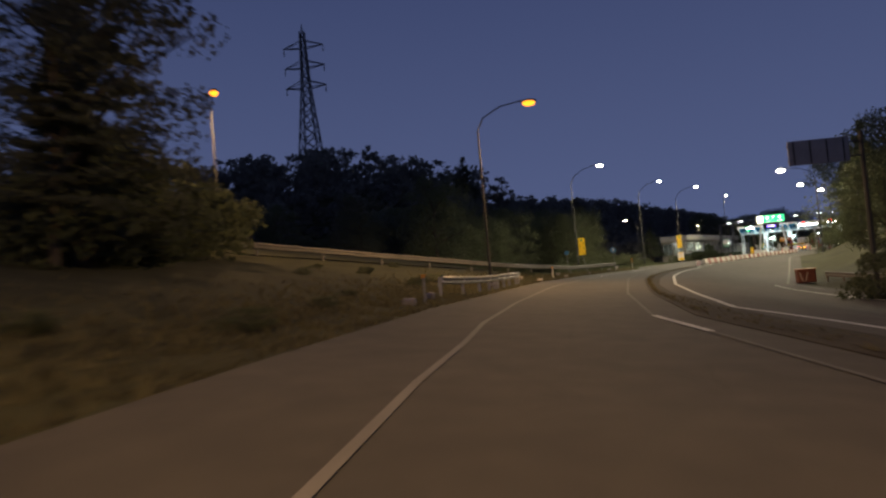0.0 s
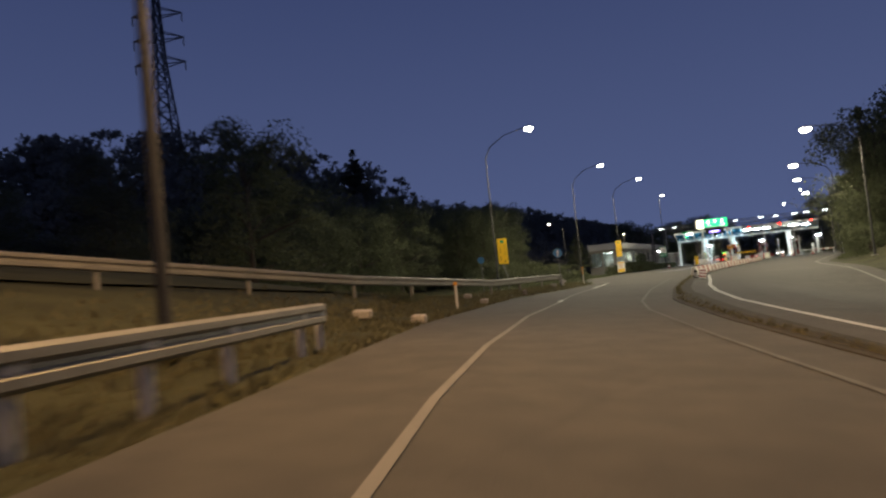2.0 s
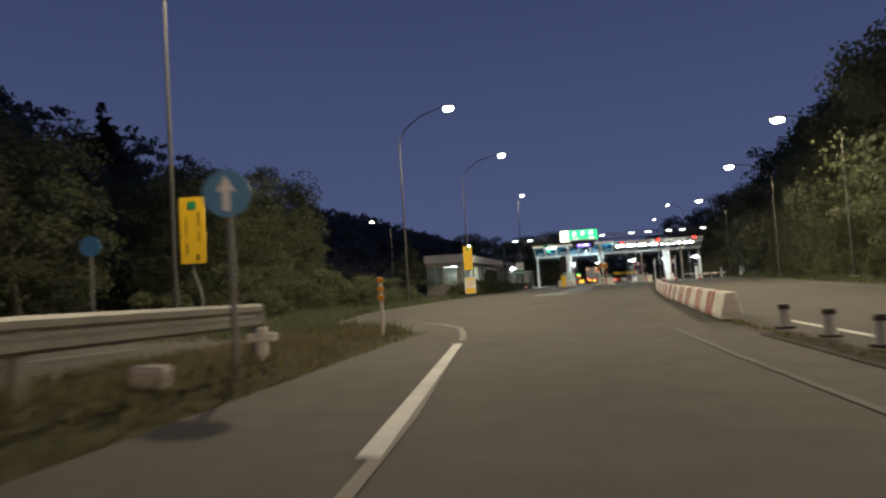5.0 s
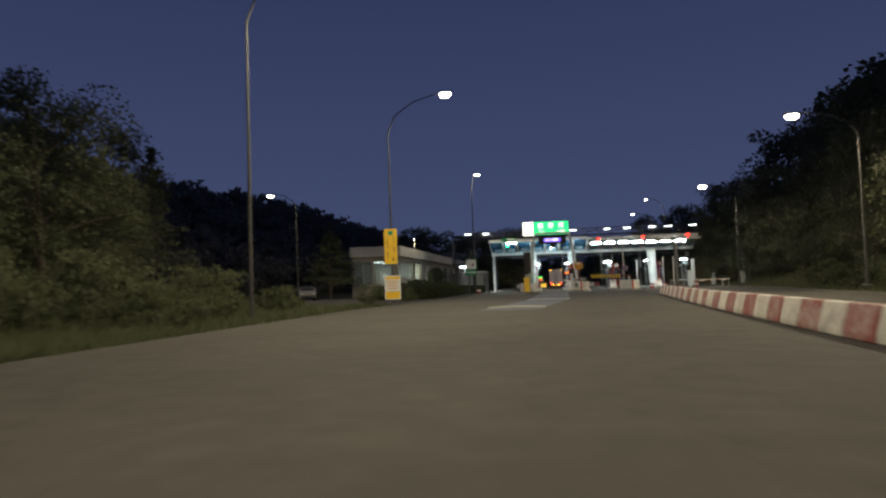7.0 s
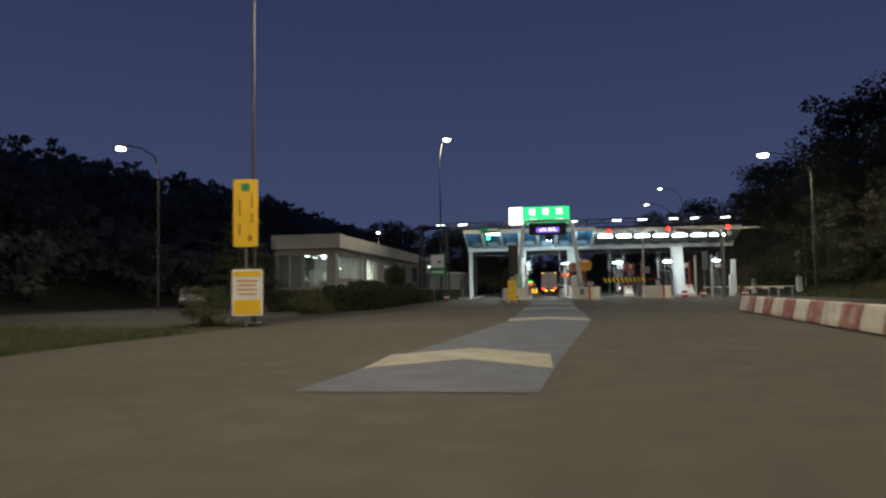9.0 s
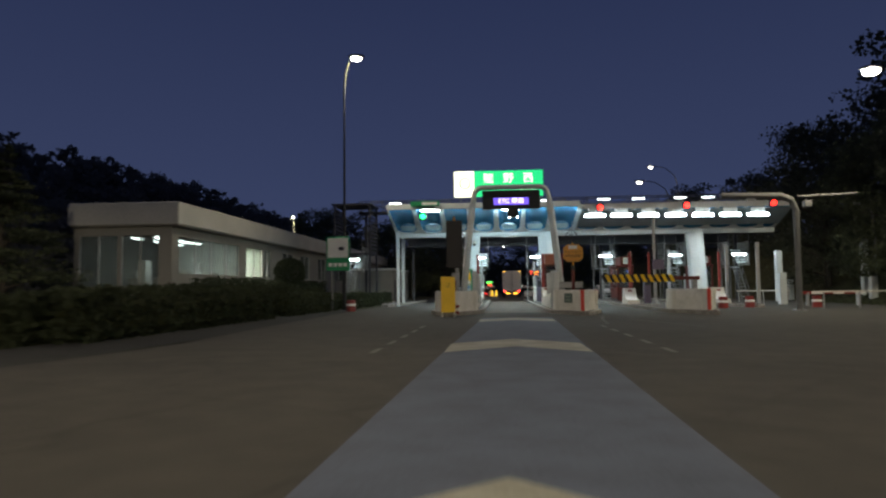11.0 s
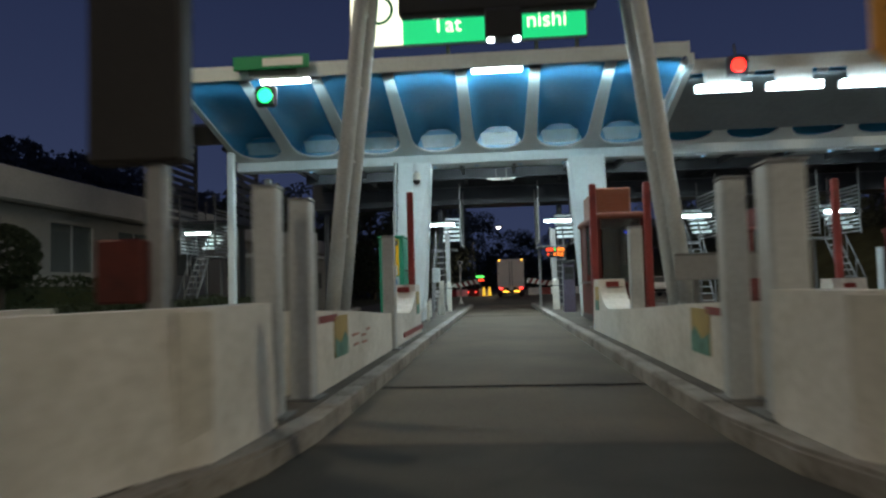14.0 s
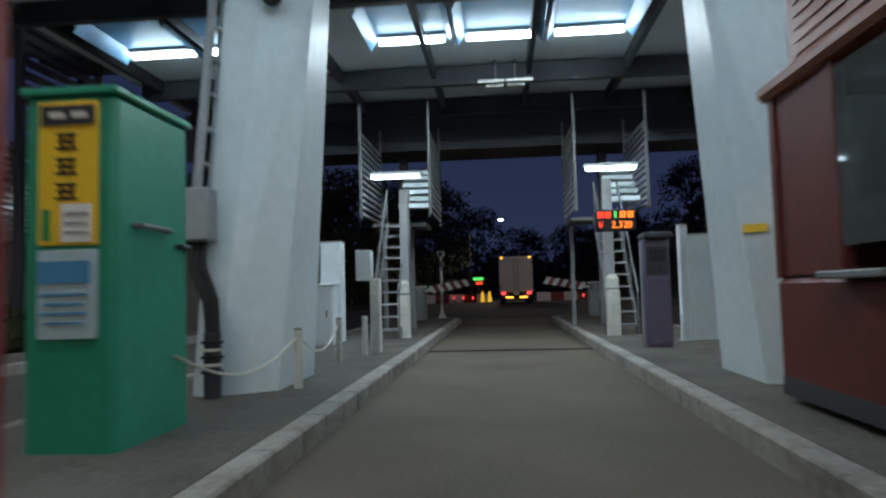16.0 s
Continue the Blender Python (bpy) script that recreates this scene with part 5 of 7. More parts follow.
words("lettering", "Tat", 0.55, G_SIGN_W, gpn, (-1.2, -0.004, 7.62), extrude=0.006)
words("lettering", "nishi", 0.55, G_SIGN_W, gpn, (1.25, -0.004, 7.62), extrude=0.006)
for x in (-3.2, -1.2, 1.0, 2.0):
    part("stay", C((x, 0.3, 6.6), (x, 0.25, 7.4), 0.05), STEEL, nb)


# ---------- signals ----------
def signal(x, y, z, g, label):
    t = thing("lane_signal", pose(x, y, z), label, "signal", "lane signals")
    part("housing", B((0, 0.1, 0), (0.5, 0.2, 0.5), 0, 0.04), DARK_STEEL, t)
    part("lens", C((0, -0.02, 0), (0, -0.06, 0), 0.18, 0.15, 20), g, t)
    bm = bmesh.new()
    apipe(bm, [(0.21 * math.cos(a), -0.13, 0.21 * math.sin(a)) for a in np.linspace(0.1, math.pi - 0.1, 8)], 0.02, 5)
    part("visor", bm, BLACK, t)
    part("bracket", C((0, 0.15, 0.2), (0, 0.25, 0.62), 0.03), STEEL, t)


signal(-5.64, 1.5, 5.92, G_GREEN, "round green lane signal glowing under the canopy edge")
for x, y, z in ((5.93, 2.6, 6.4), (11.45, 2.6, 6.45), (16.9, 2.6, 6.48)):
    signal(x, y, z, G_RED, "round red lane signal glowing on the canopy edge")
lb = thing("lane_board", pose(-5.5, 1.55, 6.75), "small green and white lane board on the canopy edge", "sign board")
part("panel", B((0, 0, 0), (1.9, 0.08, 0.34), 0, 0.02), GREEN_SIGN, lb)
part("lettering", B((0.3, -0.045, 0), (1.0, 0.01, 0.2)), WHITE_PAINT, lb)
part("bracket", B((0, 0.1, -0.2), (1.2, 0.06, 0.2)), STEEL, lb)


# ---------- island furniture ----------
def nose_barrier(m, label):
    """The splayed concrete nose wall at the head of an island."""
    t = thing("nose_barrier", m, label, "barrier", "island nose barriers")
    bm = bmesh.new()
    out = [(-0.98, 3.75), (-0.93, 2.75), (-0.8, 2.55), (-0.09, 0.5), (0.09, 0.5), (0.8, 2.55), (0.93, 2.75), (0.98, 3.75), (0.74, 3.75), (0.7, 2.95), (0.0, 1.1), (-0.7, 2.95), (-0.74, 3.75)]
    a = [bm.verts.new((x * 1.05, y - 0.06, 0.15)) for x, y in out]
    b = [bm.verts.new((x, y, 1.08)) for x, y in out]
    n = len(out)
    for k in range(n):
        bm.faces.new((a[k], a[(k + 1) % n], b[(k + 1) % n], b[k]))
    bm.faces.new(b)
    part("wall", bm, BARRIER, t)
    part("reflective_strip", B((0, 0.45, 0.63), (0.15, 0.06, 0.9)), REFLEX_RED, t, "red reflective strip")
    for sx in (-1, 1):
        part("corner_plate", B((sx * 0.9, 2.62, 0.6), (0.02, 0.24, 0.92), sx * -33, 0.004), POST_WHITE, t)
    return t


nbar = nose_barrier(pose(-2.8, -13.2, 0), "white painted concrete nose wall at the head of a toll island")
for ix in (2.8, 8.1):
    copy_thing(nbar, pose(ix, -13.2, 0))
npl = thing("notice_plate", pose(2.3, -11.7, 0.72, 0, 0, 19), "dull green notice plate fixed to the nose wall", "notice")
part("plate", B((0, 0, 0), (0.03, 0.78, 0.42), 0, 0.008), mat("dull green plate", (0.1, 0.16, 0.12), 0.6, var=0.4, big=4), npl)
for dz in (-0.08, 0.06):
    part("lettering", B((-0.017, 0, dz), (0.006, 0.52, 0.07)), mat("pale worn lettering", (0.25, 0.3, 0.26), 0.6), npl)
yb_ = thing("marker_board", pose(-2.92, -13.75, 0), "bright yellow marker board with faint lettering before the island nose", "marker board")
ybp = part("panel", aprism(bmesh.new(), [(a, b + 0.94) for a, b in rounded(0.6, 1.5, 0.03)], -0.06, 0.06, "y"), YELLOW, yb_)
words("lettering", "正", 0.24, mat("faint ochre lettering", (0.5, 0.28, 0.015), 0.6, var=0.2), ybp, (0.02, -0.064, 1.33), extrude=0.002)
for sx in (-0.26, 0.26):
    part("foot", B((sx, 0, 0.1), (0.05, 0.4, 0.2)), POST_WHITE, yb_)
rm = thing("marker_post", pose(-2.56, -13.3, 0.1), "short red and white striped marker post at the nose", "marker")
for k in range(4):
    part("band", C((0, 0, 0.13 * k), (0, 0, 0.13 * k + 0.13), 0.08, seg=10), WHITE_PAINT if k % 2 else RED_PAINT, rm)


def side_barrier(m, label):
    """Low white wall along the island with a scooped end block (built for the side facing +x)."""
    t = thing("side_barrier", m, label, "barrier", "island side barriers")
    bm = bmesh.new()
    aprism(bm, [(-7.95, 0.15), (-7.95, 0.97), (-6.2, 0.9), (-4.0, 0.78), (-1.4, 0.68), (-1.4, 0.15)], -0.32, 0.0, "x")
    part("wall", bm, BARRIER, t)
    bm = bmesh.new()
    prof = [(-1.4, 0.15), (-1.4, 0.66)]
    for a in range(0, 91, 15):
        prof.append((-1.4 + 1.25 * math.sin(radians(a)), 1.22 - 0.55 * math.cos(radians(a))))
    prof += [(0.6, 1.22), (0.85, 0.15)]
    aprism(bm, prof, -0.5, -0.0, "x")
    blk = part("end_block", bm, BARRIER, t)
    part("reflector", B((-0.25, -0.2, 1.12), (0.24, 0.1, 0.1)), RED_PAINT, blk, "red reflector")
    part("poster", B((0.006, 0.16, 0.86), (0.012, 0.46, 0.42)), POSTER_Y, blk)
    part("poster_foot", B((0.008, 0.16, 0.7), (0.014, 0.46, 0.2)), POSTER_G, blk)
    p = part("poster", B((0.006, -6.95, 0.66), (0.012, 0.6, 0.44)), POSTER_Y, t, "faded yellow and green safety poster")
    part("poster_picture", aprism(bmesh.new(), [(-7.25, 0.44), (-6.65, 0.44), (-6.65, 0.62), (-6.8, 0.7), (-7.0, 0.58), (-7.25, 0.66)], 0.012, 0.016, "x"), POSTER_G, p)
    part("red_band", B((0.006, -7.5, 0.87), (0.012, 0.7, 0.07)), RED_PAINT, t)
    return t


sbL = side_barrier(pose(-1.86, -0.1, 0), "white painted concrete side wall with a scooped end block")
sbR = copy_thing(sbL, pose(1.86, -0.6, 0))
sbR.scale = (-1, 1, 1)
PINK_TEXT = mat("faded red lettering", (0.5, 0.26, 0.21), 0.7, var=0.35, big=6)
for yy, zz, ww in ((-6.2, 0.62, 0.36), (-5.7, 0.58, 0.2), (-6.15, 0.5, 0.26), (-5.4, 0.64, 0.2), (-5.65, 0.49, 0.3)):
    part("lettering", B((0.006, yy, zz), (0.01, ww, 0.03)), PINK_TEXT, sbL)
part("skirt_stripe", B((0.01, -0.6, 0.3), (0.02, 2.9, 0.09)), RED_PAINT, sbL)


def scoop_block(m):
    t = thing("end_block", m, "white concrete end block with a scooped face on the island", "barrier", "island end blocks")
    prof = [(-1.4, 0.15), (-1.4, 0.4)]
    for a in range(0, 91, 15):
        prof.append((-1.2 + 1.0 * math.sin(radians(a)), 1.1 - 0.7 * math.cos(radians(a))))
    prof += [(0.3, 1.1), (0.5, 0.15)]
    bm = bmesh.new()
    aprism(bm, prof, -0.35, 0.35, "x")
    part("block", bm, BARRIER, t)
    part("reflector", B((0, -0.22, 0.95), (0.24, 0.06, 0.1)), RED_PAINT, t)


scoop_block(pose(7.35, 1.0, 0))
scoop_block(pose(12.9, 1.6, 0))


def square_post(m, h=1.85, w=0.2, material=None, label="grey square steel sensor post on the island"):
    t = thing("sensor_post", m, label, "post", "sensor posts")
    part("column", B((0, 0, 0.15 + h / 2), (w, w, h), 0, 0.02), material or GREY_STEEL, t)
    part("cap", B((0, 0, 0.16 + h), (w + 0.006, w + 0.006, 0.02)), GREY_STEEL, t)
    part("base_plate", B((0, 0, 0.17), (w + 0.14, w + 0.14, 0.03)), STEEL, t)
    return t


sp = square_post(pose(-1.96, -9.1, 0), material=ARCH_STEEL)
for x, y in ((-1.93, -8.25), (1.87, -8.55), (-1.9, -3.4), (2.03, -3.62)):
    copy_thing(sp, pose(x, y, 0))
copy_thing(sp, pose(1.98, -9.3, 0)).scale = (1.4, 1.4, 1)
square_post(pose(-3.2, -3.95, 0), 1.9, 0.42, GREY_STEEL, "wide grey steel control cabinet beside the arch foot")
sp2 = square_post(pose(-3.4, 11.75, 0), 1.97, 0.4, WHITE_STEEL, "tall white steel equipment cabinet on the island")
for x, y in ((8.6, 11), (13.6, 11)):
    copy_thing(sp2, pose(x, y, 0))
square_post(pose(3.32, 10.75, 0), 1.82, 0.5, WHITE_STEEL, "broad white steel equipment cabinet on the island")
square_post(pose(2.95, 10.35, 0), 1.97, 0.15, WHITE_STEEL, "slim white steel post beside the equipment cabinet")
lb = thing("equipment_box", pose(-3.55, 11.25, 0), "low white steel equipment box in front of a cabinet", "equipment box")
part("body", B((0, 0, 0.72), (0.64, 0.4, 1.12), 0, 0.025), WHITE_STEEL, lb)
part("lid", B((0, -0.01, 1.29), (0.68, 0.44, 0.04), 0, 0.01), WHITE_STEEL, lb)
part("door", B((0, -0.205, 0.72), (0.54, 0.02, 0.92)), WHITE_STEEL, lb)
part("latch", B((0.2, -0.22, 0.75), (0.03, 0.02, 0.12)), STEEL, lb)
mp = thing("meter_post", pose(-2.13, 9.45, 0), "white steel post carrying a small equipment box", "post")
part("post", B((0, 0, 0.75), (0.16, 0.16, 1.2), 0, 0.015), POST_WHITE, mp)
part("box", B((-0.18, 0.02, 1.56), (0.26, 0.2, 0.5), 0, 0.02), WHITE_STEEL, mp)
part("bracket", B((-0.06, 0.02, 1.33), (0.26, 0.08, 0.05)), STEEL, mp)
tb = thing("island_board", pose(2.95, -5.4, 0), "grey steel board on two posts behind the side wall", "board")
part("panel", B((0, 0, 1.33), (1.55, 0.06, 0.34), 0, 0.01), GREY_STEEL, tb)
for sx in (-0.5, 0.5):
    part("post", B((sx, 0.07, 0.83), (0.08, 0.08, 1.34)), STEEL, tb)
part("edge_rail", B((0, -0.035, 1.49), (1.55, 0.02, 0.03)), STEEL, tb)


def white_bollard(m, h=0.6):
    t = thing("bollard", m, "slim white steel bollard along the island kerb", "bollard", "island bollards")
    part("tube", C((0, 0, 0.14), (0, 0, 0.16 + h), 0.045, seg=10), POST_WHITE, t)
    part("cap", C((0, 0, 0.16 + h), (0, 0, 0.18 + h), 0.05, 0.03, 10), STEEL, t)
    return t


wb = white_bollard(pose(-2.41, 8.08, 0))
for x, y in ((-2.2, 8.87), (-2.2, 5.45)):
    copy_thing(wb, pose(x, y, 0))


def antenna_post(m):
    t = thing("antenna_post", m, "white boxed pedestal with a drum on top before a grey column", "post", "antenna posts")
    part("pedestal", B((0, 0, 0.6), (0.25, 0.25, 0.92), 0, 0.025), POST_WHITE, t)
    part("door", B((0, -0.128, 0.58), (0.18, 0.012, 0.6)), POST_WHITE, t)
    part("collar", B((0, 0, 1.07), (0.21, 0.21, 0.04)), STEEL, t)
    drum = part("drum", C((0, 0, 1.09), (0, 0, 1.28), 0.125, seg=16), POST_WHITE, t)
    part("cap", C((0, 0, 1.28), (0, 0, 1.36), 0.125, 0.07, 16), POST_WHITE, drum)
    part("column", B((0, 0.3, 1.72), (0.18, 0.2, 3.14), 0, 0.01), GREY_STEEL, t)
    part("base_plate", B((0, 0, 0.155), (0.34, 0.34, 0.03)), STEEL, t)
    return t


ap = antenna_post(pose(-2.14, 12.7, 0))
copy_thing(ap, pose(2.06, 12.2, 0))

G_RED_LED = glow("red led", (1.0, 0.06, 0.02), 3)
G_GREEN_LED = glow("green led", (0.1, 1.0, 0.15), 2)
fb = thing("fee_board", pose(2.02, 11.3, 0), "lit amber and red led fee board beside a grey column", "led board")
cab = part("cabinet", B((0, 0, 2.33), (0.72, 0.16, 0.4), 0, 0.02), BLACK, fb)
for k in range(5):
    glow_ = (G_RED_LED, G_RED_LED, G_GREEN_LED, G_AMBER, G_AMBER)[k]
    x = -0.28 + 0.135 * k
    for r in range(3):
        part("led_row", B((x, -0.084, 2.385 + 0.045 * r), (0.11 if k != 2 else 0.05, 0.008, 0.018)), glow_, cab)
    for c in ((-0.03, 0.035) if k != 2 else (0.0,)):
        part("led_row", B((x + c, -0.084, 2.43), (0.018, 0.006, 0.11)), glow_, cab)
words("lettering", "2,320", 0.17, G_AMBER, cab, (0.1, -0.086, 2.24), extrude=0.003)
words("lettering", "¥", 0.15, G_RED_LED, cab, (-0.28, -0.086, 2.24), extrude=0.003)
part("arm", B((0.02, 0.55, 2.36), (0.08, 0.9, 0.06)), STEEL, fb)
VIOLET = mat("violet grey cabinet", (0.13, 0.105, 0.165), 0.5, var=0.3)


def kiosk(m):
    t = thing("reader_kiosk", m, "dark violet grey card reader kiosk on the island", "kiosk", "reader kiosks")
    part("body", B((0, 0.03, 1.0), (0.4, 0.36, 1.7), 0, 0.03), VIOLET, t)
    part("front_panel", B((0, -0.16, 0.72), (0.32, 0.03, 1.0), 0, 0.01), VIOLET, t)
    part("hood", B((0, -0.06, 1.89), (0.44, 0.5, 0.1), 0, 0.03), DARK_STEEL, t)
    face = part("screen_panel", B((0, -0.16, 1.5), (0.34, 0.03, 0.44), 0, 0.01), DARK_STEEL, t)
    part("screen", B((0, -0.18, 1.58), (0.24, 0.012, 0.2)), BLACK, face)
    part("card_slot", B((0.06, -0.18, 1.36), (0.12, 0.012, 0.02)), BLACK, face)
    part("side_strip", B((-0.205, 0.03, 1.0), (0.02, 0.1, 1.6)), GREY_STEEL, t)
    return t


kb = kiosk(pose(2.3, 9.5, 0))
copy_thing(kb, pose(8.35, 0.5, 0))


def gate_arm(m, sx):
    """A gate cabinet with a thick padded arm of slanting stripes, and a slim camera post."""
    t = thing("gate_arm", m, "lane gate with a half raised red and white padded arm", "gate", "lane gates")
    cab_ = part("cabinet", B((-sx * 0.5, 0, 0.7), (0.34, 0.38, 1.1), 0, 0.03), GREY_STEEL, t)
    part("lid", B((-sx * 0.5, 0, 1.27), (0.38, 0.42, 0.05), 0, 0.015), POST_WHITE, cab_)
    part("pivot", C((-sx * 0.36, -0.26, 1.12), (-sx * 0.36, -0.1, 1.12), 0.09, seg=12), STEEL, t)
    arm = part("arm", P([(-sx * 0.36, -0.22, 1.12), (sx * 1.0, -0.22, 1.36)], 0.05, 8), POST_WHITE, t)
    n = 9
    for k in range(n):
        x0, x1 = -0.16 + 1.24 * k / n, -0.16 + 1.24 * (k + 1) / n
        sh = 0.07
        out = [(sx * (x0 + sh), 1.12 + 0.176 * (x0 + 0.36) - 0.115), (sx * (x1 + sh), 1.12 + 0.176 * (x1 + 0.36) - 0.115),
               (sx * (x1 - sh), 1.12 + 0.176 * (x1 + 0.36) + 0.115), (sx * (x0 - sh), 1.12 + 0.176 * (x0 + 0.36) + 0.115)]
        part("pad", aprism(bmesh.new(), out, -0.32, -0.12, "y"), RED_PAINT if k % 2 else POST_WHITE, arm)
    return t


def camera_post(m):
    t = thing("camera_post", m, "slim white post with a camera head at the island end", "camera", "camera posts")
    part("post", C((0, 0, 0.14), (0, 0, 2.3), 0.055, 0.045, 12), POST_WHITE, t)
    part("foot", C((0, 0, 0.14), (0, 0, 0.38), 0.16, 0.06, 12), POST_WHITE, t)
    head = part("camera_head", B((0, -0.04, 2.4), (0.26, 0.34, 0.2), 0, 0.03), GREY_STEEL, t)
    part("lens", C((0, -0.23, 2.4), (0, -0.2, 2.4), 0.06, seg=12), BLACK, head)
    part("bracket", B((0.03, 0, 2.05), (0.16, 0.1, 0.24), 0, 0.02), GREY_STEEL, t)
    return t


gate_arm(pose(-2.3, 21.4, 0), 1)
gate_arm(pose(2.4, 21.4, 0), -1)
camera_post(pose(-2.2, 22.4, 0))


# ---------- toll booths and machines ----------
GLASS = bpy.data.materials.new("dark window glass")
GLASS.use_nodes = True
gb = GLASS.node_tree.nodes["Principled BSDF"]
gb.inputs["Base Color"].default_value = (0.5, 0.56, 0.56, 1)
gb.inputs["Roughness"].default_value = 0.04
gb.inputs["Transmission Weight"].default_value = 0.9
gb.inputs["IOR"].default_value = 1.2
mat_blue = glow("blue status lamp", (0.05, 0.1, 1.0), 3)
INSIDE = mat("dim booth lining", (0.1, 0.09, 0.085), 0.8, var=0.3)


def booth(m, label, unit=None):
    t = thing("toll_booth", m, label, "toll booth", "toll booths")
    w, d = 1.12, 3.0
    part("base", B((0, 0, 0.58), (w, d, 0.94), 0, 0.04), BOOTH_RED, t)
    part("lining", B((0, 0, 1.07), (w - 0.16, d - 0.16, 0.05)), INSIDE, t)
    part("back_wall", B((0, d / 2 - 0.05, 1.8), (w, 0.1, 1.5)), BOOTH_RED, t)
    for sx in (-1, 1):
        for sy, ww in ((-d / 2 + 0.08, 0.16), (-0.36, 0.12), (0.48, 0.14)):
            part("corner_post", B((sx * (w / 2 - 0.05), sy, 1.8), (0.1, ww, 1.5), 0, 0.015), BOOTH_RED, t)
        part("side_pane", B((sx * (w / 2 - 0.05), -0.88, 1.82), (0.02, 0.92, 1.36)), GLASS, t)
        part("window_rail", B((sx * (w / 2 - 0.04), -0.88, 1.3), (0.06, 0.92, 0.05)), DARK_STEEL, t)
        part("door_panel", B((sx * (w / 2 - 0.05), 0.99, 1.8), (0.05, 0.88, 1.46)), BOOTH_RED, t)
        part("door_window", B((sx * (w / 2 - 0.02), 0.06, 1.85), (0.02, 0.72, 1.2)), GLASS, t)
        part("counter", B((sx * (w / 2 + 0.06), 0.06, 1.06), (0.2, 0.8, 0.05), 0, 0.01), STEEL, t)
        part("panel_seam", B((sx * (w / 2 + 0.003), -0.42, 0.6), (0.01, 0.03, 0.8)), DARK_STEEL, t)
        part("skirt", B((sx * (w / 2 + 0.004), 0, 0.2), (0.012, d - 0.1, 0.14)), DARK_STEEL, t)
    part("front_pane", B((0, -d / 2 + 0.05, 1.82), (w - 0.26, 0.02, 1.42)), GLASS, t)
    part("window_rail", B((0, -d / 2 + 0.04, 1.12), (w - 0.2, 0.06, 0.06)), DARK_STEEL, t)
    part("roof", B((0, 0, 2.58), (w + 0.14, d + 0.14, 0.14), 0, 0.04), unit or ORANGE_PAINT, t)
    ax = 0.22 if unit else -0.05
    u = part("air_conditioner", B((ax, 0.2, 2.98), (0.84, 2.2, 0.66), 0, 0.04), unit or ORANGE_PAINT, t, "rooftop air conditioner")
    for k in range(5):
        part("louvre", B((ax, -0.91, 2.78 + 0.1 * k), (0.68, 0.02, 0.035)), unit or ORANGE_PAINT, u)
        part("louvre", B((ax - 0.425, 0.2, 2.78 + 0.1 * k), (0.02, 1.8, 0.03)), unit or ORANGE_PAINT, u)
    if unit:
        for dx, dz, ww, hh in ((0, 0.19, 0.42, 0.04), (0, -0.19, 0.42, 0.04), (-0.19, 0, 0.04, 0.34), (0.19, 0, 0.04, 0.34)):
            part("grille_frame", B((ax + dx, -0.925, 3.0 + dz), (ww, 0.03, hh)), POST_WHITE, u, "white grille frame")
        part("grille", B((ax, -0.925, 3.0), (0.34, 0.02, 0.34)), GREY_STEEL, u)
    part("desk_screen", B((0.2, -1.1, 1.3), (0.34, 0.08, 0.3), 0, 0.01), DARK_STEEL, t)
    part("status_lamp", B((0.2, -1.2, 2.2), (0.12, 0.03, 0.03)), mat_blue, t)
    return t


booth(pose(2.7, 2.86, 0.1), "brick red toll booth with dark windows and an orange roof")
bR = booth(pose(8.3, 9.0, 0.1), "brick red toll booth with a red rooftop unit", BOOTH_RED)
copy_thing(bR, pose(13.9, 9.0, 0.1))


def red_post(x, y, h):
    t = thing("guard_post", pose(x, y, 0), "tall square red painted guard post on the island", "post", "red guard posts")
    part("column", B((0, 0, 0.15 + h / 2), (0.15, 0.15, h), 0, 0.025), RED_PAINT, t)
    part("base_plate", B((0, 0, 0.17), (0.32, 0.32, 0.03)), STEEL, t)


for x, y in ((-2.09, 1.0), (2.02, 0.85), (3.2, 0.85), (7.5, 1.5), (8.7, 1.5), (13.0, 1.5)):
    red_post(x, y, 3.2)

tm = thing("ticket_machine", pose(-2.82, 3.15, 0.1), "tall teal green ticket machine with a yellow notice", "ticket machine")
part("body", B((0, 0, 1.18), (0.62, 1.0, 2.32), 0, 0.04), TEAL, tm)
np_ = part("notice", B((0, -0.507, 1.83), (0.4, 0.014, 0.92), 0, 0.004), YELLOW, tm, "yellow notice with dark lettering")
part("notice_head", B((0, -0.516, 2.2), (0.36, 0.01, 0.13)), DARK_STEEL, np_)
for k in range(2):
    part("head_lettering", B((-0.07 + 0.15 * k, -0.523, 2.2), (0.1, 0.006, 0.04)), POST_WHITE, np_)
for k in range(3):
    for dx, dz, bw, bh in ((0, 0.045, 0.13, 0.018), (0, 0, 0.11, 0.018), (0, -0.045, 0.14, 0.018), (-0.03, 0, 0.018, 0.11), (0.04, 0.01, 0.018, 0.1)):
        part("lettering", B((-0.01 + dx, -0.516, 2.03 - 0.16 * k + dz), (bw, 0.008, bh)), BLACK, np_)
part("sheet", B((0.06, -0.516, 1.51), (0.2, 0.01, 0.24)), WHITE_PAINT, np_)
for k in range(3):
    part("sheet_line", B((0.06, -0.523, 1.57 - 0.06 * k), (0.15, 0.006, 0.014)), GREY_STEEL, np_)
part("stripe", B((-0.14, -0.516, 1.5), (0.05, 0.008, 0.2)), GREEN_SIGN, np_)
lower = part("panel", B((0, -0.508, 1.06), (0.4, 0.012, 0.56), 0, 0.003), mat("pale blue panel", (0.45, 0.6, 0.66), 0.5, var=0.2), tm)
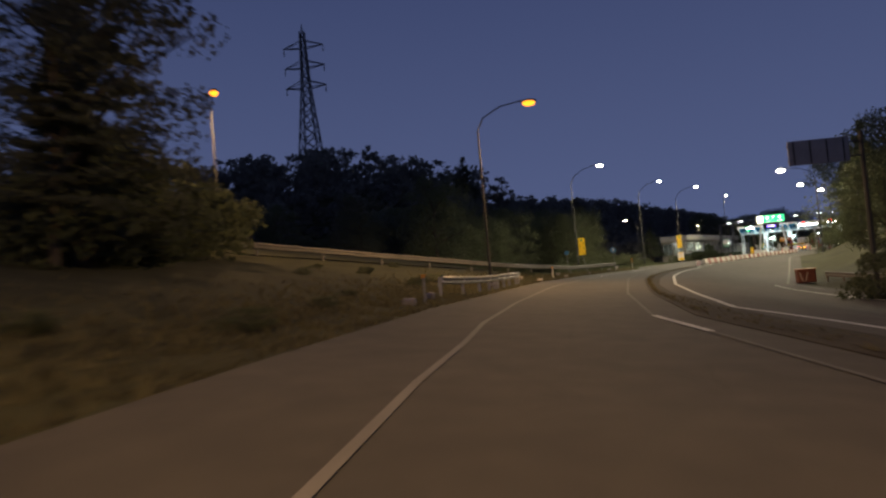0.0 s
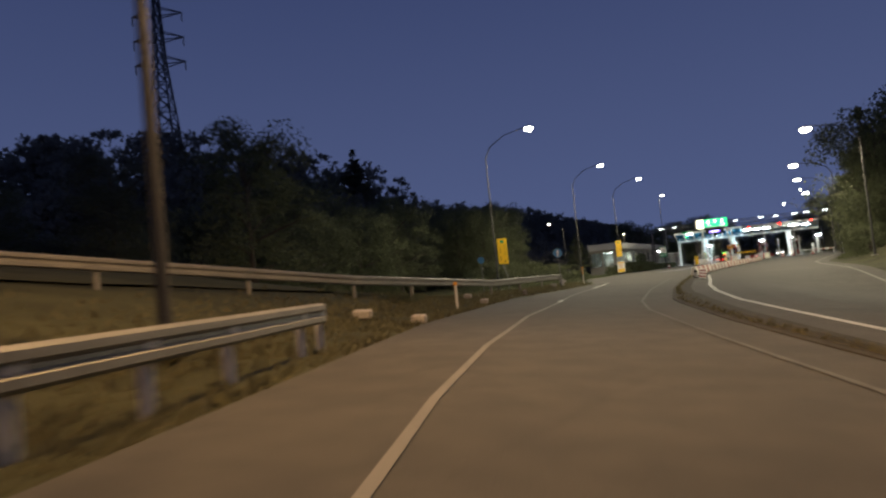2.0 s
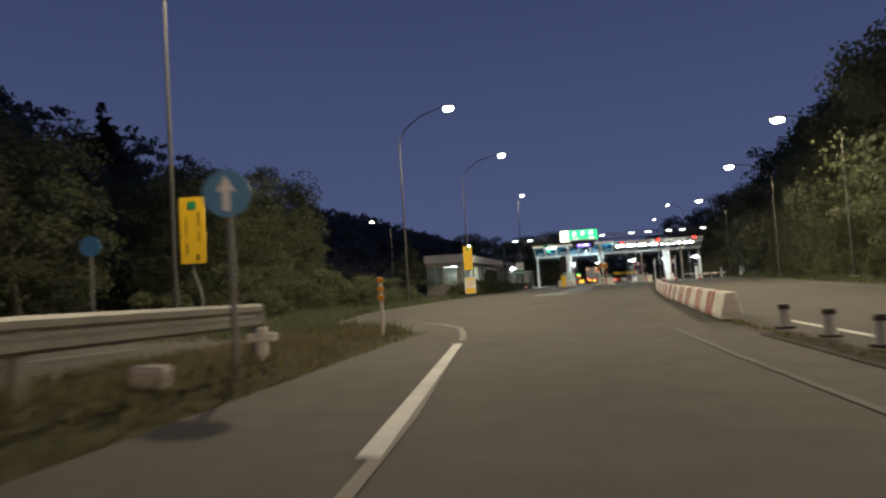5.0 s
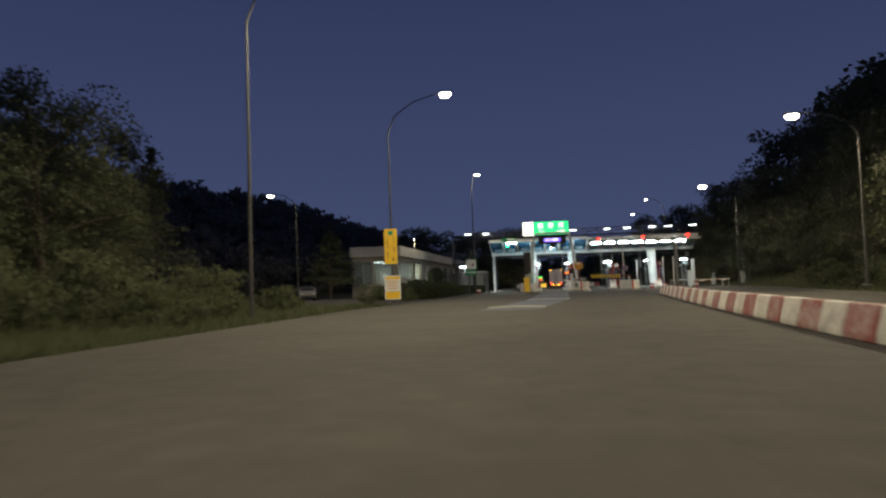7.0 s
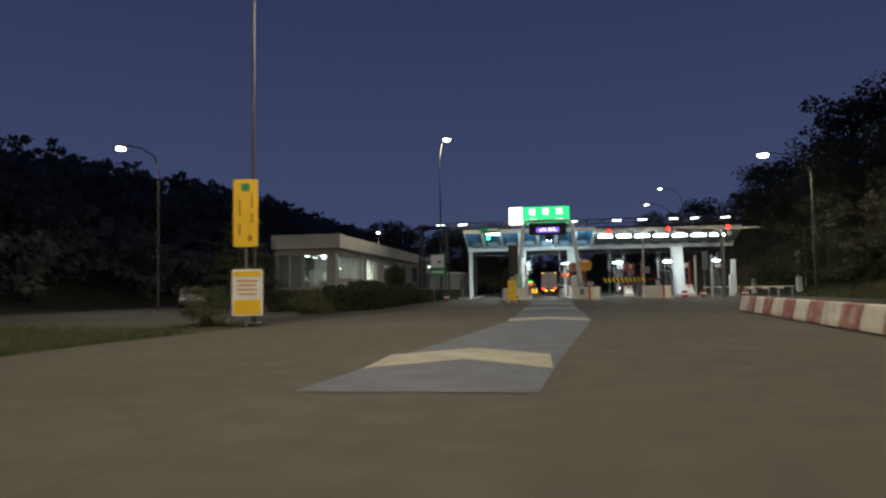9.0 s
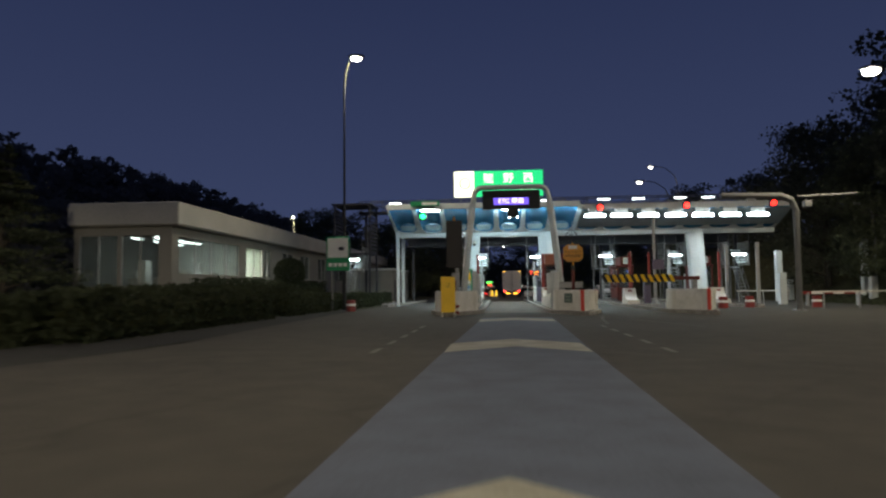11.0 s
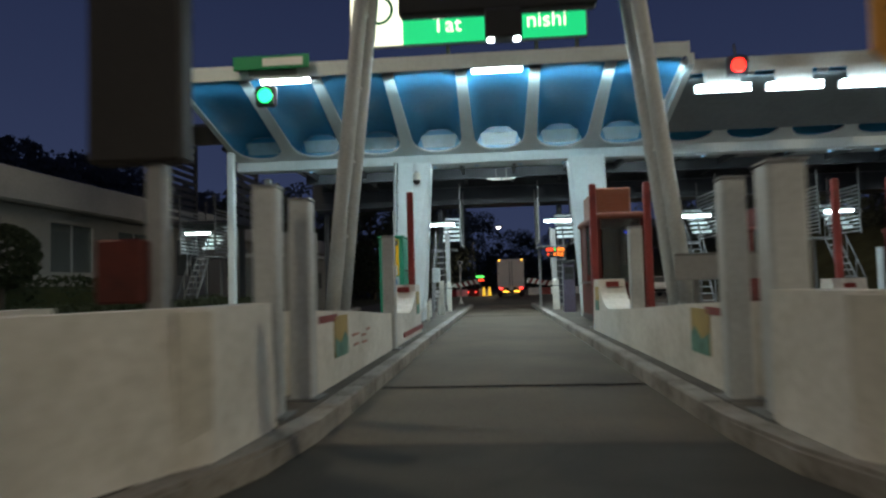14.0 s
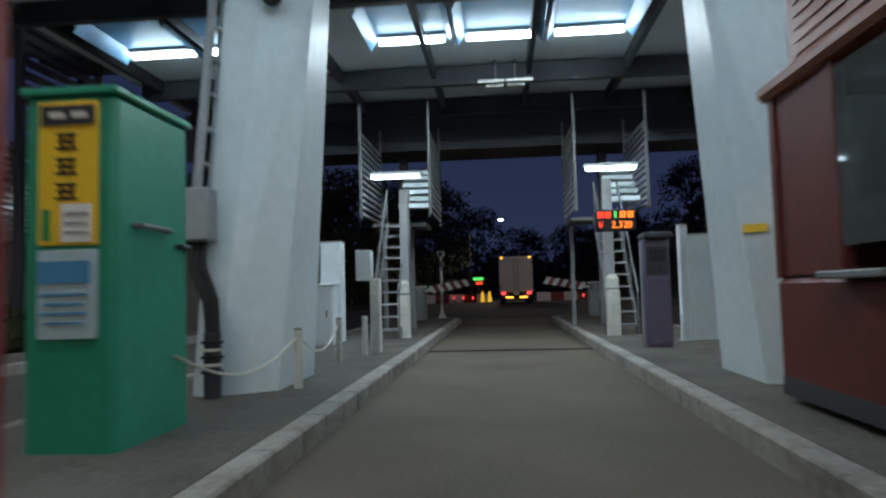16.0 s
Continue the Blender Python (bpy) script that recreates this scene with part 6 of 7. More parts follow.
part("blue_notice", B((-0.02, -0.517, 1.2), (0.34, 0.008, 0.14)), BLUE_SIGN, lower, "small blue notice")
for k in range(4):
    part("notice_line", B((-0.02, -0.517, 1.06 - 0.06 * k), (0.3 - 0.05 * (k % 2), 0.008, 0.015)), BLUE_SIGN, lower)
part("handle", P([(0.31, 0.3, 1.4), (0.36, 0.3, 1.4), (0.36, 0.42, 1.4), (0.31, 0.42, 1.4)], 0.02), DARK_STEEL, tm)
part("handle", P([(0.31, -0.3, 1.5), (0.37, -0.3, 1.5), (0.37, 0.1, 1.5), (0.31, 0.1, 1.5)], 0.02), STEEL, tm)
part("top_cover", B((0, 0, 2.36), (0.66, 1.04, 0.05), 0, 0.01), TEAL, tm)

# things on the left pillar
jb = thing("junction_box", pose(-3.1, 5.06, 0), "grey junction box with hanging black cables on the pillar", "junction box")
part("box", B((0, 0, 1.93), (0.35, 0.24, 0.53), 0, 0.02), GREY_STEEL, jb)
for k in range(3):
    part("cable", P([(-0.06 + 0.07 * k, 0, 1.68), (-0.03 + 0.07 * k, -0.06, 1.4), (0.16 + 0.05 * k, -0.14, 1.08), (0.22 + 0.04 * k, -0.2, 0.7 - 0.06 * k)], 0.035, 6), BLACK, jb)
part("conduit", C((0, 0.02, 2.18), (0, 0.56, 4.9), 0.05), GREY_STEEL, jb)
for k in range(6):
    part("clip", B((0.03, 0.1 + 0.078 * k, 2.45 + 0.38 * k), (0.14, 0.1, 0.03)), GREY_STEEL, jb)
for k in range(5):
    part("cable_band", C((0.25, -0.2, 0.4 + 0.07 * k), (0.25, -0.2, 0.425 + 0.07 * k), 0.11, seg=8), POST_WHITE if k % 2 else BLACK, jb)
part("cable_duct", C((0.25, -0.2, 0.15), (0.25, -0.2, 0.78), 0.08, seg=10), DARK_STEEL, jb)
yst = thing("sticker", pose(2.36, 5.395, 1.65, -8, 0, -30), "small yellow warning sticker on the pillar", "sticker")
part("sheet", B((0, 0, 0), (0.22, 0.012, 0.08)), YELLOW, yst)
cm = thing("dome_camera", pose(-2.45, 5.5, 4.35), "white dome camera hanging on the pillar", "camera")
part("bracket", B((0, 0.06, 0.2), (0.08, 0.3, 0.06)), GREY_STEEL, cm)
part("housing", C((0, 0, -0.02), (0, 0, 0.2), 0.12, 0.1, 14), POST_WHITE, cm)
bm = bmesh.new()
bmesh.ops.create_uvsphere(bm, u_segments=12, v_segments=8, radius=0.11, matrix=Matrix.Translation((0, 0, -0.04)))
part("dome", bm, BLACK, cm)


def chain(x0, y0, x1, y1):
    t = thing("chain", pose(x0, y0, 0), "sagging pale chain between the bollards", "chain", "island chains")
    part("chain_line", P([((x1 - x0) * k / 8, (y1 - y0) * k / 8, 0.7 - 0.26 * math.sin(math.pi * k / 8)) for k in range(9)], 0.014, 5), POST_WHITE, t)


chain(-2.2, 5.45, -2.41, 8.08)
chain(-2.5, 3.4, -2.2, 5.45)


# ---------- stairs to the service gallery ----------
def stair_tower(m, label, flip=1):
    t = thing("stair_tower", m, label, "stair", "service stairs")
    # louvred cage round the upper landing
    for k in range(13):
        z = 2.92 + 0.15 * k
        part("louvre", B((-0.78, 1.1, z), (0.04, 2.6, 0.07)), GREY_STEEL, t)
        part("louvre", B((0.78, 1.1, z), (0.04, 2.6, 0.07)), GREY_STEEL, t)
    for sx in (-0.78, 0.78):
        for y in (-0.2, 2.4):
            part("cage_post", B((sx, y, 4.1), (0.06, 0.06, 2.6)), STEEL, t)
    part("landing", B((-0.12, 1.75, 2.75), (1.3, 1.2, 0.08)), STEEL, t)
    for k in range(6):
        part("riser", B((0.35 * flip, 0.4 + 0.26 * k, 3.1 + 0.2 * k), (0.7, 0.3, 0.1)), WHITE_STEEL, t)
    # ladder stair from the island
    for k in range(10):
        f = k / 9
        part("tread", B((-0.04 * flip, -1.3 + 1.7 * f, 0.35 + 2.3 * f), (0.5, 0.22, 0.04)), GREY_STEEL, t)
    for sx in (-0.26, 0.26):
        part("stringer", P([(-0.04 * flip + sx, -1.42, 0.16), (-0.04 * flip + sx, 0.5, 2.75)], 0.045, 6), STEEL, t)
        part("handrail", P([(-0.04 * flip + sx, -1.5, 1.0), (-0.04 * flip + sx, 0.45, 3.5)], 0.025, 6), STEEL, t)
        for k in range(4):
            f = k / 3
            part("baluster", C((-0.04 * flip + sx, -1.42 + 1.85 * f, 0.2 + 2.5 * f), (-0.04 * flip + sx, -1.46 + 1.85 * f, 1.0 + 2.45 * f), 0.02, seg=6), STEEL, t)
    for sx in (-0.66, 0.05):
        part("support", B((sx, 2.2, 1.45), (0.1, 0.1, 2.6)), STEEL, t)
    lamp = part("lamp_housing", B((0, -0.18, 3.78), (1.15, 0.14, 0.08), 0, 0.01), WHITE_STEEL, t)
    part("lamp_tube", C((-0.53, -0.2, 3.71), (0.53, -0.2, 3.71), 0.04, seg=8), G_TUBE, lamp)
    return t


st = stair_tower(pose(-2.42, 13.85, 0), "grey steel service stair with a louvred cage and tube light")
for ix in (2.36, 7.9, 13.4, 18.4, -12.9):
    copy_thing(st, pose(ix, 13.85, 0))
G_WALK = glow("walkway tube", (0.8, 0.97, 1.0), 7)
gal = thing("service_gallery", pose(0, 17.2, 0), "dark steel service gallery spanning the toll lanes", "gallery")
part("deck", B((4.9, 0, 5.0), (27, 1.6, 0.3)), DARK_STEEL, gal)
part("parapet", B((4.9, -0.8, 5.6), (27, 0.06, 1.0)), DARK_STEEL, gal)
part("parapet", B((4.9, 0.8, 5.6), (27, 0.06, 1.0)), DARK_STEEL, gal)
for x in (-8.3, -2.8, 2.8, 8.1, 13.5, 18.2):
    part("leg", B((x, 0.5, 2.5), (0.2, 0.2, 4.8)), DARK_STEEL, gal)
uw = thing("upper_walkway", pose(0, 17.2, 0), "dark steel lattice walkway with small lights above the canopy", "walkway")
part("deck", B((4, 0, 7.95), (34, 1.3, 0.16)), DARK_STEEL, uw)
for sy in (-0.6, 0.6):
    part("handrail", B((4, sy, 8.95), (34, 0.07, 0.07)), STEEL, uw)
    part("mid_rail", B((4, sy, 8.5), (34, 0.05, 0.05)), STEEL, uw)
    for k in range(18):
        part("baluster", B((-12.9 + 1.985 * k, sy, 8.45), (0.06, 0.06, 0.95)), STEEL, uw)
    for k in range(17):
        part("lattice", P([(-12.9 + 1.985 * k, sy, 8.05), (-10.915 + 1.985 * k, sy, 8.9)], 0.025, 5), STEEL, uw)
for x in (-12.6, -2.8, 2.8, 8.1, 13.5, 19.6):
    part("leg", B((x, 0.75, 3.95), (0.22, 0.22, 7.9)), DARK_STEEL, uw)
for x in (-12.4, -9.7, 3.3, 8.3, 11.2, 14.7, 17.0, 20.4):
    wl_ = part("lamp_housing", B((x, -0.72, 8.78), (1.1, 0.12, 0.08), 0, 0.01), WHITE_STEEL, uw)
    part("lamp_tube", C((x - 0.5, -0.74, 8.71), (x + 0.5, -0.74, 8.71), 0.045, seg=8), G_WALK, wl_)
rt = thing("roof_truss", pose(0, 0, 0), "dark roof trusses and purlins behind the canopy beam", "roof truss")
for k in range(13):
    part("purlin", B((-7.4 + 2.0 * k, 11, 5.74), (0.1, 8.6, 0.26)), DARK_STEEL, rt)
for y in (8.5, 12.8, 15.2):
    part("girder", B((5.05, y, 5.66), (25.8, 0.16, 0.4)), DARK_STEEL, rt)
fx = thing("ceiling_fitting", pose(0.1, 12.1, 5.3), "small pale sensor frame hanging from the canopy", "fitting")
part("bar", B((0, 0, 0), (1.1, 0.08, 0.05)), POST_WHITE, fx)
part("bar", B((0, 0.4, 0.02), (0.8, 0.08, 0.05)), POST_WHITE, fx)
for sx in (-0.2, 0.2):
    part("hanger", C((sx, 0.2, -0.02), (sx, 0.2, 0.5), 0.02), STEEL, fx)
part("spine", B((0, 0.2, 0), (0.06, 0.5, 0.05)), STEEL, fx)


# ---------- boards on the island noses ----------
vb = thing("message_board", pose(-2.92, -9.3, 0), "dark unlit message board on a post with an amber beacon", "message board")
part("cabinet", B((0, 0, 3.36), (0.78, 0.24, 2.32), 0, 0.03), mat("dull brown black board", (0.025, 0.02, 0.018), 0.6, var=0.3), vb)
part("post", B((0.12, 0.05, 1.2), (0.14, 0.14, 2.1)), GREY_STEEL, vb)
part("beacon", C((0, 0, 4.52), (0, 0, 4.7), 0.07, 0.05, 12), ORANGE_SIGN, vb)
part("control_box", B((-0.1, -0.05, 1.35), (0.36, 0.26, 0.5), 0, 0.02), BOOTH_RED, vb)
os_ = thing("warning_sign", pose(2.72, -10.1, 0), "orange eight sided warning sign with dark lettering on a post", "warning sign")
pts = [(0.46 * c, 2.8 + 0.4 * s) for c, s in ((-0.6, -1), (0.6, -1), (1, -0.6), (1, 0.6), (0.6, 1), (-0.6, 1), (-1, 0.6), (-1, -0.6))]
SIGN_BROWN = mat("brown lettering", (0.07, 0.03, 0.01), 0.6)
op = part("panel", aprism(bmesh.new(), pts, -0.02, 0.02, "y"), ORANGE_SIGN, os_)
for k, (dz, ww) in enumerate(((0.06, 0.62), (-0.12, 0.5))):
    if k:
        words("lettering", "で安全運転", 0.15, SIGN_BROWN, op, (0, -0.022, 2.67), extrude=0.002)
    else:
        words("lettering", "20km/h以下", 0.15, SIGN_BROWN, op, (0, -0.022, 2.87), extrude=0.002)
part("sticker", B((0, -0.024, 3.08), (0.4, 0.006, 0.16)), WHITE_PAINT, op)
part("neck", C((0, 0.05, 2.1), (0, 0.05, 3.3), 0.045), ORANGE_SIGN, os_)
part("post", B((0, 0.05, 1.1), (0.14, 0.14, 1.9), 0, 0.015), BOOTH_RED, os_)
part("joint", B((0, 0.05, 2.12), (0.2, 0.2, 0.22), 0, 0.02), BLACK, os_)
whl = thing("round_fan_guard", pose(2.7, -9.8, 3.62), "dark spoked round guard on the sign post", "fan guard")
ring = [(0.26 * math.cos(a), 0, 0.26 * math.sin(a)) for a in np.linspace(0, 2 * math.pi, 21)]
part("rim", P(ring, 0.025, 6), DARK_STEEL, whl)
for k in range(4):
    a = math.pi * k / 4
    part("spoke", C((-0.25 * math.cos(a), 0, -0.25 * math.sin(a)), (0.25 * math.cos(a), 0, 0.25 * math.sin(a)), 0.015, seg=6), DARK_STEEL, whl)
part("stem", C((0, 0.2, -0.8), (0, 0.02, -0.2), 0.03), DARK_STEEL, whl)

bmn = thing("lane_boom", pose(5.4, -12.0, 0, 0, 0, 12), "yellow and black striped boom closing a toll lane", "boom")
for k in range(20):
    bm = bmesh.new()
    x = -1.62 + 0.162 * k
    aprism(bm, [(x, 1.4), (x + 0.162, 1.4), (x + 0.0, 1.72), (x - 0.162, 1.72)], -0.03, 0.03, "y")
    part("stripe", bm, YELLOW if k % 2 else BLACK, bmn)
part("bar", B((2.1, 0.05, 1.56), (1.4, 0.07, 0.16), 0, 0.01), BOOTH_RED, bmn, "dull red boom bar")
part("pivot_post", B((2.6, 0.16, 0.86), (0.22, 0.2, 1.44), 0, 0.02), GREY_STEEL, bmn)


def pipe_gantry(m, span, h, label):
    t = thing("pipe_gantry", m, label, "gantry", "pipe gantries")
    pts = [(0, 0, 0), (0, 0, h - 0.7), (-0.2, 0, h - 0.2), (-0.7, 0, h), (-span, 0, h + 0.05)]
    part("pipe", P(pts, 0.15, 10), STEEL, t)
    part("base_plate", B((0, 0, 0.03), (0.5, 0.5, 0.06), 0, 0.01), STEEL, t)
    part("sensor", B((-span * 0.6, 0, h - 0.12), (0.4, 0.2, 0.2), 0, 0.02), GREY_STEEL, t)
    bar = part("side_bar", P([(0.1, 0, h - 0.05), (2.8, 0, h + 0.05)], 0.06, 8), STEEL, t)
    part("side_sensor", B((0.5, -0.05, h - 0.4), (0.34, 0.26, 0.3), 0, 0.02), GREY_STEEL, bar)
    part("hanger", C((0.5, 0, h - 0.3), (0.5, 0, h), 0.025, seg=6), STEEL, bar)


pipe_gantry(pose(13.2, -9.4, 0), 3.4, 5.4, "bent galvanised pipe gantry beside the closed lanes")


def bent_pole(m, h):
    t = thing("bent_pole", m, "slim dark grey steel pole with its top bent over", "pole")
    part("shaft", P([(0, 0, -0.3), (0, 0, h * 0.8), (-0.25, 0, h * 0.93), (-1.0, 0, h)], 0.11, 10, 0.07), STEEL, t)
    part("head", B((-1.2, 0, h - 0.02), (0.6, 0.2, 0.12), 0, 0.03), GREY_STEEL, t)


def tee_post(m):
    t = thing("tee_post", m, "grey steel post with a short crossbar on top", "post")
    part("shaft", C((0, 0, -0.3), (0, 0, 2.4), 0.09, seg=10), STEEL, t)
    part("crossbar", B((0, 0, 2.45), (1.5, 0.16, 0.2), 0, 0.02), GREY_STEEL, t)


def pale_post(m, h):
    t = thing("pale_post", m, "tall pale square post on the verge beyond the closed lanes", "post", "verge posts")
    part("shaft", B((0, 0, h / 2 - 0.15), (0.4, 0.4, h + 0.3), 0, 0.03), ARCH_STEEL, t)
    part("cap", B((0, 0, h), (0.44, 0.44, 0.06), 0, 0.02), GREY_STEEL, t)


bent_pole(pose(25.0, 6.4, land(25.0, 6.4)), 6.0)
tee_post(pose(26.8, 8.0, land(26.8, 8.0)))
pale_post(pose(24.4, 6.7, land(24.4, 6.7)), 3.8)
pale_post(pose(23.6, 4.2, land(23.6, 4.2)), 1.4)
pale_post(pose(22.4, 14.0, land(22.4, 14.0)), 1.6)
pl = thing("service_pole", pose(8.5, -1.0, 0), "grey steel service pole with a violet grey box on it", "pole")
part("pole", C((0, 0, 0), (0, 0, 5.4), 0.1, 0.08), GREY_STEEL, pl)
part("control_box", B((0.16, -0.2, 2.5), (0.66, 0.2, 0.6), 0, 0.02), VIOLET, pl)
part("foot", C((0, 0, 0.14), (0, 0, 0.5), 0.28, 0.1, 14), GREY_STEEL, pl)
pl2 = thing("service_pole", pose(-7.9, 8.2, 0), "tall white steel post at the canopy end", "pole")
part("pole", B((0, 0, 2.5), (0.22, 0.22, 5.0), 0, 0.02), WHITE_STEEL, pl2)
pl3 = thing("service_pole", pose(-7.75, 4.6, 0), "tall white steel post at the canopy end", "pole")
part("pole", B((0, 0, 2.6), (0.2, 0.2, 5.2), 0, 0.02), WHITE_STEEL, pl3)
tall = square_post(pose(14.3, -1.4, -0.15), 3.7, 0.18, GREY_STEEL, "tall grey square steel post beside the closed lanes")
copy_thing(tall, pose(13.7, 2.2, -0.02))
copy_thing(tall, pose(10.9, 5.5, -0.15))
copy_thing(sp2, pose(17.6, 4.0, -0.15)).scale = (1, 1, 1.7)
copy_thing(sp2, pose(16.6, 1.0, -0.15))
rw = thing("barricade", pose(18.4, -1.5, 0), "low red and white striped barricade across a closed lane", "barricade")
for k in range(6):
    part("bar_section", B((-1.5 + 0.6 * k, 0, 0.75), (0.6, 0.08, 0.16)), WHITE_PAINT if k % 2 else RED_PAINT, rw)
for sx in (-1.4, 1.4):
    part("stand", B((sx, 0.05, 0.38), (0.08, 0.3, 0.76)), GREY_STEEL, rw)
# cone by the hedge
cn = thing("red_marker", pose(-8.9, -5.4, 0), "stubby red marker drum beside the post", "marker")
part("drum", C((0, 0, 0), (0, 0, 0.62), 0.26, 0.22, 14), RED_PAINT, cn)
part("band", C((0, 0, 0.3), (0, 0, 0.42), 0.252, 0.242, 14), WHITE_PAINT, cn)
for x, y in ((11.2, -4.8), (16.2, -4.4), (13.0, -3.6)):
    copy_thing(cn, pose(x, y, 0))


def rail_bar(x0, y0, x1, y1):
    t = thing("pipe_rail", pose(x0, y0, 0), "low grey pipe rail beside the closed lanes", "rail", "pipe rails")
    part("bar", P([(0, 0, 0.85), (x1 - x0, y1 - y0, 0.85)], 0.04), POST_WHITE, t)
    for f in (0.04, 0.5, 0.96):
        part("upright", C(((x1 - x0) * f, (y1 - y0) * f, 0), ((x1 - x0) * f, (y1 - y0) * f, 0.85), 0.035), GREY_STEEL, t)


rail_bar(14.6, 3.2, 18.0, 3.4)
rail_bar(15.5, -6.4, 19.5, -6.0)

# ---------- office building ----------
def office():
    t = thing("office_building", pose(0, 0, 0), "low cream office building with a white roof band and lit windows", "building")
    X, Y0, Y1, D = -18.5, -6.9, 62.0, 5.4
    Z0, ZT = 0.0, 4.75
    # roof band with overhang
    part("roof", B((X - D / 2 + 0.2, (Y0 + Y1) / 2, 5.42), (D + 0.9, Y1 - Y0 + 0.9, 1.25), 0, 0.06), ROOF_WHITE, t)
    part("soffit", B((X - D / 2 + 0.2, (Y0 + Y1) / 2, 4.77), (D + 0.6, Y1 - Y0 + 0.6, 0.06)), STUCCO, t)
    # The room's dimness is put into this wall's near-black colour.
    part("interior", B((X - D + 0.2, -2, 2.6), (0.06, 9.4, 4.2)), mat("darkened office wall", (0.035, 0.04, 0.04), 0.8, var=0.4, big=1.5), t)
    part("rear_wall", B((X - D, (Y0 + Y1) / 2, 2.37), (0.25, Y1 - Y0, 4.75)), STUCCO, t)
    part("end_wall", B((X - D / 2, Y1 - 0.12, 2.37), (D - 0.3, 0.25, 4.75)), STUCCO, t)
    part("floor_slab", B((X - D / 2, (Y0 + Y1) / 2, 0.4), (D - 0.4, Y1 - Y0 - 0.4, 0.2)), STUCCO, t)
    # east wall in bays: (from, to, lit)
    bays = [(-6.2, 2.7, 4), (3.9, 7.3, 2), (7.7, 9.2, 0), (12, 15, 1), (17, 20, 0), (23, 26, 1), (30, 34, 0), (38, 42, 1), (48, 52, 0)]
    prev = Y0
    for a, b, lit in bays:
        part("wall_pier", B((X, (prev + a) / 2, 2.37), (0.25, a - prev, 4.75)), STUCCO, t)
        part("wall_sill", B((X, (a + b) / 2, 1.1), (0.25, b - a, 2.2)), STUCCO, t)
        part("wall_head", B((X, (a + b) / 2, 4.5), (0.25, b - a, 0.5)), STUCCO, t)
        w = part("window", B((X + 0.02, (a + b) / 2, 3.22), (0.02, b - a, 2.04)), GLASS, t)
        w.visible_shadow = False
        n = 4 if b - a > 5 else 2
        for k in range(n + 1):
            part("frame", B((X + 0.02, a + (b - a) * k / n, 3.22), (0.1, 0.07, 2.04)), GREY_STEEL, w)
        prev = b
    part("wall_pier", B((X, (prev + Y1) / 2, 2.37), (0.25, Y1 - prev, 4.75)), STUCCO, t)
    # front wall facing the plaza
    prev = X - D
    for a, b in ((X - 5.15, X - 2.95), (X - 2.75, X - 0.62)):
        part("wall_pier", B(((prev + a) / 2, Y0, 2.37), (a - prev, 0.25, 4.75)), STUCCO, t)
        part("wall_sill", B(((a + b) / 2, Y0, 0.75), (b - a, 0.25, 1.5)), STUCCO, t)
        part("wall_head", B(((a + b) / 2, Y0, 4.5), (b - a, 0.25, 0.5)), STUCCO, t)
        w = part("window", B(((a + b) / 2, Y0 - 0.02, 2.88), (b - a, 0.02, 2.76)), GLASS, t)
        w.visible_shadow = False
        for k in range(3):
            part("frame", B((a + (b - a) * k / 2, Y0 - 0.02, 2.88), (0.07, 0.1, 2.76)), GREY_STEEL, w)
        prev = b
    part("wall_pier", B(((prev + X) / 2 + 0.06, Y0, 2.37), (X - prev + 0.12, 0.25, 4.75)), STUCCO, t)
    part("partition", B((X - D / 2, 3.1, 2.4), (D - 0.5, 0.12, 4.6)), WHITE_PAINT, t)
    part("partition", B((X - D / 2, 8.0, 2.4), (D - 0.5, 0.12, 4.6)), WHITE_PAINT, t)
    part("partition", B((X - 3.2, 5.5, 2.4), (0.12, 4.6, 4.6)), mat("pale green room wall", (0.68, 0.76, 0.62), 0.8, var=0.15), t)
    return t


office()
G_OFFICE = glow("office tube", (0.8, 1.0, 0.95), 7)


def office_tube(x, y):
    t = thing("tube_light", pose(x, y, 4.35, 0, 0, 90), "cool white office ceiling tube light", "light", "office lights")
    part("housing", B((0, 0, 0.05), (1.26, 0.2, 0.07), 0, 0.015), WHITE_STEEL, t)
    part("tube", C((-0.6, 0, -0.02), (0.6, 0, -0.02), 0.05, seg=8), G_OFFICE, t)
    part("hanger", C((0, 0, 0.08), (0, 0, 0.42), 0.015, seg=6), STEEL, t)


for x, y in ((-20.2, -4.6), (-20.4, -2), (-20.6, 0.6), (-22, -4), (-22.2, -1), (-22.2, 1.6), (-20.2, 5.2), (-21, 13.5), (-21, 24.5), (-21, 40)):
    office_tube(x, y)
area_lamp("room_light", (-20.1, 5.4, 4.3), (-20.3, 5.4, 0), 420, (0.9, 1.0, 0.8), 1.2, 0.3)
area_lamp("room_light", (-20.6, -1.6, 4.3), (-20.6, -1.6, 0), 90, (0.85, 1.0, 0.95), 0.3, 6.0)
area_lamp("room_light", (-21, 14, 4.3), (-21, 14, 0), 50, (0.85, 1.0, 0.95), 0.3, 2.0)


def desk(x, y):
    t = thing("desk", pose(x, y, 0.5), "grey office desk with a pale screen", "desk", "office desks")
    part("top", B((0, 0, 1.5), (0.8, 1.6, 0.05)), GREY_STEEL, t)
    part("pedestal", B((0, 0.5, 0.74), (0.7, 0.45, 1.46)), GREY_STEEL, t)
    part("pedestal", B((0, -0.5, 0.74), (0.7, 0.45, 1.46)), GREY_STEEL, t)
    part("screen", B((-0.1, 0, 1.75), (0.06, 0.55, 0.36)), WHITE_PAINT, t)



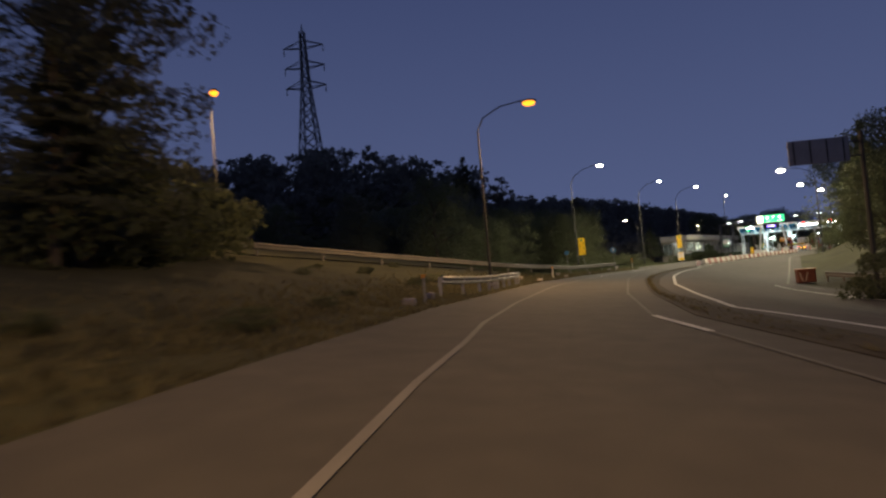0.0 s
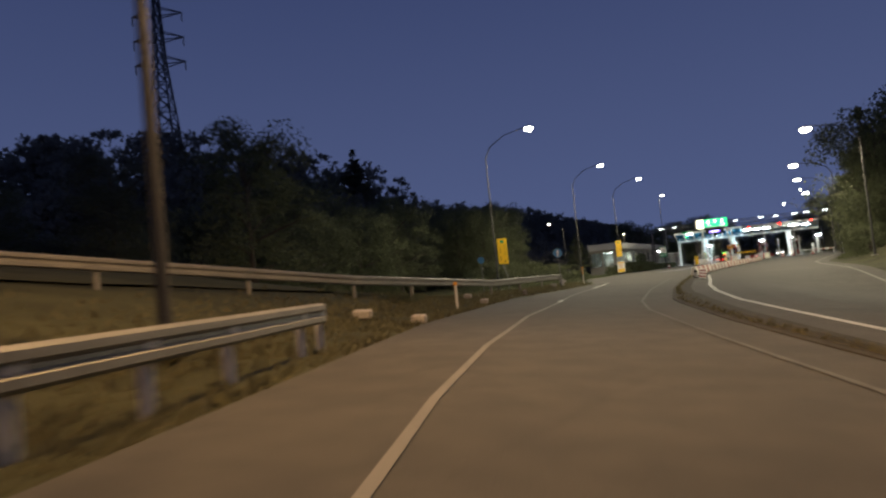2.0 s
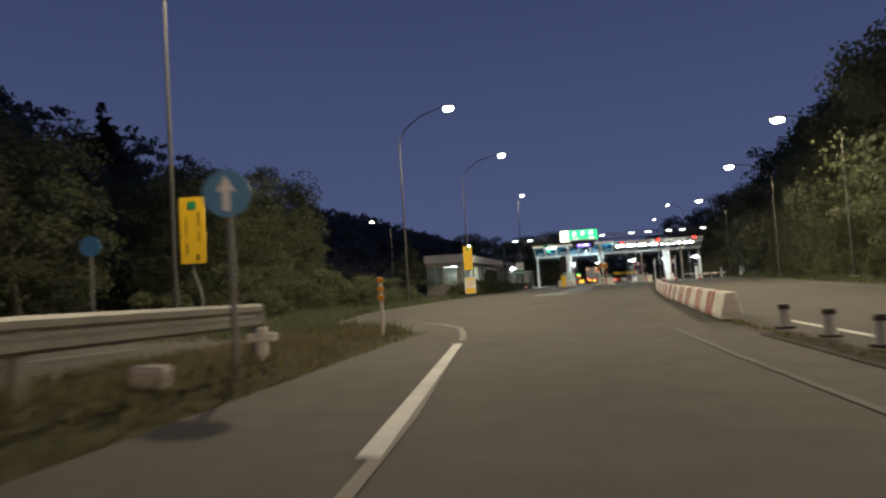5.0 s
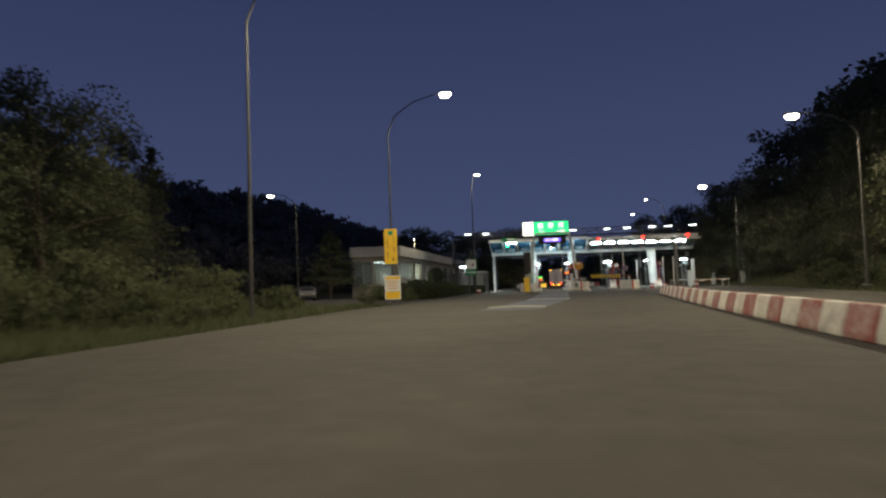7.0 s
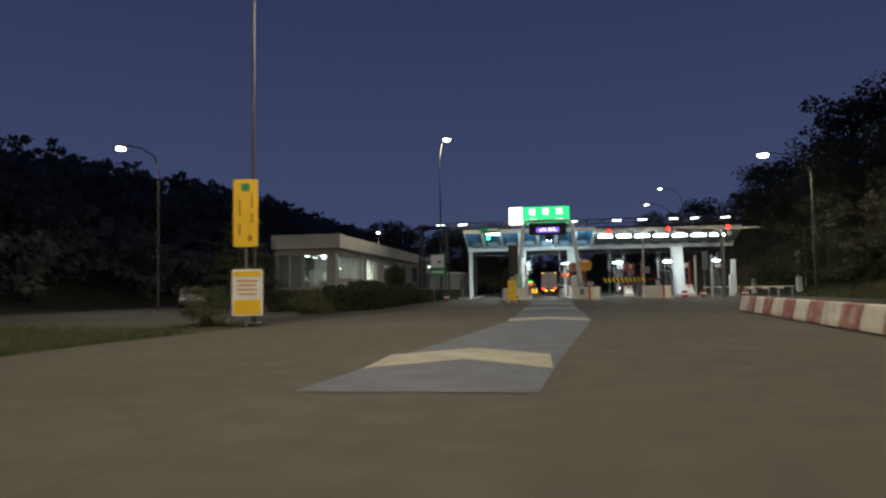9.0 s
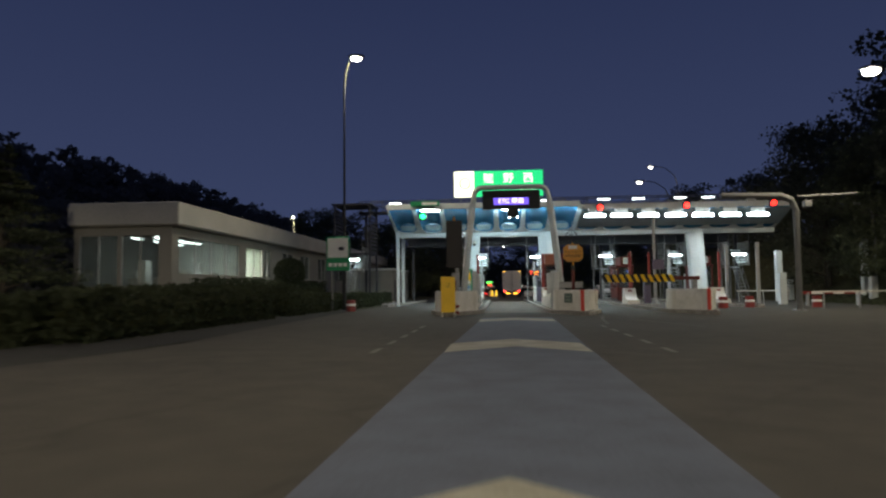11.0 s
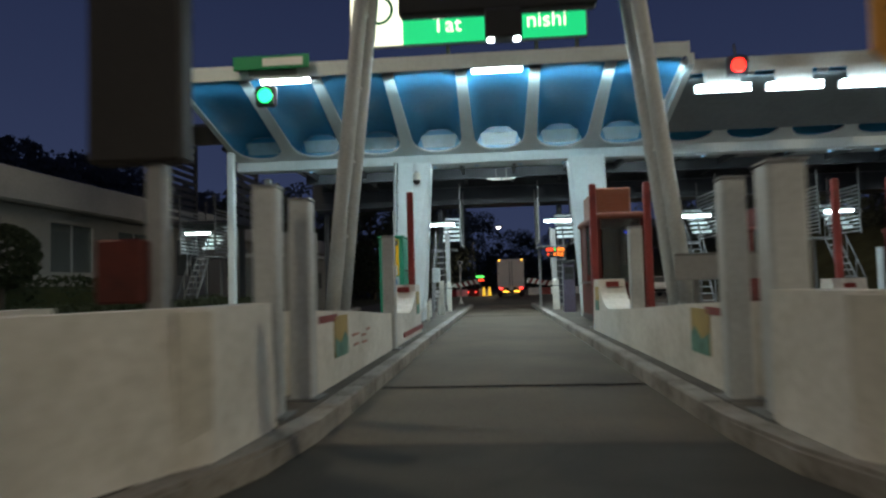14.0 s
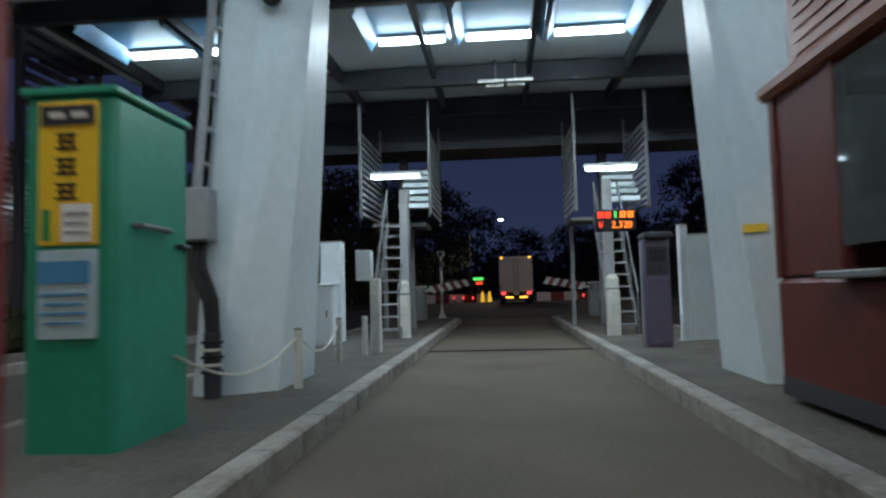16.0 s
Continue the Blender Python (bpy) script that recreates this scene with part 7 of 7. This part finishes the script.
def cabinet(x, y, w, h):
    t = thing("filing_cabinet", pose(x, y, 0.5), "white steel filing cabinet in the office", "cabinet", "office cabinets")
    part("body", B((0, 0, h / 2), (0.45, w, h), 0, 0.01), WHITE_PAINT, t)
    for k in (-1, 1):
        part("door", B((0.232, k * w / 4, h / 2), (0.012, w / 2 - 0.03, h - 0.1)), WHITE_PAINT, t)


for x, y, w, h in ((-19.3, -5.4, 1.2, 2.0), (-19.3, -3.6, 0.9, 1.95), (-19.4, 0.3, 1.6, 1.9), (-21.2, -4.6, 0.7, 2.5), (-21.6, -0.6, 0.8, 2.3), (-21, 1.9, 0.7, 2.6), (-19.5, 4.6, 0.8, 2.3)):
    cabinet(x, y, w, h)
for x, y in ((-20, -4.5), (-20.2, -1.5), (-20.2, 1.0), (-20, 5.6), (-22.3, -3)):
    desk(x, y)
aw = thing("annex_wall", pose(-14.5, 34, 0), "low pale annex wall behind the lane", "wall")
part("wall", B((0, 0, 1.6), (7, 0.3, 3.2), 0, 0.02), STUCCO, aw)
part("coping", B((0, 0, 3.25), (7.2, 0.45, 0.12), 0, 0.02), ROOF_WHITE, aw)
ax = thing("annex_building", pose(-12.6, 24, 0), "small flat roofed pale annex beside the lane", "building")
part("wall", B((0, 0, 1.5), (3.6, 6.0, 3.0), 0, 0.02), STUCCO, ax)
part("roof", B((0, 0, 3.08), (4.0, 6.4, 0.2), 0, 0.03), ROOF_WHITE, ax)
part("door", B((1.82, -1.0, 1.05), (0.06, 0.9, 2.0)), DARK_STEEL, ax)
part("window", B((1.82, 1.2, 1.7), (0.05, 1.2, 0.9)), GLASS, ax)


# ---------- vehicles ----------
def wheel(name, parent, x, y, r, w=0.24):
    p = part(name, C((x - w / 2, y, r), (x + w / 2, y, r), r, seg=20), RUBBER, parent)
    part("rim", C((x - w / 2 - 0.006, y, r), (x + w / 2 + 0.006, y, r), r * 0.6, seg=14), STEEL, p)


def truck(m):
    t = thing("box_truck", m, "white box truck with lit red tail lamps and amber markers", "truck")
    part("cargo_box", B((0, 3.6, 2.18), (2.44, 7.2, 2.6), 0, 0.05), TRUCK_WHITE, t)
    d1 = part("rear_door", B((-0.6, -0.02, 2.18), (1.17, 0.05, 2.48), 0, 0.01), TRUCK_WHITE, t)
    d2 = part("rear_door", B((0.6, -0.02, 2.18), (1.17, 0.05, 2.48), 0, 0.01), TRUCK_WHITE, t)
    for d, sx in ((d1, -0.12), (d2, 0.12)):
        part("lock_rod", C((sx, -0.06, 1.0), (sx, -0.06, 3.3), 0.02, seg=6), STEEL, d)
        for z in (1.3, 2.2, 3.0):
            part("hinge", B((sx * 9.4, -0.05, z), (0.12, 0.03, 0.06)), STEEL, d)
    part("chassis", B((0, 4.2, 0.72), (0.9, 8.4, 0.3)), DARK_STEEL, t)
    part("bumper", B((0, 0.05, 0.55), (2.3, 0.12, 0.22), 0, 0.02), DARK_STEEL, t)
    part("cab", B((0, 8.5, 1.75), (2.3, 1.9, 2.3), 0, 0.15), TRUCK_WHITE, t)
    for sx in (-1, 1):
        part("tail_lamp", B((sx * 0.92, -0.03, 0.8), (0.3, 0.05, 0.16), 0, 0.02), G_TAIL, t)
        # Reflectors give no light themselves; their shine is added as glow.
        part("reflector", B((sx * 0.5, -0.03, 0.52), (0.56, 0.04, 0.1)), G_TURN, t)
        part("marker_lamp", B((sx * 1.02, -0.05, 3.4), (0.16, 0.05, 0.09)), G_TURN, t)
        part("mirror", B((sx * 1.35, 9.0, 2.2), (0.18, 0.1, 0.4), 0, 0.03), BLACK, t)
        for y in (1.4, 2.5, 8.2):
            wheel("wheel", t, sx * 1.0, y, 0.48)
        part("mud_flap", B((sx * 1.0, 0.75, 0.4), (0.5, 0.02, 0.5)), RUBBER, t)
    part("plate", B((0, -0.03, 0.78), (0.4, 0.02, 0.2)), WHITE_PAINT, t)


truck(pose(0.95, 48.5, 0, 0, 0, 0))


def car(m, material, label, lamps=None):
    t = thing("car", m, label, "car", "cars")
    bm = bmesh.new()
    prof = [(-2.1, 0.3), (-2.15, 0.75), (-1.95, 0.9), (-1.35, 1.0), (-0.75, 1.42), (0.75, 1.45), (1.5, 1.05), (2.1, 0.92), (2.15, 0.4), (2.0, 0.28)]
    aprism(bm, prof, -0.82, 0.82, "x")
    bmesh.ops.bevel(bm, geom=bm.edges[:], offset=0.06, segments=2, affect="EDGES")
    part("body", bm, material, t)
    for sx in (-1, 1):
        part("side_window", aprism(bmesh.new(), [(-1.15, 1.02), (-0.68, 1.34), (0.65, 1.36), (1.2, 1.06)], sx * 0.815, sx * 0.83, "x"), BLACK, t)
        part("headlamp", B((sx * 0.6, -2.1, 0.7), (0.34, 0.08, 0.14), 0, 0.02), lamps or POST_WHITE, t)
        part("tail_lamp", B((sx * 0.62, 2.1, 0.8), (0.3, 0.08, 0.14), 0, 0.02), RED_PAINT, t)
        for y in (-1.3, 1.3):
            wheel("wheel", t, sx * 0.74, y, 0.31, 0.2)
    part("windscreen", aprism(bmesh.new(), [(-1.37, 1.03), (-0.8, 1.42), (-0.78, 1.39), (-1.33, 1.0)], -0.66, 0.66, "x"), BLACK, t)
    part("rear_window", aprism(bmesh.new(), [(0.8, 1.45), (1.44, 1.11), (1.42, 1.07), (0.78, 1.42)], -0.66, 0.66, "x"), BLACK, t)
    part("bumper", B((0, -2.12, 0.45), (1.5, 0.1, 0.2), 0, 0.03), BLACK, t)
    return t


car(pose(-25.9, -17.6, 0.012, 0, 0, 24), mat("silver car paint", (0.16, 0.16, 0.165), 0.35, metal=0.2, var=0.1, bump=0), "silver parked passenger car near the hedge")
G_HEAD = glow("white headlamp", (1.0, 0.95, 0.85), 14)
car(pose(11.4, 38.0, 0), mat("white car paint", (0.6, 0.6, 0.6), 0.3, var=0.1, bump=0), "pale passenger car with lit headlamps at a toll lane", G_HEAD)

# ---------- beyond the gate ----------
def plastic_barrier(m, material, label):
    t = thing("barrier_block", m, label, "barrier", "far barrier blocks")
    bm = bmesh.new()
    aprism(bm, [(-0.2, 0.0), (-0.2, 0.15), (-0.1, 0.75), (0.1, 0.75), (0.2, 0.15), (0.2, 0.0)], -0.6, 0.6, "x")
    bm2 = part("body", bm, material, t)
    return t


f1 = plastic_barrier(pose(-6.5, 58, 0), WHITE_PAINT, "white barrier block in a far row beyond the gate")
f2 = plastic_barrier(pose(-5.3, 58.2, 0), RED_PAINT, "red barrier block in a far row beyond the gate")
for k in range(2, 5):
    copy_thing(f1 if k % 2 == 0 else f2, pose(-6.5 + 1.2 * k, 58 + 0.2 * k, 0))
for k in range(6):
    copy_thing(f1 if k % 2 == 0 else f2, pose(3.6 + 1.2 * k, 60 + 0.3 * k, 0))
lg = thing("led_sign", pose(-2.2, 60.5, 0), "small green and red led sign beyond the gate", "led board")
cabx = part("cabinet", B((0, 0, 1.9), (1.2, 0.2, 0.85), 0, 0.02), BLACK, lg)
part("led_row", B((0, -0.11, 2.1), (0.9, 0.01, 0.22)), G_GREEN_LED, cabx)
part("led_row", B((0.1, -0.11, 1.72), (0.6, 0.01, 0.2)), G_RED_LED, cabx)
part("post", C((0, 0.05, 0), (0, 0.05, 1.5), 0.06), STEEL, lg)
# The cones are given a weak yellow glow.
G_CONE = glow("glowing yellow cone", (1.0, 0.62, 0.06), 1.1)
for x, y in ((-1.75, 57), (-1.15, 57.2)):
    q = thing("marker_cone", pose(x, y, 0), "glowing yellow marker cone beyond the gate", "cone", "far cones")
    part("cone", C((0, 0, 0.05), (0, 0, 0.95), 0.2, 0.08, 12), G_CONE, q)
    part("foot", B((0, 0, 0.03), (0.45, 0.45, 0.06)), RUBBER, q)
for x in (-4.2, -3.4, -2.6, 6.0, 6.8):
    q = thing("warning_lamp", pose(x, 57.4, 0), "low red warning lamp on a short stand", "warning lamp", "warning lamps")
    part("lens", C((0, 0, 0.38), (0, 0, 0.5), 0.07, seg=10), G_TAIL, q)
    part("stand", C((0, 0, 0), (0, 0, 0.38), 0.03), DARK_STEEL, q)

# dark lattice tower beside the annex
tw = thing("louvred_tower", pose(-13.0, 15.4, 0), "dark louvred steel service tower beside the toll lanes", "tower")
for sx in (-1.5, 1.5):
    for sy in (-1.6, 1.6):
        part("post", B((sx, sy, 4.15), (0.16, 0.16, 8.3)), DARK_STEEL, tw)
for k in range(12):
    part("louvre", B((-1.5, 0, 4.4 + 0.32 * k), (0.05, 3.1, 0.2)), DARK_STEEL, tw)
    part("louvre", B((1.5, 0, 4.4 + 0.32 * k), (0.05, 3.1, 0.2)), DARK_STEEL, tw)
part("roof", B((0, 0, 8.36), (3.4, 3.6, 0.14)), DARK_STEEL, tw)
part("deck", B((0, 0, 4.2), (3.2, 3.4, 0.12)), DARK_STEEL, tw)
